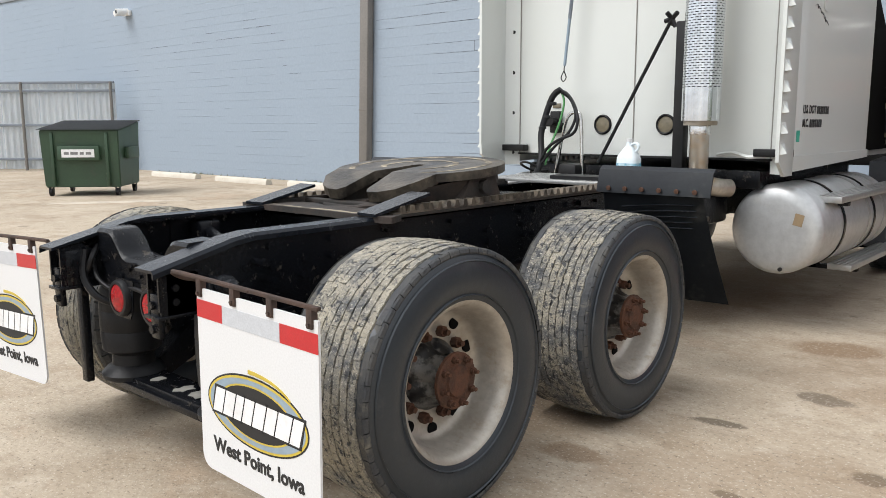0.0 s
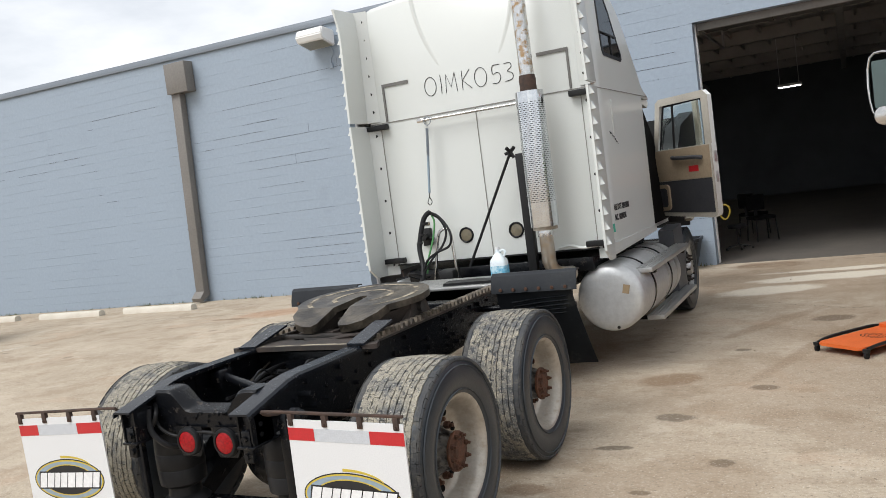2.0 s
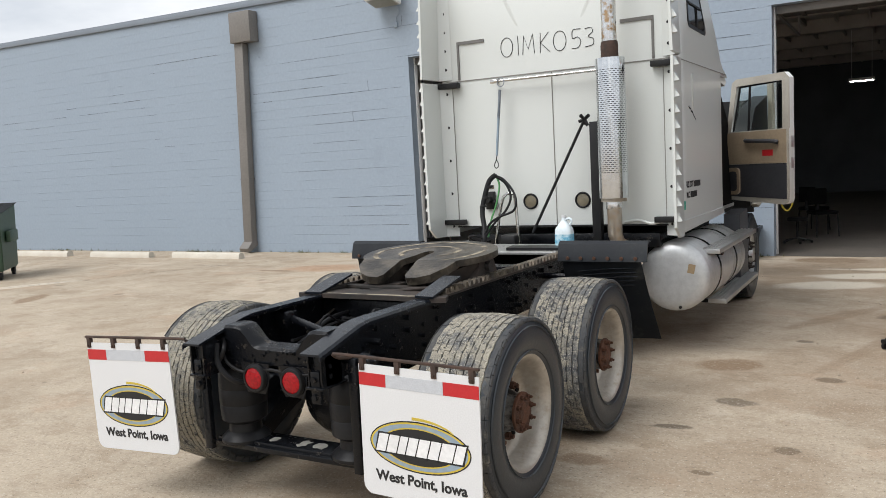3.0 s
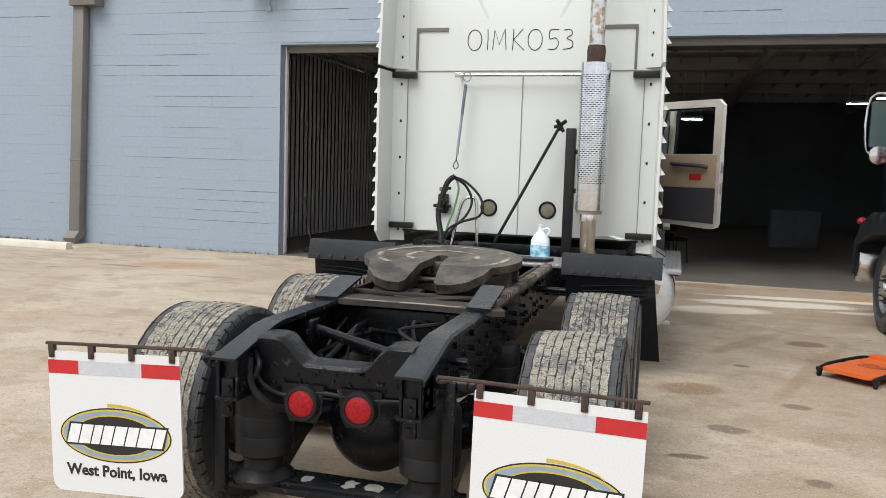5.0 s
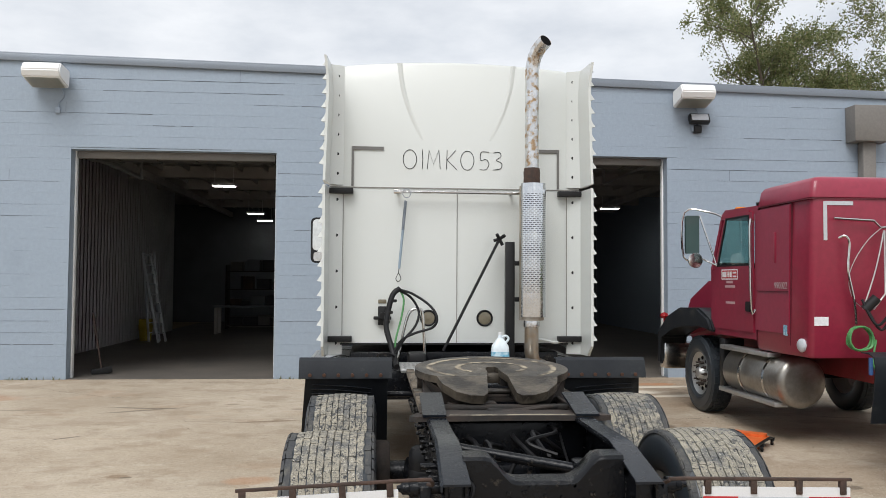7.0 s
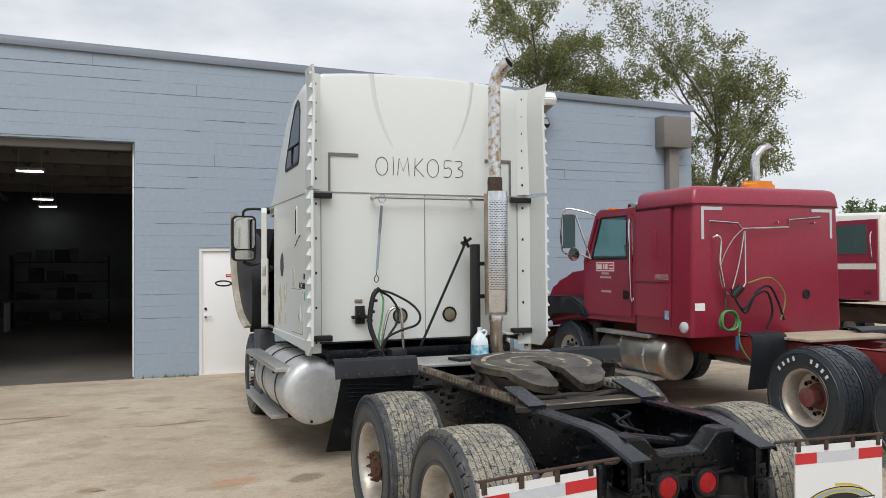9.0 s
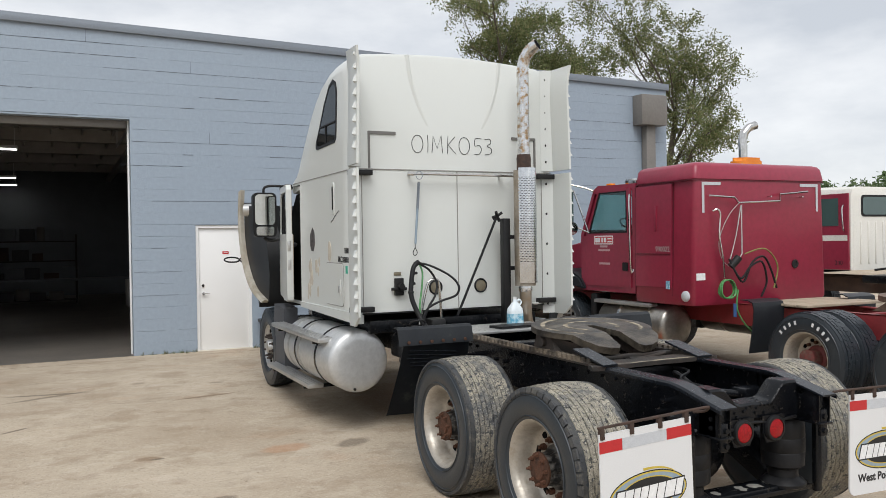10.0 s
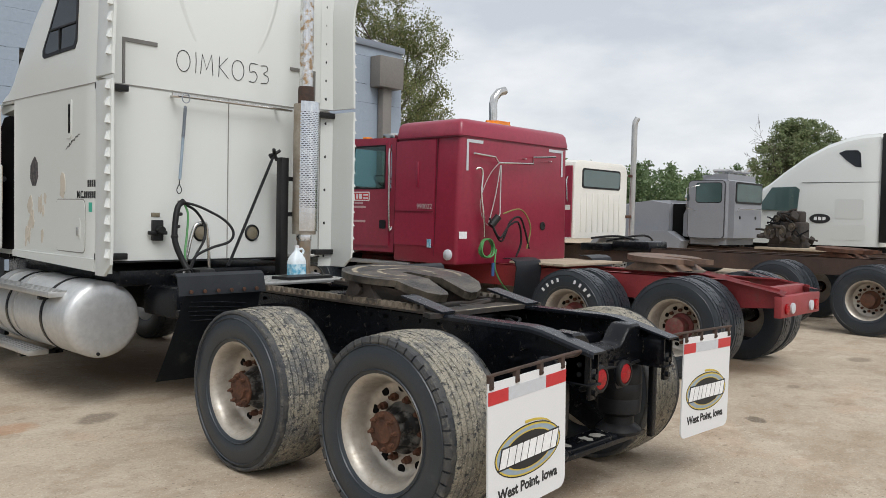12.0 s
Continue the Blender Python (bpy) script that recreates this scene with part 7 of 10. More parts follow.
box(bm, -0.70, -0.61, 3.225, 3.272, 1.36, 1.53, 0.008)
box(bm, -0.74, -0.58, 3.215, 3.25, 1.41, 1.44, 0.006)
cyl(bm, (-0.655, 3.23, 1.45), (-0.655, 3.16, 1.45), 0.03)
part("hose_socket", bm, M_BLACK, truck, "black trailer socket on the rear wall")
bm = B()
box(bm, -0.70, -0.625, 3.262, 3.275, 1.555, 1.59, 0.003)
part("small_lamp", bm, M_BROWNLENS, truck)
bm = B()
tube(bm, [(-0.53, 3.06, 1.02), (-0.49, 3.06, 1.25), (-0.44, 3.06, 1.45), (-0.40, 3.06, 1.505), (-0.35, 3.06, 1.51), (-0.31, 3.06, 1.46), (-0.285, 3.05, 1.02)], 0.014, 10, 4)
part("grab_loop", bm, M_CHROME, truck, "chrome grab loop")
bm = B()
box(bm, -0.44, -0.28, 2.95, 3.12, 1.0, 1.14, 0.03)
part("air_valve", bm, M_BLACK, truck)

# post, brace rod, exhaust
bm = B()
box(bm, 0.425, 0.505, 3.05, 3.13, 1.0, 2.11, 0.006)
box(bm, 0.50, 0.56, 3.06, 3.12, 1.9, 1.94, 0.004), box(bm, 0.50, 0.56, 3.06, 3.12, 1.58, 1.62, 0.004)
part("exhaust_post", bm, M_BLACK, truck, "black steel exhaust post")
bm = B()
tube(bm, [(0.372, 3.09, 2.135), (-0.13, 3.02, 1.15)], 0.013, 8)
for a in ((0.32, 3.09, 2.12), (0.42, 3.07, 2.17), (0.36, 3.13, 2.10), (0.40, 3.09, 2.08), (0.345, 3.06, 2.175)):
    tube(bm, [(0.372, 3.09, 2.135), a], 0.016, 6)
part("brace_rod", bm, M_RUBBER, truck, "black brace rod with a bound end")
exhaust = new("exhaust_stack")
exhaust.parent = truck
exhaust["label"] = "chrome exhaust stack with perforated heat shield"
EX, EY = 0.645, 3.0
bm = B()
cyl(bm, (EX, EY, 1.42), (EX, EY, 2.60), 0.108, seg=32)
part("muffler", bm, mat("stained_muffler", (0.42, 0.38, 0.32), 0.45, metal=0.5, vary=(0.30, 0.25, 0.19), scale=4, amount=0.8, bump=0.1), exhaust, "heat-stained round muffler")
bm = B()     # black sheet behind the slots, standing in for the shade inside the shield
prev = None
for q in range(25):
    c, sn = math.cos(3.75 + 3.38 * q / 24), math.sin(3.75 + 3.38 * q / 24)
    row = [bm.verts.new((EX + 0.112 * c, EY + 0.112 * sn, z_)) for z_ in (1.5, 2.58)]
    if prev:
        bm.faces.new((prev[0], prev[1], row[1], row[0]))
    prev = row
part("sooty_sleeve", bm, M_DARK, exhaust)
bm = B()     # heat shield: solid bands and rows of slots between thin bars
for z0, z1 in ((1.45, 1.66), (2.53, 2.62)):
    prev = None
    for q in range(31):
        c, sn = math.cos(3.7 + 3.48 * q / 30), math.sin(3.7 + 3.48 * q / 30)
        row = [bm.verts.new((EX + r_ * c, EY + r_ * sn, z_)) for r_, z_ in ((0.118, z0), (0.124, z0), (0.124, z1), (0.118, z1))]
        if prev:
            bridge(bm, prev, row)
        prev = row
nrow, ncol = 52, 44
for k in range(nrow + 1):
    z = 1.66 + 0.87 * k / nrow
    prev = None
    for q in range(31):
        c, sn = math.cos(3.7 + 3.48 * q / 30), math.sin(3.7 + 3.48 * q / 30)
        row = [bm.verts.new((EX + r_ * c, EY + r_ * sn, z + h_)) for r_, h_ in ((0.12, -0.0058), (0.1235, -0.0058), (0.1235, 0.0058), (0.12, 0.0058))]
        if prev:
            bridge(bm, prev, row)
        prev = row
for k in range(nrow):
    z0, z1 = 1.66 + 0.87 * k / nrow, 1.66 + 0.87 * (k + 1) / nrow
    for j in range(ncol // 2):
        a = 2 * math.pi * (j + 0.5 * (k % 2)) / (ncol // 2)
        if 0.9 < a < 3.7:
            continue
        c = Matrix.Rotation(a, 4, "Z")
        box(bm, 0.1195, 0.1232, -0.006, 0.006, z0 + 0.003, z1 - 0.003, m=pose(EX, EY, 0) @ c)
part("heat_shield", bm, M_SHIELD, exhaust, "perforated chrome heat shield")
bm = B()
lathe(bm, (EX, EY, 0), (0, 0, 1), [(1.36, 0.062), (1.36, 0.07), (1.40, 0.072), (1.44, 0.066)], 24, close=False)
part("pipe_clamp", bm, M_CHROMERUST, exhaust, "stained pipe clamp")
bm = B()
lathe(bm, (EX, EY, 0), (0, 0, 1), [(2.60, 0.066), (2.61, 0.074), (2.68, 0.072), (2.72, 0.074), (2.76, 0.068), (2.76, 0.06)], 24, close=False)
part("pipe_clamp", bm, M_RUSTBROWN, exhaust, "rusty pipe clamp")
bm = B()
tube(bm, [(EX, EY, 2.7), (EX, EY, 3.55), (EX, EY, 3.62), (EX + 0.006, EY - 0.006, 3.68), (EX + 0.018, EY - 0.022, 3.745), (EX + 0.040, EY - 0.055, 3.80), (EX + 0.068, EY - 0.098, 3.84), (EX + 0.095, EY - 0.14, 3.865)], 0.062, 20)
part("stack_pipe", bm, M_CHROMERUST, exhaust, "rust-speckled chrome stack pipe")
# closed black disc in place of the pipe's shaded hollow
bm = B()
lathe(bm, (EX + 0.0955, EY - 0.1408, 3.8655), Vector((0.027, -0.042, 0.025)), [(0, 0.056), (0.001, 0.0)], 20, close=False)
part("pipe_mouth", bm, M_DARK, exhaust)
bm = B()
tube(bm, [(EX, EY, 1.40), (EX, EY, 1.13), (EX + 0.02, EY + 0.02, 1.06), (EX + 0.06, EY + 0.06, 1.02), (EX + 0.1, EY + 0.12, 1.005), (EX + 0.13, EY + 0.2, 1.0)], 0.062, 20)
part("lower_pipe", bm, mat("heat_stained_pipe", (0.50, 0.47, 0.42), 0.35, metal=0.7, vary=(0.36, 0.28, 0.2), scale=5, amount=0.9, bump=0.1), exhaust, "heat-stained lower pipe")

# ---- cab, doors, open hood ----
def lean_in(bm):
    """The cab's sides lean inwards above the waist."""
    for v in bm.verts:
        v.co.x *= 1 - 0.10 * max(0.0, v.co.z - 1.8)


bm = B()
prism(bm, [(5.08, 1.15), (5.08, 1.8), (5.08, 2.56), (5.35, 2.57), (5.75, 2.50), (6.24, 1.8), (6.28, 1.72), (6.28, 1.15)], "x", -1.03, 1.03)
lean_in(bm)
cabp = part("cab_body", bm, M_WHITE, truck, "white cab body")
for s in (1, -1):     # black slabs over the doorways, standing in for the unlit cab inside
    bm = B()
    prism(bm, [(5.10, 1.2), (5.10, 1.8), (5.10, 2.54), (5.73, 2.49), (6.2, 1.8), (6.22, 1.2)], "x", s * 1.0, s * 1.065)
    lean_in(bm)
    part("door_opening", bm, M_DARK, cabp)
bm = B()     # roof visor above the doors
prism(bm, [(5.05, 2.55), (5.40, 2.57), (5.44, 2.53), (5.38, 2.48), (5.05, 2.52)], "x", -1.12, 1.12)
part("roof_visor", bm, M_WHITE, cabp)


def cab_door(name, m, label):
    """A cab door: local y from its rear edge (0) to its hinge (0.9), outer face at local x = 0, inner face at -0.09."""
    dr = new(name)
    dr.parent = truck
    dr.matrix_basis = m
    dr["label"] = label
    out = [(0.0, 0.06), (0.02, 0.02), (0.08, 0.0), (0.86, 0.04), (0.9, 0.08), (0.9, 0.72), (0.78, 1.33), (0.72, 1.37), (0.08, 1.38), (0.02, 1.35), (0.0, 1.29)]
    hole = [(0.10, 0.82), (0.10, 1.26), (0.14, 1.30), (0.69, 1.29), (0.80, 0.80), (0.78, 0.78), (0.14, 0.78)]
    # frame: lower panel, posts and header round the window
    bm = B()
    prism(bm, out[:6] + [(0.86, 0.80), (0.0, 0.80)], "x", -0.07, 0.0)
    prism(bm, [(0.0, 0.80), (0.09, 0.80), (0.09, 1.30), (0.71, 1.30), (0.81, 0.80), (0.87, 0.80), (0.78, 1.34), (0.72, 1.38), (0.06, 1.38), (0.0, 1.32)], "x", -0.06, -0.004)
    part("door_shell", bm, M_WHITE, dr, smooth=30)
    bm = B()
    prism(bm, [(y_, z_) for y_, z_ in out[:6]] + [(0.86, 0.80), (0.0, 0.80)], "x", -0.076, -0.07)
    prism(bm, [(0.0, 0.80), (0.09, 0.80), (0.09, 1.30), (0.71, 1.30), (0.81, 0.80), (0.87, 0.80), (0.78, 1.34), (0.72, 1.38), (0.06, 1.38), (0.0, 1.32)], "x", -0.066, -0.06)
    part("inner_frame", bm, M_DOORINNER, dr, "dusty beige-grey inner frame", smooth=30)
    bm = B()
    prism(bm, [(0.03, 0.44), (0.87, 0.44), (0.85, 0.79), (0.03, 0.79)], "x", -0.085, -0.07)
    part("upper_trim", bm, M_BEIGE, dr, "beige inner trim")
    bm = B()
    prism(bm, [(0.03, 0.06), (0.86, 0.08), (0.86, 0.435), (0.03, 0.435)], "x", -0.082, -0.07)
    part("lower_trim", bm, M_GREYTRIM, dr, "dark grey carpeted lower trim")
    bm = B()
    prism(bm, rounded(0.66, 0.84, 0.10, 0.40, 0.05), "x", -0.105, -0.08)
    part("map_pocket", bm, M_BEIGE, dr)
    bm = B()
    prism(bm, rounded(0.69, 0.81, 0.14, 0.36, 0.04), "x", -0.107, -0.1)
    part("pocket_opening", bm, M_GREYTRIM, dr)
    bm = B()
    tube(bm, [(-0.10, 0.12, 0.66), (-0.125, 0.2, 0.675), (-0.125, 0.5, 0.69), (-0.10, 0.56, 0.70)], 0.022, 8, 3)
    part("armrest_handle", bm, M_GREYTRIM, dr)
    bm = B()
    box(bm, -0.088, -0.085, 0.20, 0.34, 0.52, 0.585)
    part("door_reflector", bm, M_REDTAPE, dr, "red reflector", smooth=0)
    bm = B()
    prism(bm, hole, "x", -0.036, -0.03)
    pn = part("pane", bm, M_GLASS, dr, "clear window glass", smooth=0)
    pn.visible_shadow = False
    bm = B()
    cyl(bm, (-0.033, 0.58, 0.79), (-0.033, 0.55, 1.29), 0.014)
    for a, b in zip(hole, hole[1:] + hole[:1]):
        cyl(bm, (-0.033, a[0], a[1]), (-0.033, b[0], b[1]), 0.012, seg=8)
    part("window_seal", bm, M_RUBBER, dr)
    bm = B()
    box(bm, -0.05, -0.01, -0.008, 0.0, 0.60, 0.72, 0.004)
    part("latch", bm, M_ALU, dr)
    bm = B()
    box(bm, -0.05, -0.015, -0.006, 0.0, 0.38, 0.5, 0.003)
    part("striker_plate", bm, M_ALU, dr)
    return dr


# the far-side door stands wide open, the near one ajar
cab_door("cab_door", pose(1.03, 6.07, 1.20, 0, 0, 52) @ Matrix.Diagonal((1, 1.067, 1, 1)) @ pose(0, -0.9, 0), "white cab door standing open, beige and grey trim inside")
cab_door("cab_door", Matrix.Diagonal((-1, 1, 1, 1)) @ pose(1.12, 6.10, 1.20, 0, 0, 9) @ pose(0, -0.9, 0), "white cab door left ajar")
# mirror on the ajar door
mir = new("door_mirror")
mir.parent = truck
mir["label"] = "black-framed tall mirror on an arm"
bm = B()
prism(bm, rounded(-1.51, -1.22, 1.97, 2.52, 0.06), "y", 5.82, 5.92)
part("mirror_housing", bm, M_BLACK, mir)
bm = B()
prism(bm, rounded(-1.488, -1.242, 2.12, 2.498, 0.05), "y", 5.814, 5.82)
part("mirror_glass", bm, mat("mirror_glass", (0.80, 0.80, 0.78), 0.04, metal=1.0, vary=(0.72, 0.71, 0.68), scale=20, bump=0.0), mir)
bm = B()
prism(bm, rounded(-1.475, -1.255, 1.992, 2.10, 0.03), "y", 5.814, 5.82)
part("wide_glass", bm, M_CHROME, mir)
bm = B()
tube(bm, [(-1.37, 5.87, 2.52), (-1.36, 5.86, 2.58), (-1.28, 5.85, 2.605), (-1.09, 5.85, 2.60)], 0.016, 8, 4)
part("mirror_arm", bm, M_BLACK, mir)
bm = B()
tube(bm, [(-1.37, 5.87, 1.97), (-1.33, 5.87, 1.94), (-1.26, 5.87, 1.93), (-1.18, 5.87, 1.95)], 0.022, 8, 4)
part("lower_arm", bm, M_BLACK, mir)
bm = B()
box(bm, -1.14, -1.03, 5.72, 6.0, 2.55, 2.62, 0.02)
part("arm_mount", bm, M_BLACK, mir)

# hood tilted forward on its nose: two fender sides, the hood panel between them
hood = new("tilted_hood")
hood.parent = truck
hood["label"] = "open hood tilted forward, dark inside, dirty white edge"
for s in (1, -1):
    bm = B()
    curve = spline([(7.86, 0, 2.66), (7.93, 0, 2.3), (7.86, 0, 1.9), (7.62, 0, 1.56), (7.15, 0, 1.27), (6.5, 0, 1.13)], 5)
    prev = None
    for p in curve:
        y, z = p.x, p.z
        row = [bm.verts.new(q) for q in ((s * 1.27, y, z), (s * 1.25, y - 0.05, z + 0.02), (s * 1.19, y - 0.03, z + 0.015), (s * 1.19, y + 0.03, z - 0.02), (s * 1.27, y + 0.03, z - 0.02))]
        if prev:
            bridge(bm, prev, row)
        else:
            bm.faces.new(row)
        prev = row
    bm.faces.new(prev)
    part("fender_edge", bm, mat("dirty_white_fender", (0.52, 0.49, 0.42), 0.6, vary=(0.36, 0.32, 0.25), scale=5, amount=0.8, bump=0.1) if s > 0 else bpy.data.materials["dirty_white_fender"], hood, "dirty white fender edge")
    bm = B()
    prism(bm, [(7.90, 2.5), (7.92, 1.9), (7.66, 1.5), (7.1, 1.22), (6.45, 1.12), (6.4, 1.5), (6.55, 2.0), (6.9, 2.3)], "x", s * 1.0, s * 1.185)
    part("inner_fender", bm, M_BLACK, hood, "dark inner fender liner")
bm = B()
prism(bm, [(7.78, 2.45), (7.86, 2.45), (7.98, 1.2), (7.86, 0.95), (7.76, 1.2)], "x", -1.0, 1.0)
part("hood_panel", bm, M_BLACK, hood)
bm = B()
box(bm, -1.1, -1.0, 7.3, 7.75, 2.28, 2.42, 0.02)
cyl(bm, (-1.22, 7.7, 2.38), (-1.05, 7.6, 2.38), 0.09)
part("headlamp_back", bm, M_ALU, hood)

bm = B()     # hoop mirror on the open hood
hc_ = Vector((-1.36, 8.0, 1.66))
tube(bm, [hc_ + Vector((0.11 * math.cos(radians(a)), 0.05 * math.sin(radians(a)), 0.035 * math.sin(radians(a)))) for a in range(0, 361, 20)], 0.012, 8)
for q in ((-1.08, 7.9, 1.62), (-1.08, 7.95, 1.5), (-1.1, 7.9, 1.78)):
    tube(bm, [hc_ + Vector((0.1, 0, 0)), q], 0.008, 6)
part("hood_mirror", bm, M_BLACK, hood, "dark hoop mirror on thin arms")
# ---- neighbouring trucks; local x from each truck's middle line ----
def chassis(parent, y0, y1, material, axles, z0=0.78, z1=1.02, label="", wheels=True, hubs=None, front=None, half=1.22):
    for s in (1, -1):
        bm = B()
        out = s * 0.43
        prism(bm, [(y0, z0 + 0.03), (y0, z1 - 0.05), (y0 + 0.35, z1), (y1, z1), (y1, z0), (y0 + 0.4, z0)], "x", out, out - s * 0.012)
        box(bm, min(out, out - s * 0.09), max(out, out - s * 0.09), y0 + 0.35, y1, z1 - 0.012, z1 + 0.001)
        part("frame_rail", bm, material, parent, label, smooth=0)
    for y in (y0 + 0.1, y0 + 1.0, y0 + 2.2, y0 + 3.6, y1 - 1.0):
        bm = B()
        box(bm, -0.42, 0.42, y - 0.05, y + 0.05, z0 + 0.04, z1 - 0.04, 0.01)
        part("crossmember", bm, material, parent)
    for y in axles:
        bm = B()
        cyl(bm, (-1.0, y, 0.52), (1.0, y, 0.52), 0.07)
        lathe(bm, (0, y - 0.25, 0.52), (0, 1, 0), [(0, 0), (0.02, 0.12), (0.1, 0.2), (0.25, 0.22), (0.4, 0.15), (0.45, 0)], 20, close=False)
        part("drive_axle", bm, M_BLACKFRAME, parent)
    first = None
    for y in axles:
        for s in (1, -1):
            m = pose(s * (half - 0.295), y, 0.52, 25 * y, 0, 0 if s > 0 else 180)
            if first is None:
                first = dual_wheel(parent, 0.52, M_RIM, hubs or M_REDFRAME)
                first.matrix_basis = m
            else:
                copy_part(first, m, parent)
    if front is not None:
        fw = steer_wheel(parent)
        fw.matrix_basis = pose(1.03, front, 0.52)
        copy_part(fw, pose(-1.03, front, 0.52, 0, 0, 180), parent)
        bm = B()
        cyl(bm, (-0.95, front, 0.5), (0.95, front, 0.5), 0.055)
        part("steer_axle", bm, M_BLACKFRAME, parent)
    return first


def simple_fifth(parent, y, z, material):
    bm = B()
    vs, _ = prism(bm, fifth_outline(), "z", -0.06, 0.0)
    bmesh.ops.transform(bm, matrix=pose(0, y, z, 3, 0, 0), verts=vs)
    prism(bm, [(y - 0.3, z - 0.16), (y + 0.3, z - 0.16), (y + 0.12, z - 0.05), (y - 0.12, z - 0.05)], "x", -0.42, 0.42)
    part("fifth_wheel", bm, material, parent, "worn steel coupling plate", smooth=30)


red = thing("semi_truck", "maroon sleeper-cab semi tractor with amber beacon on its roof", "truck", at=(4.88, 0, 0))
chassis(red, 0.10, 7.6, M_REDFRAME, (0.92, 2.24), 0.72, 1.0, "faded red frame rail", hubs=M_REDHUB, front=6.82, half=1.12)
simple_fifth(red, 1.62, 1.20, M_RUSTPLATE)
# sleeper: slab with rounded corners, cap roof
bm = B()
RW = 1.22


def plan_ring(bm, half, y0, y1, z, r=0.06, n=3):
    return [bm.verts.new((x, y, z)) for x, y in rounded(-half, half, y0, y1, r, n)]


prev = None
for z, half, y0, y1 in ((1.00, RW - 0.02, 3.87, 5.02), (1.05, RW, 3.85, 5.02), (2.630, RW - 0.05, 3.85, 5.02), (2.642, RW - 0.03, 3.835, 5.02), (2.67, RW - 0.03, 3.835, 5.02), (2.80, RW - 0.055, 3.855, 5.01), (2.84, RW - 0.085, 3.88, 4.99), (2.862, RW - 0.15, 3.93, 4.95), (2.878, RW - 0.35, 4.1, 4.85), (2.885, RW - 0.5, 4.25, 4.7)):
    rg = plan_ring(bm, half, y0, y1, z)
    if prev:
        bridge(bm, prev, rg)
    else:
        bm.faces.new(rg)
    prev = rg
bm.faces.new(prev)
rs = part("sleeper", bm, M_REDPAINT, red, "maroon sleeper box with a raised cap roof", smooth=35)
bm = B()     # cab: lower body, back wall, roof and pillars round the windows
CX = RW - 0.04
prism(bm, [(5.02, 1.10), (5.02, 1.93), (6.35, 1.93), (6.35, 1.10)], "x", -CX, CX)
prism(bm, [(5.02, 2.57), (5.02, 2.66), (5.9, 2.68), (6.04, 2.61), (6.02, 2.56)], "x", -CX, CX)
box(bm, -CX, CX, 5.02, 5.10, 1.93, 2.57)
for s in (1, -1):
    prism(bm, [(5.98, 2.57), (6.04, 2.57), (6.36, 1.93), (6.28, 1.93)], "x", s * CX, s * (CX - 0.06))
rc = part("cab_body", bm, M_REDPAINT, red, "maroon cab", smooth=30)
bm = B()
box(bm, -CX + 0.06, CX - 0.06, 5.101, 5.115, 1.935, 2.56)
part("inner_lining", bm, M_GREYTRIM, rc)
for x in (-0.55, 0.55):
    bm = B()
    box(bm, x - 0.25, x + 0.25, 5.16, 5.30, 1.6, 2.28, 0.05)
    part("seat_back", bm, M_GREYTRIM, rc)
bm = B()
prism(bm, [(6.0, 1.93), (6.05, 2.02), (6.28, 2.02), (6.30, 1.93)], "x", -CX + 0.08, CX - 0.08)
part("dashboard", bm, M_GREYTRIM, rc)
bm = B()
lathe(bm, (-0.55, 5.88, 2.08), (0, -0.55, 0.83), [(0.0, 0.20), (0.012, 0.212), (0.024, 0.20), (0.012, 0.188), (0.0, 0.20)], 24, close=False)
cyl(bm, (-0.55, 5.9, 2.07), (-0.55, 6.05, 1.94), 0.025, seg=8)
box(bm, -0.75, -0.35, 5.87, 5.90, 2.07, 2.09)
part("steering_wheel", bm, M_BLACK, rc)
bm = B()
vs, _ = prism(bm, [(6.3, 1.15), (6.3, 1.95), (7.2, 1.78), (7.9, 1.60), (8.1, 1.35), (8.12, 0.85)], "x", -0.86, 0.86)
bmesh.ops.bevel(bm, geom=bm.edges[:], offset=0.09, segments=3, affect="EDGES")
part("hood", bm, M_REDPAINT, red, "maroon sloped hood", smooth=35)
bm = B()
prism(bm, [(6.015, 2.565), (6.021, 2.565), (6.337, 1.935), (6.331, 1.935)], "x", -1.115, 1.115)
part("windscreen", bm, M_GLASSTINT, red, smooth=0).visible_shadow = False
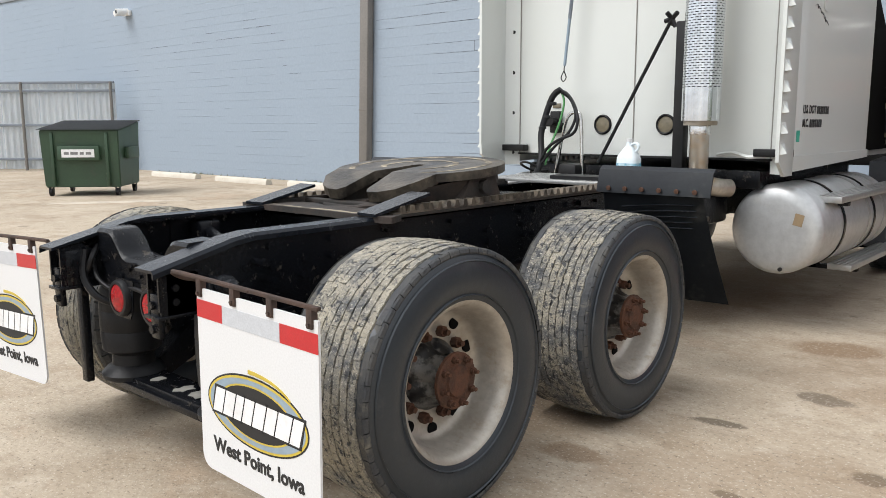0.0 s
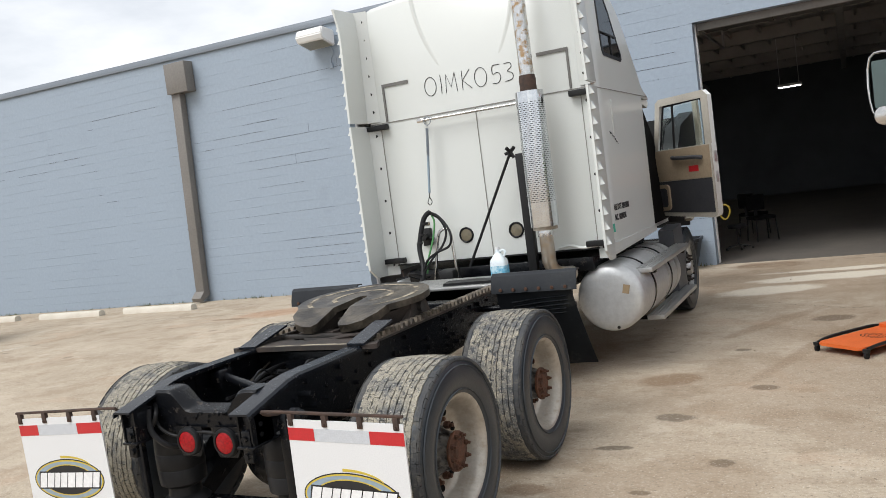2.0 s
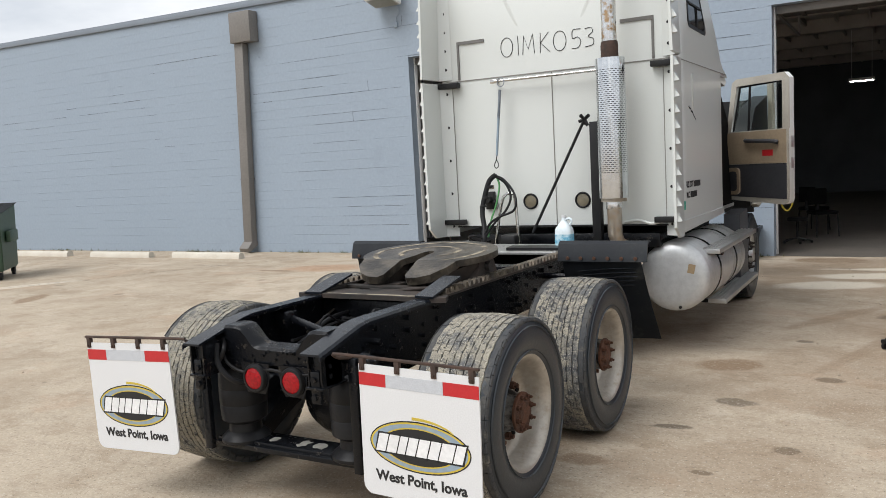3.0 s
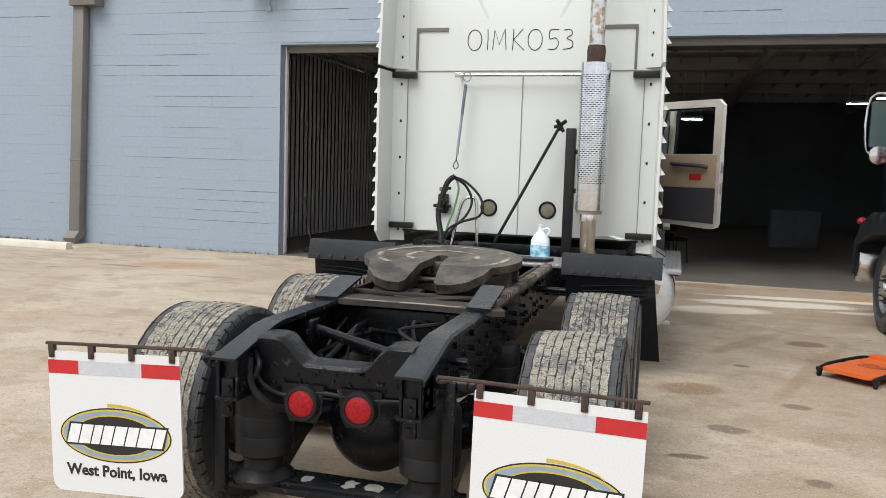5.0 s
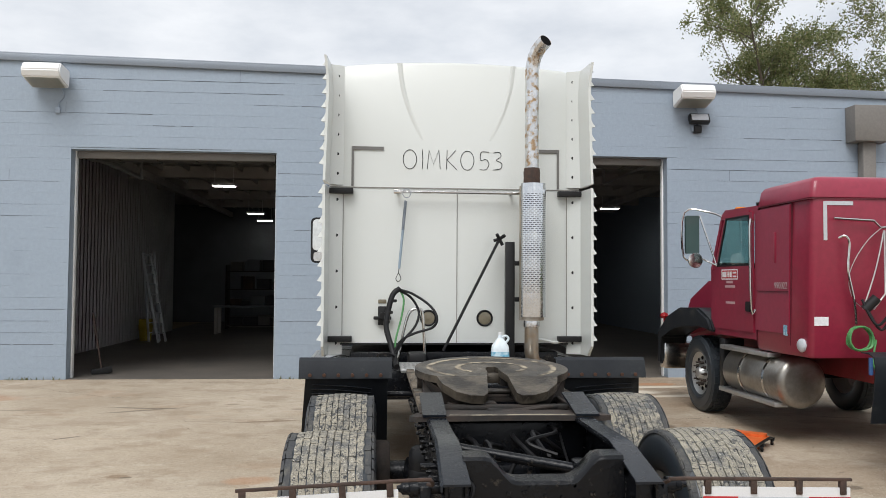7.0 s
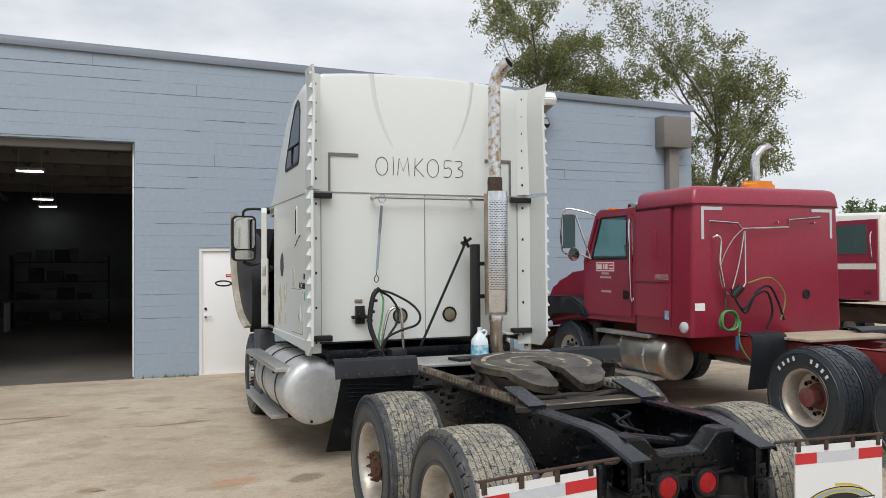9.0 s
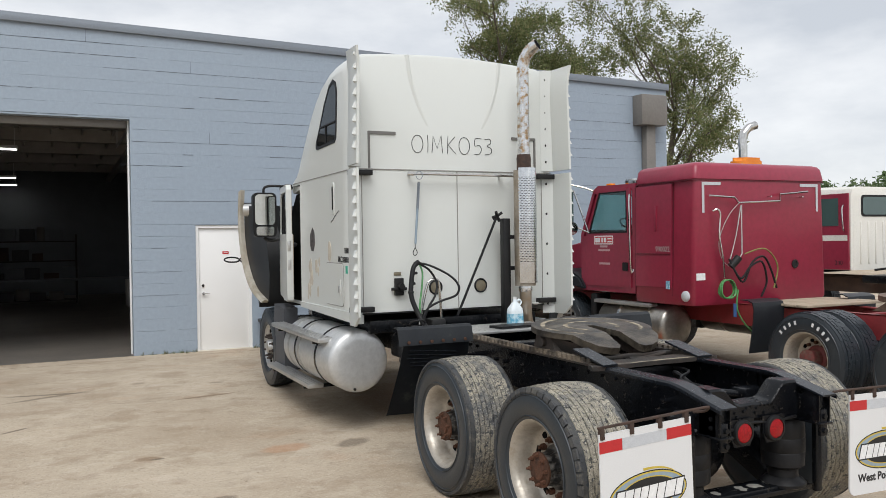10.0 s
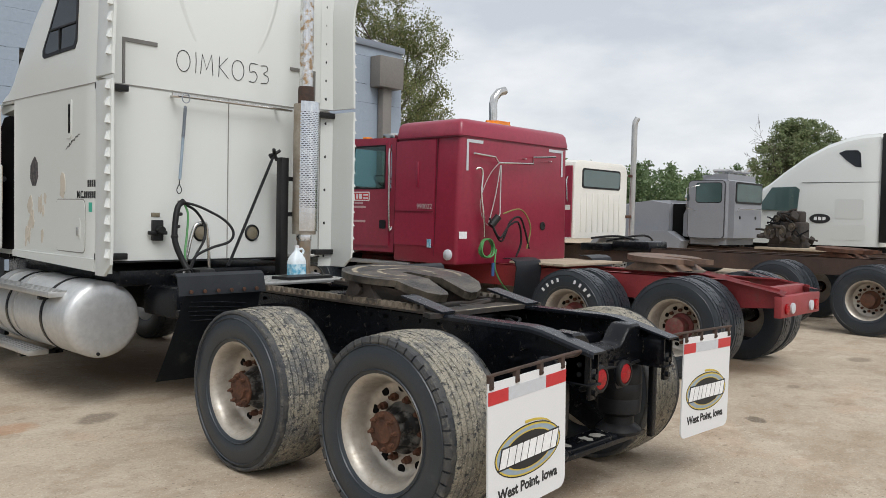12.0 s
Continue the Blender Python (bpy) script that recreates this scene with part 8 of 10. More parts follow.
for s in (1, -1):
    x = s * (RW - 0.04)

    def slab(nm, poly, mt, a, b, par, label="", sm=30):
        bm = B()
        prism(bm, poly, "x", x + s * a, x + s * b)
        return part(nm, bm, mt, par, label, sm)
    dr = slab("cab_door", [(5.12, 1.18), (5.12, 2.60), (5.20, 2.60), (5.20, 1.965), (6.2, 1.965), (6.2, 1.18)], M_REDPAINT, 0.0, 0.018, red, "maroon door with white-framed badge")
    slab("door_header", [(5.20, 2.57), (5.20, 2.62), (5.86, 2.62), (5.89, 2.57)], M_REDPAINT, 0.0, 0.018, dr)
    slab("door_post", [(5.84, 2.57), (5.89, 2.57), (6.2, 1.965), (6.12, 1.965)], M_REDPAINT, 0.0, 0.018, dr)
    slab("pane", [(5.205, 1.97), (5.205, 2.565), (5.838, 2.565), (6.112, 1.97)], M_GLASSTINT, 0.004, 0.009, dr, "teal tinted window").visible_shadow = False
    slab("window_seal", [(5.20, 1.965), (6.13, 1.965), (6.12, 1.985), (5.222, 1.985), (5.222, 2.55), (5.83, 2.55), (6.09, 1.985), (6.12, 1.985), (5.85, 2.572), (5.20, 2.572)], M_RUBBER, 0.003, 0.020, dr, "", 0)
    slab("door_handle", rounded(5.18, 5.3, 1.42, 1.54, 0.02), M_BLACK, 0.018, 0.03, dr)
    # badge: outline, field and plain bars
    slab("badge_edge", rounded(5.52, 5.98, 1.80, 1.93, 0.01), M_WHITEPRINT, 0.018, 0.020, dr)
    slab("badge_field", rounded(5.535, 5.965, 1.815, 1.915, 0.008), M_REDTAPE, 0.018, 0.0212, dr)
    for k, (a, b, z0, z1) in enumerate(((5.83, 5.95, 1.83, 1.90), (5.76, 5.80, 1.83, 1.90), (5.68, 5.74, 1.83, 1.90), (5.55, 5.65, 1.875, 1.895), (5.55, 5.65, 1.83, 1.85))):
        slab("badge_bar", [(a, z0), (b, z0), (b, z1), (a, z1)], M_WHITEPRINT, 0.021, 0.0222, dr)
    for a, b, z in ((5.66, 5.84, 1.755), (5.60, 5.88, 1.70), (5.60, 5.86, 1.50)):
        slab("door_print_bar", [(a, z), (b, z), (b, z + 0.03), (a, z + 0.03)], mat("faded_white_print", (0.55, 0.36, 0.36), 0.6, bump=0) if "faded_white_print" not in bpy.data.materials else bpy.data.materials["faded_white_print"], 0.018, 0.0195, dr)
    # side panels of the sleeper, drawn as raised edges
    sx_ = s * RW
    for nm, poly in (("sleeper_panel", [(4.25, 1.22), (4.25, 2.60), (4.98, 2.60), (4.98, 1.22)]),):
        bm = B()
        prism(bm, poly, "x", sx_ - s * 0.03, sx_ + s * 0.012)
        pn_ = part(nm, bm, M_REDPAINT, red, "raised maroon side panel", smooth=0)
        for v in pn_.data.vertices:
            v.co.x -= s * 0.03 * max(0, v.co.z - 1.05) / 1.6
    bm = B()
    box(bm, min(sx_ - s * 0.01, sx_ + s * 0.004), max(sx_ - s * 0.01, sx_ + s * 0.004), 4.54, 4.58, 1.98, 2.32, 0.003)
    part("panel_rib", bm, M_REDPAINT, rs)
    bm = B()
    box(bm, min(sx_ - s * 0.01, sx_ + s * 0.0125), max(sx_ - s * 0.01, sx_ + s * 0.0125), 4.26, 4.97, 1.665, 1.672)
    part("panel_line", bm, M_REDSEAM, rs, smooth=0)
    for y_ in (4.232, 4.995):
        bm = B()
        box(bm, min(sx_ - s * 0.08, sx_ + s * 0.003), max(sx_ - s * 0.08, sx_ + s * 0.003), y_ - 0.0035, y_ + 0.0035, 1.1, 2.615)
        sm_ = part("panel_seam", bm, M_REDSEAM, rs, smooth=0)
        for v in sm_.data.vertices:
            v.co.x -= s * 0.03 * max(0, v.co.z - 1.05) / 1.6
    lettering("unit_number", "990022", 0.10, mat("silver_print", (0.48, 0.40, 0.40), 0.6, bump=0) if "silver_print" not in bpy.data.materials else bpy.data.materials["silver_print"], rs, (face_right if s > 0 else face_left)(s * (RW + 0.004), 4.42, 1.73), "faded silver unit number", width=0.95)
    bm = B()
    box(bm, min(sx_, sx_ + s * 0.014), max(sx_, sx_ + s * 0.014), 4.28, 4.35, 1.20, 1.31)
    part("sticker", bm, M_LABELBLUE, rs, "blue and white sticker", smooth=0)
    bm = B()
    lathe(bm, (sx_ - s * 0.01, 3.98, 1.12), (s, 0, 0), [(0, 0.07), (0.03, 0.07), (0.05, 0.05), (0.055, 0)], 20, close=False)
    part("side_lamp", bm, M_SILVTAPE, red, "round clear lamp")
    bm = B()
    lathe(bm, (s * 0.98, 4.42, 0.68), (0, 1, 0), [(0, 0), (0, 0.2), (0.02, 0.26), (0.06, 0.285), (1.40, 0.285), (1.43, 0.26), (1.44, 0)], 36, close=False)
    tk = part("fuel_tank", bm, M_DULLTANK, red, "round dull aluminium tank")
    for y in (4.75, 5.35):
        bm = B()
        lathe(bm, (s * 0.98, y, 0.68), (0, 1, 0), [(0, 0.286), (0, 0.292), (0.05, 0.292), (0.05, 0.286)], 36, close=False)
        part("tank_strap", bm, M_CHROME, tk)
    for nm, z, y0, y1 in (("upper_step", 0.98, 4.7, 5.95), ("lower_step", 0.45, 4.55, 6.0)):
        bm = B()
        box(bm, min(s * 1.08, s * 1.24), max(s * 1.08, s * 1.24), y0, y1, z - 0.05, z, 0.006)
        part(nm, bm, M_ALU, red, "aluminium step")
    bm = B()
    box(bm, min(s * 0.9, s * 1.18), max(s * 0.9, s * 1.18), 5.98, 6.12, 0.4, 1.05, 0.02)
    part("step_riser", bm, M_BLACK, red)
    bm = B()     # black front fender
    prism(bm, [(6.2, 1.12), (6.35, 1.30), (6.7, 1.42), (7.4, 1.40), (7.9, 1.25), (8.25, 1.0), (8.25, 0.52), (8.1, 0.52), (8.1, 0.95), (7.6, 1.08), (7.3, 1.16), (6.6, 1.20), (6.35, 1.12)], "x", s * 0.84, s * 1.24)
    bmesh.ops.bevel(bm, geom=bm.edges[:], offset=0.03, segments=2, affect="EDGES")
    part("front_fender", bm, M_FLAPBLK, red, "black plastic front fender")
    bm = B()
    lathe(bm, (s * 1.2, 8.05, 1.16), (0, 0, 1), [(0, 0.015), (0.05, 0.015), (0.055, 0.05), (0.09, 0.065), (0.13, 0.05), (0.15, 0)], 14, close=False)
    part("marker_ball", bm, M_REDLENS, red, "red marker ball")
    bm = B()     # door grab bar
    tube(bm, [(x + s * 0.02, 5.06, 1.45), (x + s * 0.07, 5.06, 1.47), (x + s * 0.07, 5.08, 2.42), (x + s * 0.02, 5.10, 2.48)], 0.013, 8, 3)
    part("grab_bar", bm, M_CHROME, red)
    mr = new("door_mirror")
    mr.parent = red
    mr["label"] = "chrome framed mirror on tube arms"
    bm = B()
    mx0, mx1 = s * 1.56, s * 1.36
    tube(bm, [(s * 1.16, 6.0, 2.60), (s * 1.3, 6.15, 2.68), (mx0, 6.3, 2.68), (mx0 + s * 0.01, 6.3, 2.10), (s * 1.36, 6.28, 2.08), (s * 1.2, 6.1, 1.98)], 0.013, 8, 4)
    part("mirror_arm", bm, M_CHROME, mr)
    bm = B()
    tube(bm, [(mx1, 6.28, 2.64), (s * 1.2, 6.12, 1.98)], 0.012, 8)
    part("mirror_strut", bm, M_CHROME, mr)
    # teal colour stands in for what this mirror reflects
    bm = B()
    prism(bm, rounded(min(mx0, mx1) + 0.01, max(mx0, mx1) - 0.01, 2.14, 2.64, 0.02), "y", 6.27, 6.32)
    part("mirror_glass", bm, M_GLASSTEAL, mr)
    bm = B()
    lathe(bm, (s * 1.47, 6.16, 2.05), (0, -1, 0), [(-0.05, 0), (-0.04, 0.06), (0, 0.1), (0.01, 0.095), (0.025, 0.0)], 20, close=False)
    part("round_mirror", bm, M_CHROME, mr)
bm = B()
box(bm, -1.2, 1.2, 8.05, 8.3, 0.45, 0.85, 0.03)
part("front_bumper", bm, M_CHROME, red)
bm = B()
prism(bm, rounded(-RW + 0.012, RW - 0.012, 3.838, 5.015, 0.06, 3), "z", 2.622, 2.634)
part("roof_seam", bm, M_REDSEAM, rs, smooth=0)
# on the back of the red sleeper: taped marks, chrome rails, hoses
YB = 3.845
for pts in (((-1.06, 2.60), (-0.74, 2.60), (-0.74, 2.56), (-1.02, 2.56), (-1.02, 2.20), (-1.06, 2.20)), ((0.71, 2.60), (1.06, 2.60), (1.06, 2.22), (1.02, 2.22), (1.02, 2.56), (0.71, 2.56))):
    bm = B()
    prism(bm, pts, "y", YB - 0.002, YB)
    part("tape_mark", bm, M_SILVTAPE, rs, "pale tape corner mark", smooth=0)
bm = B()
prism(bm, [(-1.17, 1.33), (-1.02, 1.33), (-1.02, 1.42), (-1.17, 1.42)], "y", YB - 0.003, YB)
part("white_sticker", bm, M_WHITEPRINT, rs, smooth=0)
bm = B()
lathe(bm, (0.6, YB, 1.50), (0, -1, 0), [(0, 0.06), (0.01, 0.06), (0.012, 0.04), (0.002, 0.035), (0.002, 0)], 20, close=False)
part("vent_ring", bm, M_BLACK, rs)
bm = B()
tube(bm, [(-0.98, YB - 0.06, 2.42), (-0.56, YB - 0.06, 2.40), (-0.49, YB - 0.06, 2.33), (0.26, YB - 0.06, 2.36), (0.26, YB - 0.06, 2.45), (0.79, YB - 0.06, 2.49)], 0.014, 8)
for x in (-0.9, 0.1, 0.7):
    cyl(bm, (x, YB - 0.06, 2.42), (x, YB + 0.01, 2.42), 0.01)
part("chrome_rail", bm, M_CHROME, red)
bm = B()
tube(bm, [(-0.93, YB - 0.05, 2.22), (-0.88, YB - 0.09, 2.24), (-0.84, YB - 0.09, 2.16), (-0.86, YB - 0.09, 1.9), (-0.80, YB - 0.09, 1.6), (-0.78, YB - 0.09, 1.35)], 0.014, 8, 3)
part("grab_bar", bm, M_CHROME, red)
bm = B()
tube(bm, [(-0.46, YB - 0.08, 2.3), (-0.46, YB - 0.08, 1.66), (-0.6, YB - 0.1, 1.5)], 0.010, 6)
tube(bm, [(-0.46, YB - 0.07, 2.3), (-0.56, YB - 0.08, 1.9), (-0.7, YB - 0.08, 1.5)], 0.008, 6, 4)
part("hose_hanger", bm, M_ALU, red)
for nm, mt, r, pts in (("air_hose", M_RUBBER, 0.014, ((-0.72, 3.7, 1.55), (-0.6, 3.62, 1.3), (-0.45, 3.6, 1.55), (-0.25, 3.6, 1.62), (-0.1, 3.62, 1.45), (0.0, 3.62, 1.2))),
                       ("air_hose", M_RUBBER, 0.014, ((-0.75, 3.7, 1.6), (-0.66, 3.6, 1.35), (-0.5, 3.58, 1.5), (-0.3, 3.58, 1.55), (-0.2, 3.6, 1.3), (-0.3, 3.6, 1.1))),
                       ("yellow_hose", mat("olive_hose", (0.22, 0.21, 0.06), 0.5, bump=0), 0.010, ((-0.5, 3.68, 1.66), (-0.2, 3.62, 1.72), (0.02, 3.62, 1.5), (-0.05, 3.62, 1.2))),
                       ("green_hose", M_GREENHOSE, 0.010, ((-0.62, 3.68, 1.2), (-0.66, 3.66, 0.95), (-0.55, 3.6, 0.72), (-0.35, 3.55, 0.58), (-0.25, 3.4, 0.6)))):
    bm = B()
    tube(bm, pts, r, 8, 7)
    part(nm, bm, mt, red)
bm = B()
tube(bm, [Vector((-0.76 + 0.13 * math.cos(i * 0.45) + 0.012 * math.sin(i * 1.3), 3.72 + 0.025 * math.sin(i * 0.2), 1.21 + 0.12 * math.sin(i * 0.45))) for i in range(76)], 0.011, 6)
part("hose_coil", bm, M_GREENHOSE, red, "coiled bright green hose")
bm = B()
cyl(bm, (-0.72, 3.7, 1.5), (-0.62, 3.66, 1.62), 0.05)
part("hose_plug", bm, M_BLACK, red)
bm = B()
cyl(bm, (-0.68, 3.68, 1.02), (-0.68, 3.68, 0.85), 0.022)
part("hose_coupling", bm, mat("blue_coupling", (0.05, 0.12, 0.3), 0.4, bump=0), red)
bm = B()
tube(bm, [(-0.48, YB - 0.07, 2.33), (-0.62, YB - 0.05, 2.2), (-0.76, YB - 0.05, 2.0), (-0.83, YB - 0.05, 1.8), (-0.78, YB - 0.05, 1.6), (-0.66, YB - 0.05, 1.5)], 0.005, 5, 8)
part("chain", bm, M_ALU, red, "thin chain looped on the back wall")
# beacon, roof stack, horns
bm = B()
prism(bm, rounded(0.50, 1.02, 4.72, 4.98, 0.12), "z", 2.90, 3.02)
bmesh.ops.bevel(bm, geom=[e for e in bm.edges if abs(e.verts[0].co.z - 3.02) < 0.01 and abs(e.verts[1].co.z - 3.02) < 0.01], offset=0.05, segments=3, affect="EDGES")
for v in bm.verts:
    v.co.z += 0.035
part("amber_beacon", bm, M_AMBER, red, "amber beacon lamp on the roof")
bm = B()
tube(bm, [(0.98, 5.12, 1.2), (0.98, 5.12, 3.2), (0.97, 5.12, 3.36), (1.0, 5.12, 3.47), (1.08, 5.10, 3.56), (1.2, 5.08, 3.6)], 0.065, 16)
part("exhaust_pipe", bm, M_CHROME, red, "chrome exhaust elbow")
bm = B()
box(bm, -0.95, -0.72, 5.3, 5.55, 2.66, 2.76, 0.02), cyl(bm, (-0.8, 5.2, 2.80), (-0.4, 5.2, 2.80), 0.012), cyl(bm, (-0.8, 5.2, 2.66), (-0.8, 5.2, 2.81), 0.012), cyl(bm, (-0.4, 5.2, 2.66), (-0.4, 5.2, 2.81), 0.012)
part("roof_horn", bm, M_CHROME, red)
bm = B()
box(bm, -1.1, -1.0, 5.7, 5.8, 2.66, 2.71, 0.01)
part("clearance_lamp", bm, M_AMBER, red)
# deck, guards and tail of the red chassis
for k in range(5):
    bm = B()
    box(bm, -0.62, 0.75, 2.62 + 0.17 * k, 2.62 + 0.17 * k + 0.16, 1.03, 1.06, 0.004)
    part("deck_board", bm, M_WOOD, red, "bleached deck board")
for s in (1, -1):
    bm = B()
    prism(bm, [(3.06, 0.48), (3.0, 0.8), (2.98, 1.0), (3.0, 1.09), (3.08, 1.12), (3.2, 1.12), (3.2, 1.11), (3.08, 1.108), (3.012, 1.08), (2.994, 1.0), (3.014, 0.8), (3.074, 0.48)], "x", s * 0.58, s * 1.08)
    part("quarter_fender", bm, M_FLAPBLK, red)
bm = B()
box(bm, -0.55, 0.55, 0.03, 0.11, 0.66, 0.88, 0.01)
part("tail_beam", bm, M_REDFRAME, red)
for x in (-0.42, -0.27, 0.27, 0.42):
    bm = B()
    lathe(bm, (x, 0.03, 0.75), (0, -1, 0), [(0, 0.055), (0.02, 0.055), (0.03, 0.0)], 16, close=False)
    part("tail_lamp", bm, M_REDLENS if abs(x) > 0.3 else M_SILVTAPE, red)
for s in (1, -1):
    bm = B()
    v = [bm.verts.new(p) for p in ((s * 0.36, 0.05, 0.92), (s * 0.55, 0.01, 0.90), (s * 0.55, 0.9, 1.06), (s * 0.36, 0.9, 1.08))]
    bm.faces.new(v)
    bmesh.ops.solidify(bm, geom=bm.faces[:], thickness=0.015)
    part("pickup_ramp", bm, M_REDFRAME, red)


def letters_on_arc(parent, cy, cz, x, words_bars, r, a0, a1, material):
    """Plain bars set round the sidewall of a tyre."""
    n = len(words_bars)
    for k, on in enumerate(words_bars):
        if not on:
            continue
        a = radians(a0 + (a1 - a0) * k / (n - 1))
        bm = B()
        box(bm, -0.002, 0.0, -0.014, 0.014, r - 0.022, r + 0.022, m=pose(x, cy, cz) @ Matrix.Rotation(a, 4, "X"))
        part("sidewall_bar", bm, material, parent, smooth=0)


letters_on_arc(red, 2.24, 0.52, -1.135, (1, 1, 1, 1, 0, 0, 1, 1, 1, 1), 0.405, -48, 52, M_WHITEPRINT)

# ---- cream and red day cab, rusty frame ----
cream = thing("day_cab_truck", "old day-cab tractor, cream back wall, red sides, rusty brown frame", "truck", at=(10.08, 0, 0))
chassis(cream, -1.4, 8.6, M_RUSTFRAME, (0.5, 1.85), 0.82, 1.10, "rusty brown frame rail", hubs=M_RUST, front=8.2, half=1.2)
bm = B()
prev = None
for y, half, zt in ((5.75, 0.93, 2.71), (5.78, 0.97, 2.75), (6.9, 0.99, 2.79), (7.3, 0.95, 2.2), (7.3, 0.95, 1.3)):
    rg = [bm.verts.new((x, y, z)) for x, z in ((-half, 1.25), (half, 1.25), (half, zt - 0.16), (half - 0.05, zt - 0.05), (half - 0.2, zt), (-half + 0.2, zt), (-half + 0.05, zt - 0.05), (-half, zt - 0.16))]
    if prev:
        bridge(bm, prev, rg)
    else:
        bm.faces.new(rg)
    prev = rg
bm.faces.new(prev)
cb = part("cab_body", bm, M_CREAM, cream, "cream painted cab", smooth=35)
bm = B()
prism(bm, rounded(-0.74, 0.66, 2.21, 2.60, 0.07), "y", 5.742, 5.76)
wn2 = part("rear_window", bm, M_RUBBER, cream)
bm = B()
prism(bm, rounded(-0.70, 0.62, 2.245, 2.565, 0.06), "y", 5.738, 5.75)
part("pane", bm, M_GLASSTEAL, wn2)
for k in range(8):
    bm = B()
    x = -0.75 + 0.2 * k
    box(bm, x - 0.02, x + 0.02, 5.735, 5.755, 1.36, 2.12, 0.008)
    part("pressed_rib", bm, M_CREAM, cb)
for s in (1, -1):
    bm = B()
    prism(bm, [(5.80, 1.26), (5.80, 2.63), (6.6, 2.63), (7.1, 2.2), (7.25, 1.26)], "x", s * 0.98, s * 1.012)
    dr = part("cab_door", bm, M_REDPAINT, cream, "red door with a cream stripe")
    bm = B()
    prism(bm, [(6.0, 2.05), (6.0, 2.55), (6.6, 2.55), (6.95, 2.05)], "x", s * 1.01, s * 1.02)
    part("pane", bm, M_GLASSTEAL, dr)
    bm = B()
    prism(bm, [(5.82, 1.78), (5.82, 1.88), (7.1, 1.88), (7.1, 1.78)], "x", s * 1.01, s * 1.0145)
    part("stripe", bm, M_CREAM, dr, smooth=0)
    bm = B()
    tube(bm, [(s * 1.02, 5.86, 1.95), (s * 1.07, 5.86, 2.0), (s * 1.07, 5.88, 2.35), (s * 1.02, 5.88, 2.42)], 0.012, 8, 3)
    part("grab_bar", bm, M_CHROME, dr)
    if s < 0:
        lettering("door_number", "240", 0.11, M_INK, dr, face_left(-1.014, 6.0, 1.38), "black door number")
bm = B()
vs, _ = prism(bm, [(7.28, 1.2), (7.28, 2.0), (8.9, 1.8), (9.1, 1.0)], "x", -0.8, 0.8)
bmesh.ops.bevel(bm, geom=bm.edges[:], offset=0.08, segments=3, affect="EDGES")
part("hood", bm, M_REDPAINT, cream)
bm = B()
tube(bm, [(1.12, 5.72, 1.1), (1.12, 5.72, 3.55), (1.12, 5.71, 3.65), (1.16, 5.68, 3.74)], 0.06, 14)
part("exhaust_pipe", bm, M_ALU, cream, "grey exhaust stack")
for x_, z_ in ((0.9, 1.65), (0.98, 2.5)):
    bm = B()
    box(bm, x_, 1.16, 5.7, 5.76, z_, z_ + 0.06, 0.01)
    part("stack_bracket", bm, M_RUST, cream)
bm = B()
box(bm, -0.8, 0.8, 5.2, 5.7, 1.02, 1.16, 0.02), box(bm, -0.5, 0.2, 4.4, 5.2, 1.02, 1.22, 0.04)
part("gear_clutter", bm, M_BLACKFRAME, cream)
for pts in (((-0.6, 5.6, 1.25), (-0.3, 5.2, 1.3), (0.2, 5.0, 1.2), (0.4, 5.4, 1.25)), ((-0.2, 5.5, 1.2), (0.2, 4.9, 1.32), (0.6, 4.9, 1.15))):
    bm = B()
    tube(bm, pts, 0.02, 8, 6)
    part("air_line", bm, M_RUBBER, cream)
simple_fifth(cream, 1.2, 1.24, M_RUST)

# ---- grey day cab ----
grey = thing("day_cab_truck", "grey primered day-cab tractor with open hood gap", "truck", at=(16.15, 0, 0))
grey.scale = (1, 1, 0.935)
chassis(grey, -2.2, 9.0, M_RUSTFRAME, (-0.6, 0.75), 0.8, 1.05, "dark frame rail", front=8.3, half=1.2)
bm = B()
vs, _ = prism(bm, [(5.30, 1.12), (5.30, 2.98), (6.0, 3.02), (6.25, 2.90), (6.62, 2.1), (6.62, 1.12)], "x", -1.02, 1.02)
bmesh.ops.bevel(bm, geom=bm.edges[:], offset=0.19, segments=5, affect="EDGES")
gb = part("cab_body", bm, M_GREYPAINT, grey, "grey cab", smooth=35)
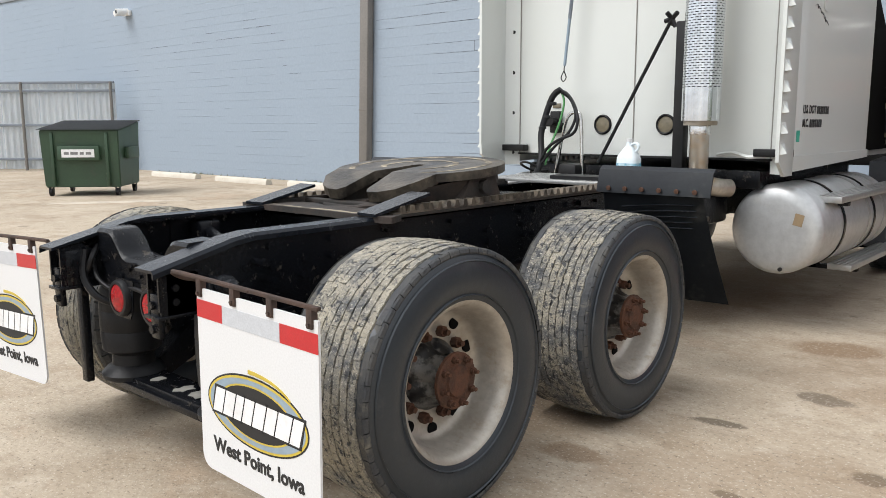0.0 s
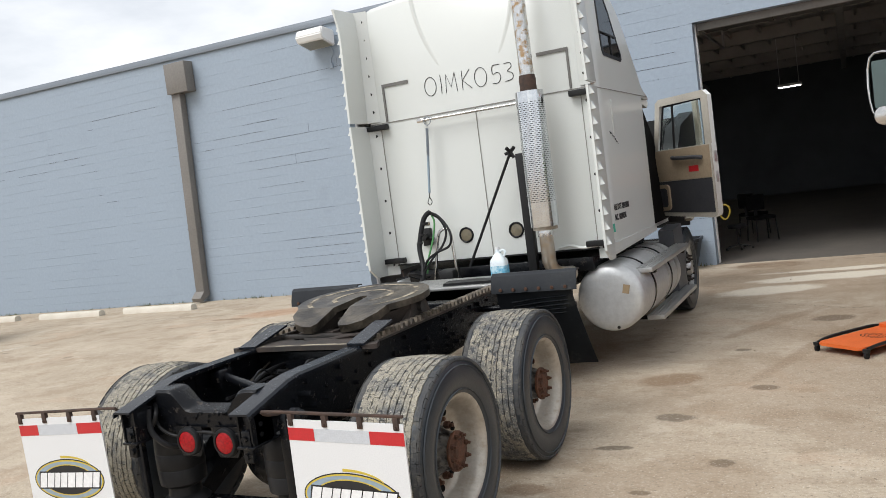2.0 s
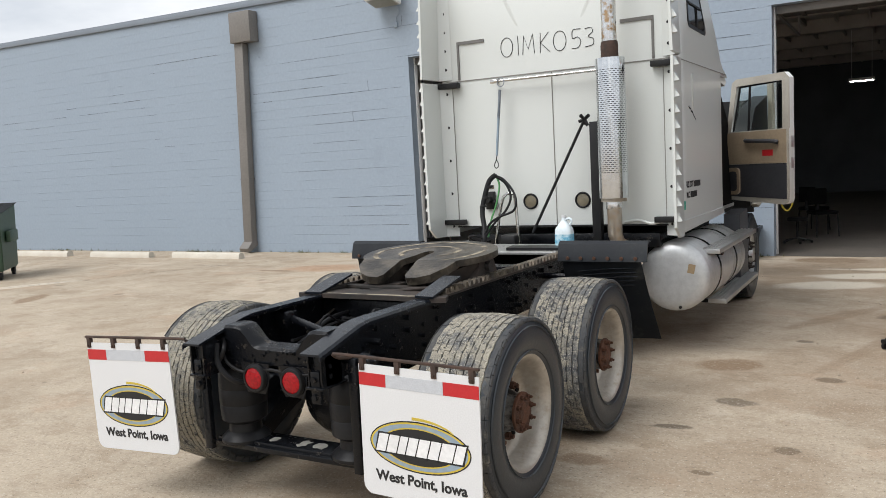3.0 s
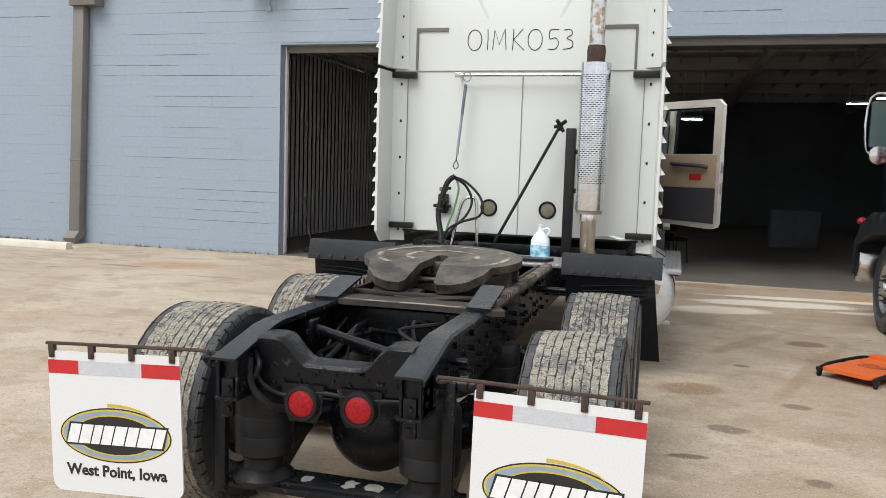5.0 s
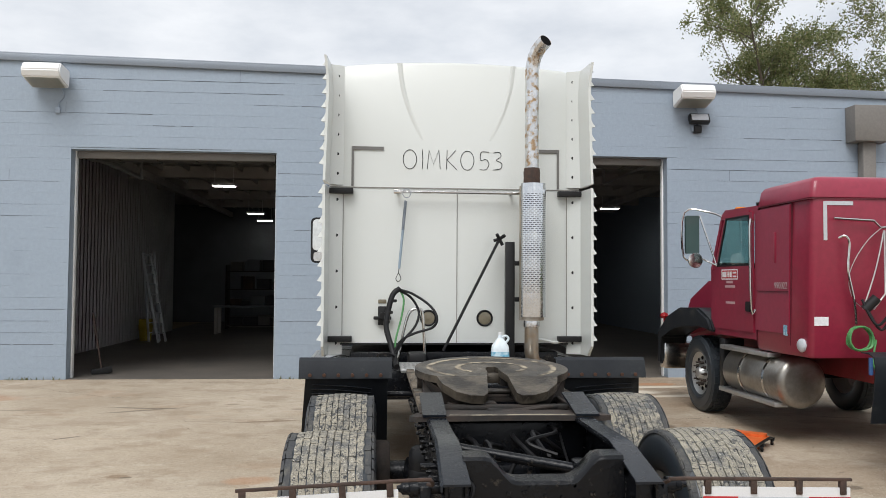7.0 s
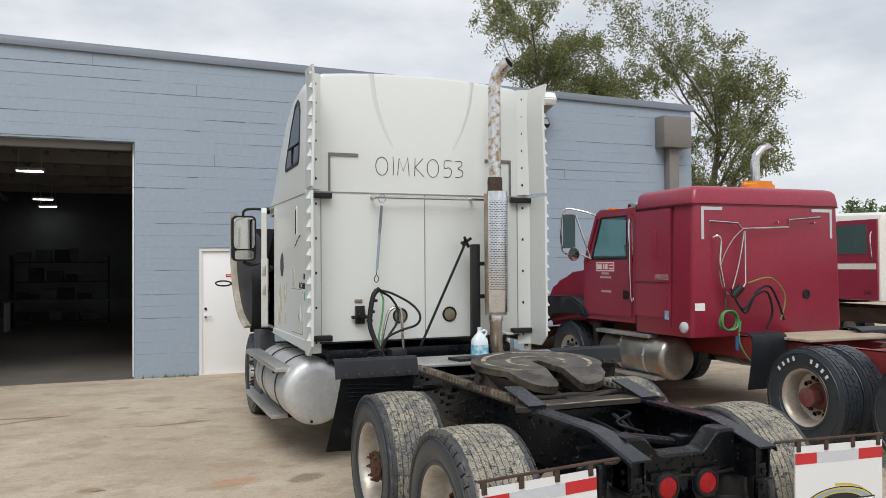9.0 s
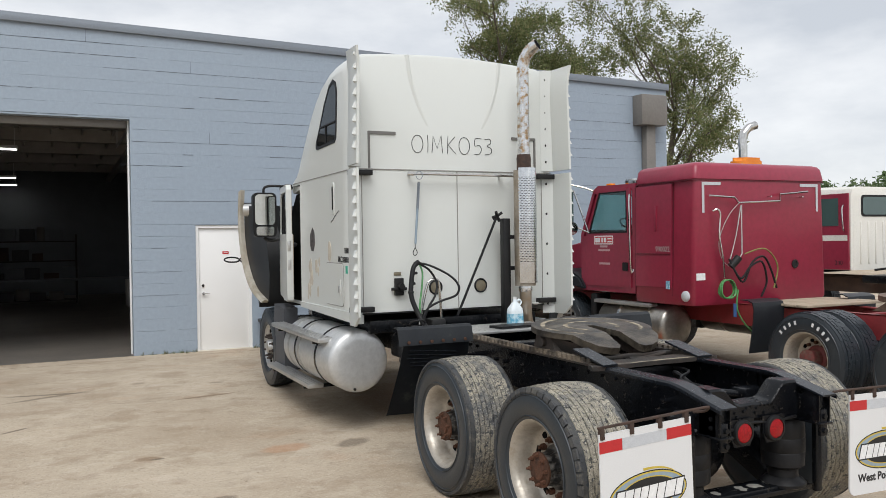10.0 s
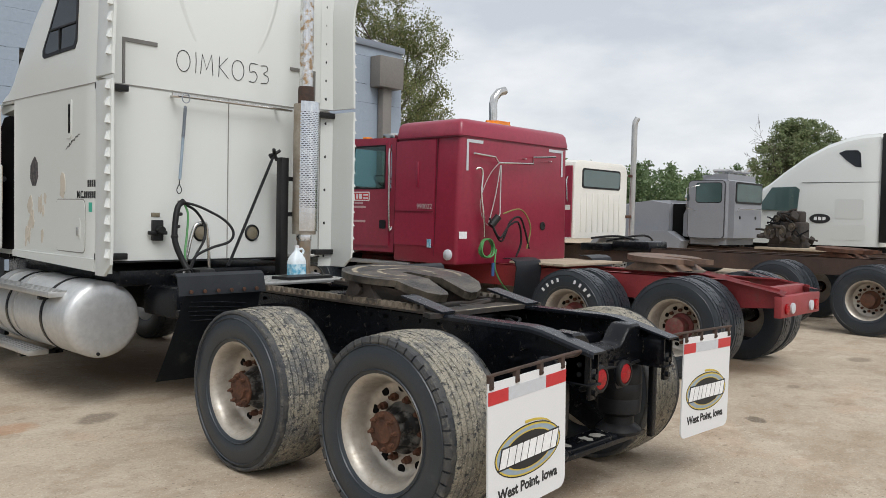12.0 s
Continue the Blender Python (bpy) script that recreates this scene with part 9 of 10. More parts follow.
for s in (1, -1):
    bm = B()
    prism(bm, rounded(5.48, 6.40, 1.3, 2.80, 0.1), "x", s * 0.99, s * 1.03)
    dr = part("cab_door", bm, M_GREYPAINT, grey)
    bm = B()
    prism(bm, rounded(5.462, 6.418, 1.282, 2.818, 0.11), "x", s * 0.99, s * 1.0225)
    part("door_seam", bm, M_GREYTRIM, dr, smooth=0)
    bm = B()
    prism(bm, rounded(5.535, 6.215, 2.222, 2.758, 0.08), "x", s * 1.02, s * 1.0325)
    part("window_seal", bm, M_RUBBER, dr, smooth=0)
    bm = B()
    prism(bm, rounded(5.55, 6.2, 2.24, 2.74, 0.07), "x", s * 1.029, s * 1.036)
    part("pane", bm, M_GLASSTEAL, dr)
    bm = B()
    lathe(bm, (s * 1.25, 6.35, 2.35), (0, -1, 0), [(0, 0), (0, 0.09), (0.05, 0.1), (0.06, 0)], 14, close=False)
    part("door_mirror", bm, M_CHROME, dr)
    bm = B()
    tube(bm, [(s * 1.0, 6.1, 2.7), (s * 1.25, 6.35, 2.6), (s * 1.25, 6.35, 2.1), (s * 1.0, 6.2, 2.0)], 0.012, 6)
    part("mirror_arm", bm, M_CHROME, dr)
    bm = B()
    prism(bm, [(6.6, 0.9), (6.5, 1.2), (6.9, 1.45), (8.9, 1.4), (9.2, 1.0), (9.1, 0.9), (8.85, 1.2), (8.3, 1.3), (7.7, 1.2), (7.5, 0.9)], "x", s * 0.7, s * 1.15)
    part("front_fender", bm, M_GREYPAINT, grey)
bm = B()
prism(bm, rounded(-0.80, 0.80, 2.22, 2.78, 0.09), "y", 5.28, 5.305)
wn3 = part("rear_window", bm, M_RUBBER, grey)
bm = B()
prism(bm, rounded(-0.75, 0.75, 2.27, 2.73, 0.08), "y", 5.276, 5.29)
part("pane", bm, M_GLASSTEAL, wn3)
for x in (-0.5, 0.45):
    bm = B()
    lathe(bm, (x, 5.30, 1.85), (0, -1, 0), [(0, 0.045), (0.01, 0.045), (0.015, 0)], 14, close=False)
    part("round_vent", bm, M_BLACK, gb)
bm = B()
tube(bm, [(-0.8, 5.24, 2.02), (-0.75, 5.22, 2.08), (0.7, 5.22, 2.08), (0.75, 5.24, 2.02)], 0.014, 8)
part("chrome_rail", bm, M_CHROME, grey)
bm = B()
vs, _ = prism(bm, [(6.95, 1.15), (6.95, 2.30), (7.6, 2.29), (9.2, 2.08), (9.4, 1.0)], "x", -0.78, 0.78)
bmesh.ops.bevel(bm, geom=bm.edges[:], offset=0.1, segments=3, affect="EDGES")
part("hood", bm, M_GREYPAINT, grey)
# black box fills the gap before the cab, standing in for its shade
bm = B()
box(bm, -0.76, 0.76, 6.6, 6.97, 1.1, 2.2, 0.04)
part("engine_bay", bm, M_DARK, grey)
bm = B()
tube(bm, [(1.14, 5.9, 1.0), (1.14, 5.9, 3.05), (1.14, 5.88, 3.15), (1.2, 5.8, 3.24)], 0.065, 12)
part("exhaust_pipe", bm, M_CHROME, grey)
for x in (-0.5, 0.0, 0.5):
    bm = B()
    cyl(bm, (x, 5.5, 3.09), (x, 6.0, 3.09), 0.03, 0.05, seg=10)
    box(bm, x - 0.02, x + 0.02, 5.6, 5.7, 2.97, 3.08)
    part("roof_horn", bm, M_CHROME, grey)
bm = B()
box(bm, -0.9, 0.9, 3.2, 4.75, 1.06, 1.12, 0.01)
part("deck_plate", bm, M_WOOD, grey, "pale worn deck")
en = thing("loose_engine", "rusty black engine block with pulleys lying on the truck's deck", "engine", at=(15.8, 4.15, 1.05))
en.scale = (0.88, 0.88, 1.16)
rng = random.Random(31)
bm = B()
box(bm, -0.34, 0.34, -0.42, 0.42, 0.06, 0.52, 0.05)
box(bm, -0.2, 0.24, -0.36, 0.3, 0.5, 0.74, 0.05)
box(bm, -0.30, 0.30, -0.46, 0.46, 0.0, 0.1, 0.02)
for k in range(46):
    f = rng.random()
    y = rng.gauss(0, 0.26)
    z = rng.uniform(0.12, 0.88 - 0.9 * abs(y))
    x = rng.choice((-0.36, -0.3, rng.uniform(-0.3, 0.2)))
    a, b, c = rng.uniform(0.03, 0.1), rng.uniform(0.03, 0.12), rng.uniform(0.02, 0.08)
    if k % 2:
        box(bm, -a, a, -b, b, -c, c, 0.012, 1, m=pose(x, y, z, rng.uniform(-40, 40), rng.uniform(-40, 40), rng.uniform(0, 90)))
    else:
        p = Vector((x, y, z))
        cyl(bm, p, p + Vector((rng.gauss(0, 0.12), rng.gauss(0, 0.14), rng.gauss(0.04, 0.1))), rng.uniform(0.018, 0.05), seg=10)
part("block", bm, M_RUSTDARK, en)
for k in range(9):
    p = Vector((-0.36, rng.uniform(-0.4, 0.4), rng.uniform(0.2, 0.6)))
    bm = B()
    tube(bm, [p, p + Vector((-0.06, 0.1, 0.1)), p + Vector((-0.04, rng.uniform(-0.2, 0.3), rng.uniform(-0.1, 0.2))), p + Vector((0.05, rng.uniform(-0.3, 0.3), 0.1))], 0.015, 6, 5)
    part("pipe", bm, M_BLACKFRAME, en)
for y, z, r in ((0.38, 0.30, 0.15), (0.08, 0.31, 0.14), (-0.2, 0.42, 0.09), (0.22, 0.58, 0.08)):
    bm = B()
    lathe(bm, (-0.40, y, z), (-1, 0, 0), [(-0.08, r), (0.0, r), (0.015, r * 0.9), (0.005, r * 0.8), (0.005, r * 0.4), (0.03, r * 0.35), (0.04, 0.0)], 20, close=False)
    part("pulley", bm, M_GREASE, en)

# ---- far white sleeper ----
far = thing("semi_truck", "white aerodynamic sleeper tractor parked at the end of the row", "truck", at=(20.2, 0.63, 0))
far.scale = (1, 1, 0.975)
chassis(far, -3.4, 8.6, M_BLACKFRAME, (-1.8, -0.5), 0.8, 1.05, "", front=7.9, half=1.2)
bm = B()
prev = None
for y, half, zt in ((2.42, 1.15, 4.06), (2.5, 1.2, 4.12), (2.9, 1.2, 4.10), (3.3, 1.2, 4.03), (3.8, 1.2, 3.86), (4.35, 1.18, 3.57), (4.9, 1.16, 3.18), (5.4, 1.13, 2.78), (5.85, 1.08, 2.5), (6.35, 1.0, 2.0), (6.37, 1.0, 1.1)):
    rad = 0.3
    rg = [bm.verts.new((x, y, z)) for x, z in ((-half, 1.08), (half, 1.08), (half, max(1.09, zt - rad)), (half - 0.06, max(1.1, zt - 0.12)), (half - 0.25, zt), (-half + 0.25, zt), (-half + 0.06, max(1.1, zt - 0.12)), (-half, max(1.09, zt - rad)))]
    if prev:
        bridge(bm, prev, rg)
    else:
        bm.faces.new(rg)
    prev = rg
bm.faces.new(prev)
part("cab_body", bm, M_WHITE, far, "white sleeper cab", smooth=35)
bm = B()
vs, _ = prism(bm, [(6.25, 1.0), (6.25, 2.0), (8.2, 1.7), (8.7, 1.0)], "x", -1.0, 1.0)
bmesh.ops.bevel(bm, geom=bm.edges[:], offset=0.15, segments=3, affect="EDGES")
part("hood", bm, M_WHITE, far)
for s in (1, -1):
    bm = B()
    prism(bm, [(3.47, 3.60), (3.30, 3.67), (3.0, 3.66), (2.93, 3.58), (2.90, 3.2), (3.05, 3.22), (3.28, 3.40)], "x", s * 1.19, s * 1.21)
    part("sleeper_window", bm, M_GLASSDARK, far)
    bm = B()
    prism(bm, [(4.5, 2.0), (4.45, 2.62), (4.55, 2.70), (5.2, 2.68), (5.6, 2.05)], "x", s * 1.0, s * 1.205)
    part("door_window", bm, M_GLASSTEAL, far)
    bm = B()
    prism(bm, [(3.89 + 0.27 * math.cos(t * math.pi / 12), 1.81 + 0.135 * math.sin(t * math.pi / 12)) for t in range(24)], "x", s * 1.195, s * 1.206)
    part("oval_badge", bm, M_INK, far, "black oval badge", smooth=0)
    for k in range(3):
        bm = B()
        box(bm, min(s * 1.2, s * 1.2075), max(s * 1.2, s * 1.2075), 3.74 + 0.11 * k, 3.82 + 0.11 * k, 1.77, 1.86)
        part("badge_bar", bm, M_WHITEPRINT, far, smooth=0)
    bm = B()
    prism(bm, rounded(2.75, 3.6, 1.24, 1.66, 0.05), "x", s * 1.195, s * 1.207)
    part("hatch", bm, M_WHITE, far)
    bm = B()
    prism(bm, rounded(2.8, 3.5, 1.82, 2.36, 0.06), "x", s * 1.195, s * 1.208)
    part("grab_recess", bm, M_WHITE, far)
    bm = B()
    box(bm, min(s * 1.1, s * 1.23), max(s * 1.1, s * 1.23), 1.96, 2.42, 1.2, 4.08, 0.02)
    part("side_extender", bm, M_BLACK, far)
    bm = B()
    box(bm, min(s * 1.19, s * 1.204), max(s * 1.19, s * 1.204), 2.46, 4.4, 2.80, 2.812)
    part("side_joint", bm, M_DARK, far, smooth=0)

# ---- trees ----
def grow_tree(name, at, height, spread, seed, leaves, leaf_mat, label, trunk_r=0.28, leaf=0.16, droop=0.3, clear=0.25, crown_r=4.0, clump=90, full=False):
    """Trunk, forking limbs and many small drooping leaf sprays with gaps between them."""
    rng = random.Random(seed)
    tr = thing(name, label, "tree", at=at, rz=rng.uniform(0, 360))
    limbs, tips = [], []

    def limb(p, d, length, r, depth):
        pts, rs = [p.copy()], [r]
        n = 5
        for k in range(n):
            d = (d + Vector((rng.gauss(0, 0.16), rng.gauss(0, 0.16), rng.gauss(0.03, 0.1)))).normalized()
            p = p + d * (length / n)
            pts.append(p.copy())
            rs.append(r * (1 - 0.55 * (k + 1) / n))
            if depth < 4 and (k >= 1 or depth > 0):
                for _ in range(1 if depth else 2):
                    if rng.random() < (0.85 if depth < 2 else 0.7):
                        side = Vector((rng.gauss(0, 1), rng.gauss(0, 1), 0)).normalized()
                        nd = (d * 0.55 + side * (0.75 * spread) + Vector((0, 0, 0.25 - 0.12 * depth))).normalized()
                        limb(p, nd, length * rng.uniform(0.5, 0.72), rs[-1] * 0.6, depth + 1)
            if depth >= 2:
                tips.append((p.copy(), depth))
        limbs.append((pts, rs, depth))
        tips.append((p.copy(), depth + 1))

    limb(Vector((0, 0, 0)), Vector((rng.gauss(0, 0.05), rng.gauss(0, 0.05), 1)).normalized(), height * 0.62, trunk_r, 0)
    top = max(p.z for p, _ in tips)
    kz = height / top
    far_ = sorted(math.hypot(p.x, p.y) for p, _ in tips)[int(len(tips) * 0.93)]
    kx = crown_r / far_

    def fit_(p):
        f = min(1.0, p.z / (0.25 * top))
        return Vector((p.x * (1 + (kx - 1) * f), p.y * (1 + (kx - 1) * f), p.z * kz))
    bm = B()
    for pts, rs, depth in limbs:
        if depth == 0:
            tube(bm, [fit_(p) for p in pts], rs, 10, 0)
    part("trunk", bm, M_BARK, tr)
    bm = B()
    for pts, rs, depth in limbs:
        if 0 < depth <= 4:
            tube(bm, [fit_(p) for p in pts], [max(0.008, r) for r in rs], 5 if depth < 3 else 3, 0)
    tagged(part("limb_work", bm, M_BARK, tr, "bare grey limbs"), kind="stuff")
    tips = [fit_(p) for p, d in tips if p.z * kz > height * clear]
    if full:          # a close crown: clumps over the whole of a lumpy dome
        tips = []
        lumps = [(rng.uniform(0, 6.283), rng.uniform(-0.6, 1.3)) for _ in range(14)]
        for _ in range(520):
            a, e, f = rng.uniform(0, 6.283), rng.uniform(-0.7, 1.5), rng.random() ** 0.4
            lump = 0.8 + 0.25 * max(math.cos(a - la) * math.cos(e - le) for la, le in lumps)
            tips.append(Vector((crown_r * f * lump * math.cos(e) * math.cos(a), crown_r * f * lump * math.cos(e) * math.sin(a), height * (0.55 + 0.43 * f * lump * math.sin(e)))))
    verts, faces = [], []
    while len(faces) < leaves:
        c = rng.choice(tips) + Vector((rng.gauss(0, 0.12), rng.gauss(0, 0.12), rng.gauss(0, 0.1)))
        size = rng.uniform(0.22, 0.62)
        way = Vector((rng.gauss(0, 0.5), rng.gauss(0, 0.5), -droop)).normalized()
        for _ in range(int(clump * size * 2)):
            f = rng.random() ** 0.5 * size
            ball = Vector((rng.gauss(0, 1), rng.gauss(0, 1), rng.gauss(0, 1))).normalized() * f
            q = c + ball * 0.62 + way * (ball.dot(way) * 0.9 + 0.25 * size)
            b = rng.uniform(-1.3, 0.2)
            a = rng.uniform(0, 6.283)
            u = Vector((math.cos(a) * math.cos(b), math.sin(a) * math.cos(b), math.sin(b)))
            w = u.cross(Vector((rng.gauss(0, 1), rng.gauss(0, 1), rng.gauss(0, 1)))).normalized()
            L, W = leaf * rng.uniform(0.6, 1.3), leaf * rng.uniform(0.28, 0.5)
            i = len(verts)
            verts += [q - u * L * 0.5, q + w * W * 0.5, q + u * L * 0.5, q - w * W * 0.5]
            faces.append((i, i + 1, i + 2, i + 3))
    me = bpy.data.meshes.new("crown")
    me.from_pydata([tuple(v) for v in verts], [], faces)
    me.materials.append(leaf_mat)
    ob = new("crown", me)
    ob.parent = tr
    tagged(ob, "airy crown of small leaves", kind="stuff")
    return tr


def leaf_mat(name, colors, rough=0.6):
    m = bpy.data.materials.new(name)
    m.use_nodes = True
    n, l = m.node_tree.nodes, m.node_tree.links
    b = n["Principled BSDF"]
    g = n.new("ShaderNodeNewGeometry")
    r = n.new("ShaderNodeValToRGB")
    r.color_ramp.elements[0].color, r.color_ramp.elements[1].color = (*colors[0], 1), (*colors[-1], 1)
    for k, c in enumerate(colors[1:-1]):
        r.color_ramp.elements.new((k + 1) / (len(colors) - 1)).color = (*c, 1)
    l.new(g.outputs["Random Per Island"], r.inputs["Fac"])
    l.new(r.outputs["Color"], b.inputs["Base Color"])
    b.inputs["Roughness"].default_value = rough
    b.inputs["Transmission Weight"].default_value = 0.0
    tl = n.new("ShaderNodeBsdfTranslucent")
    l.new(r.outputs["Color"], tl.inputs["Color"])
    mx = n.new("ShaderNodeMixShader")
    mx.inputs["Fac"].default_value = 0.42
    l.new(b.outputs["BSDF"], mx.inputs[1])
    l.new(tl.outputs["BSDF"], mx.inputs[2])
    l.new(mx.outputs["Shader"], n["Material Output"].inputs["Surface"])
    return m


M_LEAF_A = leaf_mat("olive_leaves_mixed", ((0.10, 0.125, 0.045), (0.15, 0.18, 0.065), (0.20, 0.225, 0.095), (0.26, 0.24, 0.12)))
M_LEAF_B = leaf_mat("green_leaves_mixed", ((0.09, 0.145, 0.06), (0.13, 0.19, 0.085), (0.17, 0.225, 0.105)))
# paler greens: haze over the far round tree is put into the leaf colour
M_LEAF_C = leaf_mat("hazed_leaves_mixed", ((0.12, 0.165, 0.075), (0.17, 0.22, 0.10), (0.22, 0.26, 0.13), (0.26, 0.285, 0.16)))
grow_tree("tree", (19.2, 34.2, 0), 20.5, 1.0, 12, 66000, M_LEAF_A, "tall olive-green tree with drooping sprays behind the workshop", 0.34, 0.17, 0.7, 0.36, 4.9, 44)
grow_tree("tree", (25.0, 29.8, 0), 16.6, 1.0, 21, 38000, M_LEAF_A, "thin-leaved olive tree with visible grey limbs", 0.28, 0.155, 0.7, 0.2, 4.6, 36)
grow_tree("tree", (52.6, 17.1, 0), 8.8, 0.9, 5, 42000, M_LEAF_C, "full round green tree beyond the yard", 0.28, 0.19, 0.2, 0.12, 2.95, 90, True)

# far belt of woods: clumps of leaves over a long low strip
rng = random.Random(40)
verts, faces = [], []
for k in range(190):
    az = radians(rng.uniform(44, 67) if k < 120 else rng.uniform(67, 112))
    dist = rng.uniform(88, 120)
    cx, cy = -3.8 + dist * math.sin(az), -3 + dist * math.cos(az)
    h = rng.uniform(5.6, 8.4) if k < 120 else rng.uniform(5.0, 7.0)
    for j in range(620):
        a, f = rng.uniform(0, 6.283), rng.random() ** 0.5
        z = h * (0.05 + 0.95 * rng.random())
        rr = 3.6 * f * math.sin(min(3.0, 0.5 + 2.6 * z / h)) + rng.gauss(0, 0.3)
        q = Vector((cx + rr * math.cos(a), cy + rr * math.sin(a), z + rng.gauss(0, 0.25)))
        u = Vector((rng.gauss(0, 1), rng.gauss(0, 1), rng.gauss(0, 0.7))).normalized() * rng.uniform(0.12, 0.30)
        w = Vector((rng.gauss(0, 1), rng.gauss(0, 1), rng.gauss(0, 1))).normalized() * rng.uniform(0.1, 0.24)
        i = len(verts)
        verts += [q - u, q + w, q + u, q - w]
        faces.append((i, i + 1, i + 2, i + 3))
me = bpy.data.meshes.new("woods")
me.from_pydata([tuple(v) for v in verts], [], faces)
me.materials.append(M_LEAF_B)
tagged(new("woods", me), "distant belt of green woods", "woods", kind="stuff")
# pale shed roofs before the woods
bm = B()
box(bm, 44, 60, 34, 42, 0, 2.7, 0.05)
prism(bm, [(33.6, 2.65), (38, 4.1), (42.4, 2.65)], "x", 43.6, 60.4)
one("far_shed", bm, M_FENCE, "long pale metal shed far beyond the yard", "shed")

# ---- loose things ----
creeper = thing("mechanic_creeper", "orange plastic creeper board on black casters lying on the yard", "creeper", at=(3.115, 4.34, 0), rz=-40)
creeper.scale = (0.85, 0.82, 1.0)
bm = B()
prism(bm, rounded(-0.27, 0.27, -0.55, 0.55, 0.05), "z", 0.065, 0.095)
bmesh.ops.bevel(bm, geom=bm.edges[:], offset=0.008, segments=2, affect="EDGES")
part("board", bm, M_ORANGE, creeper, "scuffed orange plastic board")
bm = B()
prism(bm, rounded(-0.25, 0.25, 0.36, 0.53, 0.05), "z", 0.096, 0.125)
part("headrest", bm, M_ORANGE, creeper)
bm = B()
for a in range(3):
    for i in range(24):
        t0, t1 = 2 * math.pi * i / 24, 2 * math.pi * (i + 1) / 24
        if (i + a * 5) % 7 == 0:
            continue
        r0, r1 = 0.04 + 0.03 * a, 0.05 + 0.03 * a
        bm.faces.new([bm.verts.new((1.3 * r * math.cos(t), -0.02 + r * math.sin(t), 0.0965)) for r, t in ((r0, t0), (r1, t0), (r1, t1), (r0, t1))])
part("printed_mark", bm, M_INK, creeper, smooth=0)
for s in (-1, 1):
    bm = B()
    tube(bm, [(s * 0.30, -0.50, 0.08), (s * 0.31, -0.3, 0.10), (s * 0.31, 0.3, 0.10), (s * 0.30, 0.5, 0.08)], 0.016, 8, 3)
    part("side_rail", bm, M_BLACK, creeper)
    for y in (-0.52, 0.0, 0.52):
        bm = B()
        cyl(bm, (s * 0.30 - 0.014, y, 0.03), (s * 0.30 + 0.014, y, 0.03), 0.03, seg=14)
        c_ = part("caster", bm, M_RUBBER, creeper)
        bm = B()
        box(bm, s * 0.30 - 0.03, s * 0.30 + 0.03, y - 0.02, y + 0.02, 0.052, 0.085, 0.004)
        part("caster_fork", bm, M_BLACK, c_)

tub = thing("black_tub", "low tapered black plastic tub standing against the wall", "tub", at=(0.14, 10.34, 0))
bm = B()
prev = None
for z, hx, hy in ((0.0, 0.42, 0.2), (0.01, 0.44, 0.21), (0.47, 0.545, 0.27), (0.475, 0.565, 0.285), (0.53, 0.57, 0.29), (0.53, 0.54, 0.26), (0.05, 0.43, 0.2)):
    rg = [bm.verts.new((x, y, z)) for x, y in rounded(-hx, hx, -hy, hy, 0.07, 4)]
    if prev:
        bridge(bm, prev, rg)
    else:
        bm.faces.new(rg)
    prev = rg
bm.faces.new(prev)
part("tub_body", bm, M_FLAPBLK, tub)

bottle = thing("washer_jug", "clear plastic jug with a blue label on the deck plate", "bottle", at=(0.315, 2.66, 1.0455))
bm = B()
prev = None
for z, hx, hy, r in ((0, 0.065, 0.05, 0.02), (0.008, 0.072, 0.056, 0.03), (0.15, 0.072, 0.056, 0.03), (0.18, 0.066, 0.052, 0.03), (0.225, 0.035, 0.03, 0.02), (0.245, 0.02, 0.02, 0.0195), (0.27, 0.018, 0.018, 0.0175)):
    rg = [bm.verts.new((x, y, z)) for x, y in rounded(-hx, hx, -hy, hy, r, 4)]
    if prev:
        bridge(bm, prev, rg)
    else:
        bm.faces.new(rg)
    prev = rg
bm.faces.new(prev)
part("jug", bm, M_BOTTLE, bottle)
bm = B()
tube(bm, [(0.045, 0, 0.20), (0.07, 0, 0.235), (0.05, 0, 0.26), (0.018, 0, 0.25)], 0.010, 8, 4)
part("jug_handle", bm, M_BOTTLE, bottle)
bm = B()
prism(bm, rounded(-0.0735, 0.0735, -0.0575, 0.0575, 0.03, 4), "z", 0.02, 0.13)
part("label", bm, M_LABELBLUE, bottle, "blue and white printed label")
bm = B()
cyl(bm, (0, 0, 0.27), (0, 0, 0.29), 0.02, seg=14)
part("cap", bm, M_FLAPWHITE, bottle)

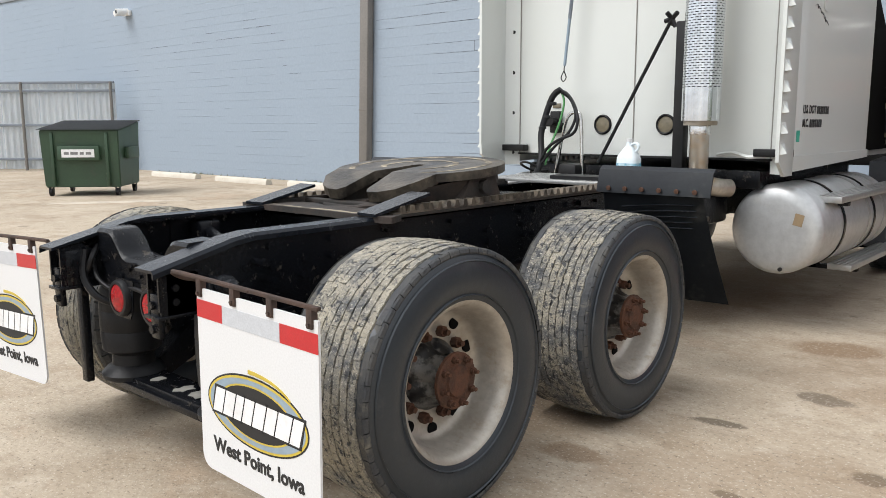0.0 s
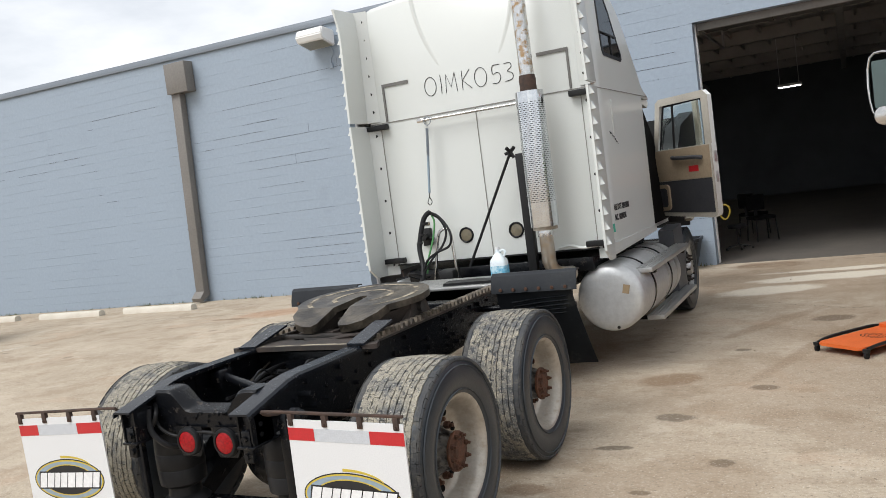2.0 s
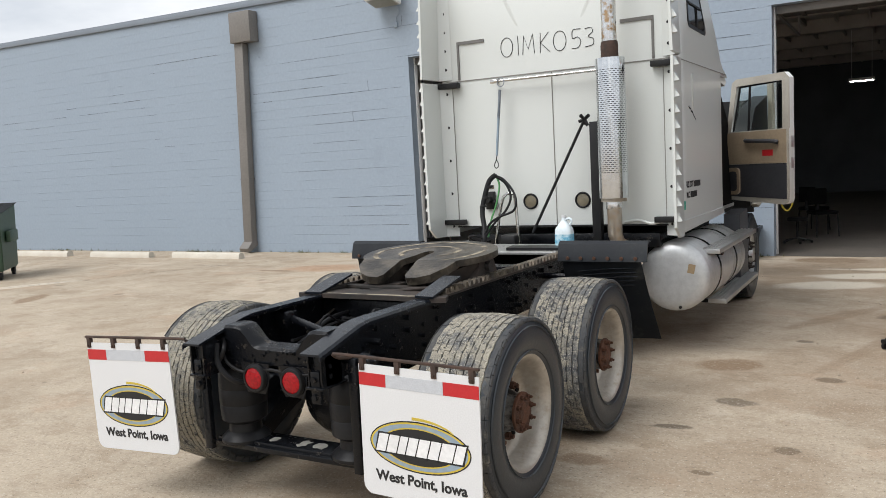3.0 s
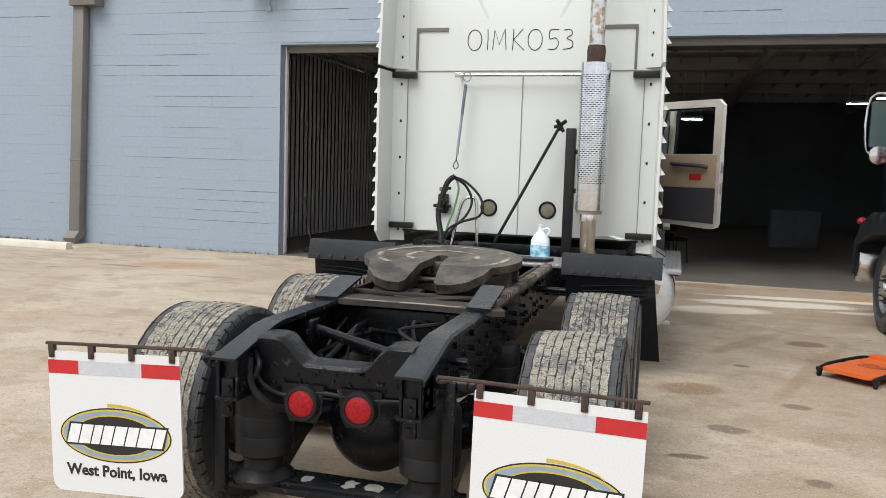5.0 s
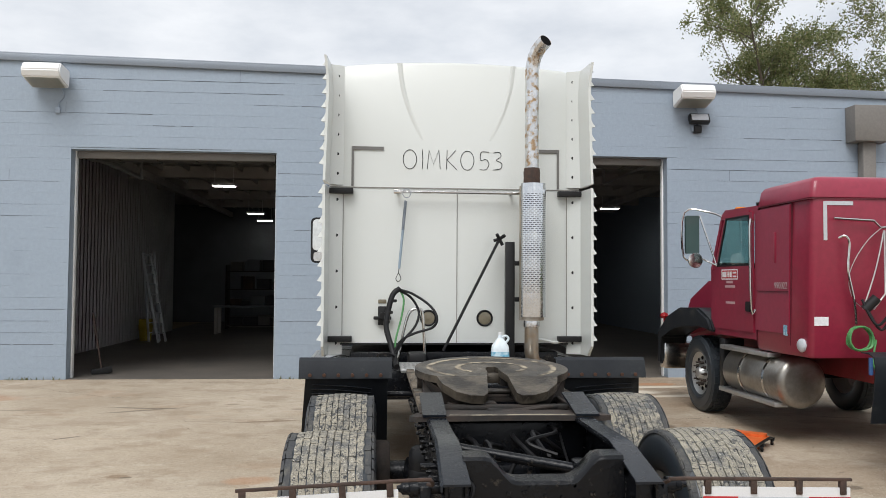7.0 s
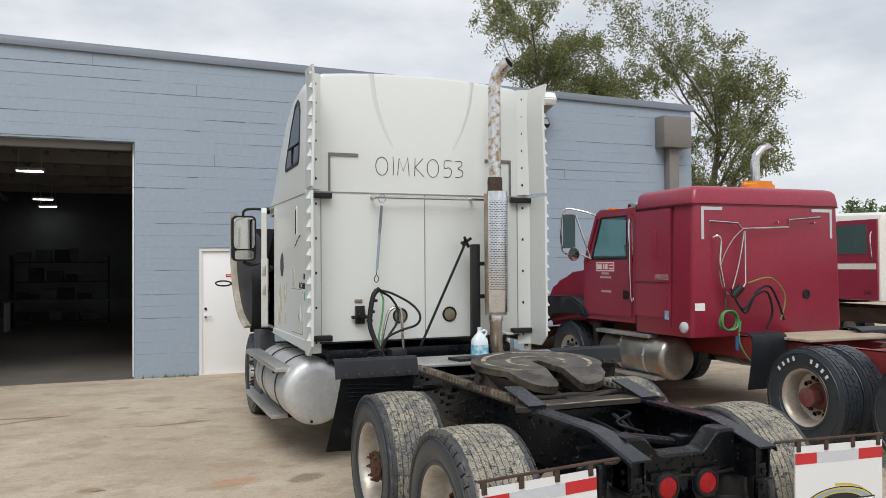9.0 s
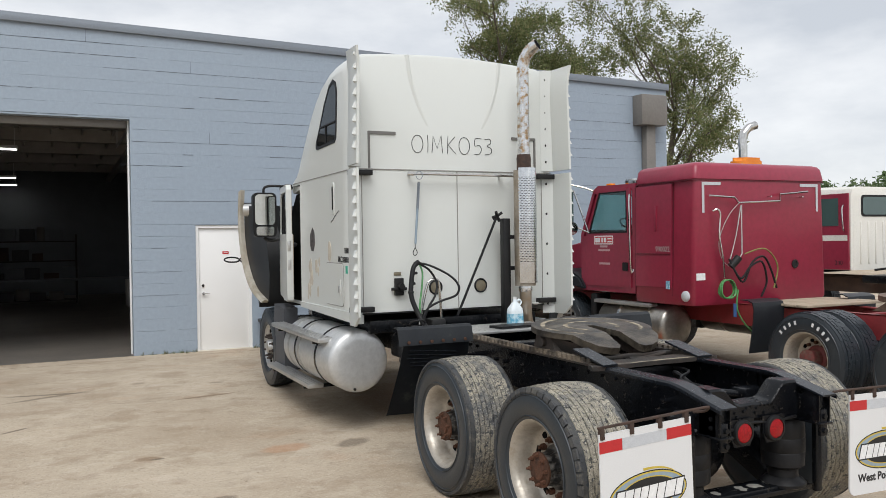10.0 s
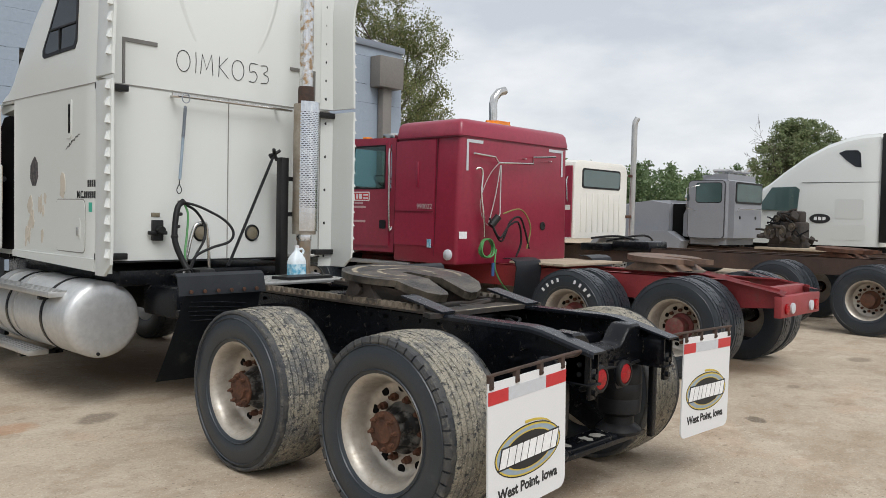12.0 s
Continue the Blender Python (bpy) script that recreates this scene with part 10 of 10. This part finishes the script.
# ---- painted blocks of the front wall: single ones near the bays, the rest joined ----
def wall_blocks():
    rng = random.Random(17)
    BW, BH, G = 0.405, 0.2045, 0.0012
    rows = int((ROOF + 0.6) / BH)

    def free(x0, x1, z0, z1):
        """Cuts a block to what lies outside of the openings; None when nothing is left."""
        for a, b, c, d in OPEN:
            if z0 < d - 0.01 and x1 > a and x0 < b:
                if z1 > d and z0 >= d - 0.12:
                    z0 = d
                    continue
                if x0 < a:
                    x1 = min(x1, a)
                elif x1 > b:
                    x0 = max(x0, b)
                else:
                    return None
        return (x0, x1, z0, z1) if x1 - x0 > 0.03 and z1 - z0 > 0.03 else None

    def shape(x0, x1, z0, z1, out):
        """A block whose upper and lower edges are mostly painted shut, here and there open."""
        h0, h1 = [rng.choice((0.0, 0.0, 0.0005, 0.001, 0.0018, 0.003)) for _ in range(2)]
        f = [(x0, 0.006, z0), (x1, 0.006, z0), (x1, 0.006, z1), (x0, 0.006, z1)]
        t = [(x0, out, z0 + h0), (x1, out, z0 + h0), (x1, out, z1 - h1), (x0, out, z1 - h1)]
        return f + t, [(4, 5, 6, 7), (0, 1, 5, 4), (1, 2, 6, 5), (2, 3, 7, 6), (3, 0, 4, 7)]

    verts, faces, count = [], [], 0
    for r in range(rows):
        z0 = r * BH
        x = X_LEFT - (0.2 if r % 2 else 0.0)
        off = rng.gauss(0, 0.0005)
        while x < X_RIGHT:
            blk = free(max(x, X_LEFT), min(x + BW, X_RIGHT), z0, min(z0 + BH, ROOF - 0.1 - FALL * x))
            x += BW
            if not blk:
                continue
            out = off + rng.gauss(0, 0.00008)
            near = -3.0 < blk[0] < 0.9 and blk[2] > 0.0
            if near and count < 300:
                me = bpy.data.meshes.new("block")
                v, f = shape(*blk, out)
                me.from_pydata(v, [], f)
                me.materials.append(M_WALL)
                new("block", me).parent = wall_front
                count += 1
            else:
                v, f = shape(*blk, out)
                n = len(verts)
                verts += v
                faces += [tuple(i + n for i in q) for q in f]
    me = bpy.data.meshes.new("block_courses")
    me.from_pydata(verts, [], faces)
    me.materials.append(M_WALL)
    ob = new("block_courses", me)
    ob.parent = wall_front
    tagged(ob, "courses of painted concrete blocks", kind="stuff")


wall_blocks()

# open joints and settled cracks in the courses
rng = random.Random(9)
bm = B()
for cx, cz, n in ((-16.5, 3.9, 7), (-14.2, 4.3, 6), (-12.6, 4.65, 6), (-9.2, 3.68, 6), (-19.2, 3.7, 5), (-8.3, 3.9, 3), (-4.6, 4.7, 4), (2.4, 4.5, 4), (-21.5, 3.3, 4), (-13.2, 2.9, 3), (7.2, 4.3, 5), (-1.9, 3.3, 4), (-0.9, 4.3, 4), (6.4, 2.9, 4)):
    z = round(cz / 0.2045) * 0.2045 - 0.002
    x = cx - n * 0.2
    for k in range(n):
        w = rng.uniform(0.15, 0.45)
        h = rng.uniform(0.0015, 0.0045)
        if rng.random() < 0.2:
            z += 0.2045 * rng.choice((-1, 1))
        box(bm, x, x + w, -0.004, 0.008, z - h, z + h)
        x += w + rng.uniform(0.0, 0.12)
for k in range(56):     # thin hairlines along the courses
    z = rng.randint(2, 26) * 0.2045 - 0.001
    x = rng.uniform(-9.5, 8.5)
    end = x + rng.uniform(0.8, 4.0)
    while x < end:
        w, h = rng.uniform(0.2, 0.8), rng.uniform(0.0010, 0.0030)
        if z < ROOF - 0.25 - FALL * x and not any(a - 0.02 < x + w and x < b + 0.02 and z < d + 0.02 for a, b, c, d in OPEN):
            box(bm, x, x + w, -0.003, 0.008, z - h, z + h)
            if rng.random() < 0.08:
                box(bm, x - 0.002, x + 0.002, -0.003, 0.008, z, z + 0.2)
        x += w + rng.uniform(-0.01, 0.08)
jt = part("open_joints", bm, mat("joint_shadow_grey", (0.10, 0.11, 0.125), 0.9, bump=0.1), wall_front, smooth=0)
tagged(jt, "dark open mortar joints", kind="stuff")

# pale and dark patches, stones and litter on the yard
rng = random.Random(6)
bm = B()
for k in range(420):
    r = rng.uniform(2.0, 16)
    a = rng.uniform(0, 6.283)
    x, y = r * math.cos(a), 3 + r * math.sin(a)
    if y > WALL_A - 0.1:
        continue
    s = rng.uniform(0.004, 0.014)
    lathe(bm, (x, y, -0.002), (0, 0, 1), [(0, s), (s * 0.6, s * 0.8), (s, 0)], 5, close=False)
one("grit", bm, M_WOOD, "scattered grit and small stones on the concrete", "grit", kind="stuff", smooth=0)


# cracks and slab joints in the yard
def crack(pts, width, jitter, seed):
    rng = random.Random(seed)
    line = spline([(x, y, 0.0025) for x, y in pts], 22)
    prev = None
    for i, p in enumerate(line):
        d = (line[min(i + 1, len(line) - 1)] - line[max(i - 1, 0)]).normalized()
        nrm = Vector((-d.y, d.x, 0))
        c = p + nrm * rng.gauss(0, jitter)
        w = width * rng.uniform(0.25, 1.2)
        row = (cracks.verts.new(c - nrm * w), cracks.verts.new(c + nrm * w))
        if prev and rng.random() < 0.93:
            cracks.faces.new((prev[0], prev[1], row[1], row[0]))
        prev = row


cracks = B()
for i, (pts, width, jitter) in enumerate((
        ([(-12.6, 3.4), (-11.3, 5.4), (-10.4, 6.9), (-9.4, 8.4), (-8.5, 9.4)], 0.012, 0.03), ([(-6.6, 9.9), (-5.3, 8.9), (-4.5, 8.4), (-3.4, 8.5)], 0.006, 0.03),
        ([(-6.3, 10.2), (-4.3, 10.15), (-2.4, 10.2), (-0.4, 10.25), (1.0, 10.2)], 0.008, 0.008), ([(0.7, 10.2), (2.7, 10.25), (4.9, 10.2)], 0.009, 0.008),
        ([(1.6, 9.5), (2.6, 8.9), (3.6, 9.2), (4.6, 8.8)], 0.007, 0.03), ([(-20, 8.1), (-14, 8.2), (-10, 8.3), (-6.6, 8.5)], 0.008, 0.02),
        ([(2.0, 6.8), (3.0, 6.2), (4.4, 6.4), (6.2, 6.0)], 0.006, 0.03), ([(-3.2, 6.3), (-2.0, 6.2), (-1.2, 6.6)], 0.005, 0.02))):
    crack(pts, width, jitter, i + 1)
one("yard_cracks", cracks, mat("crack_dirt", (0.11, 0.085, 0.06), 0.95, vary=(0.07, 0.055, 0.04), scale=6, bump=0.2), "dark hairline cracks and slab joints in the concrete yard", "cracks", kind="stuff", smooth=0)
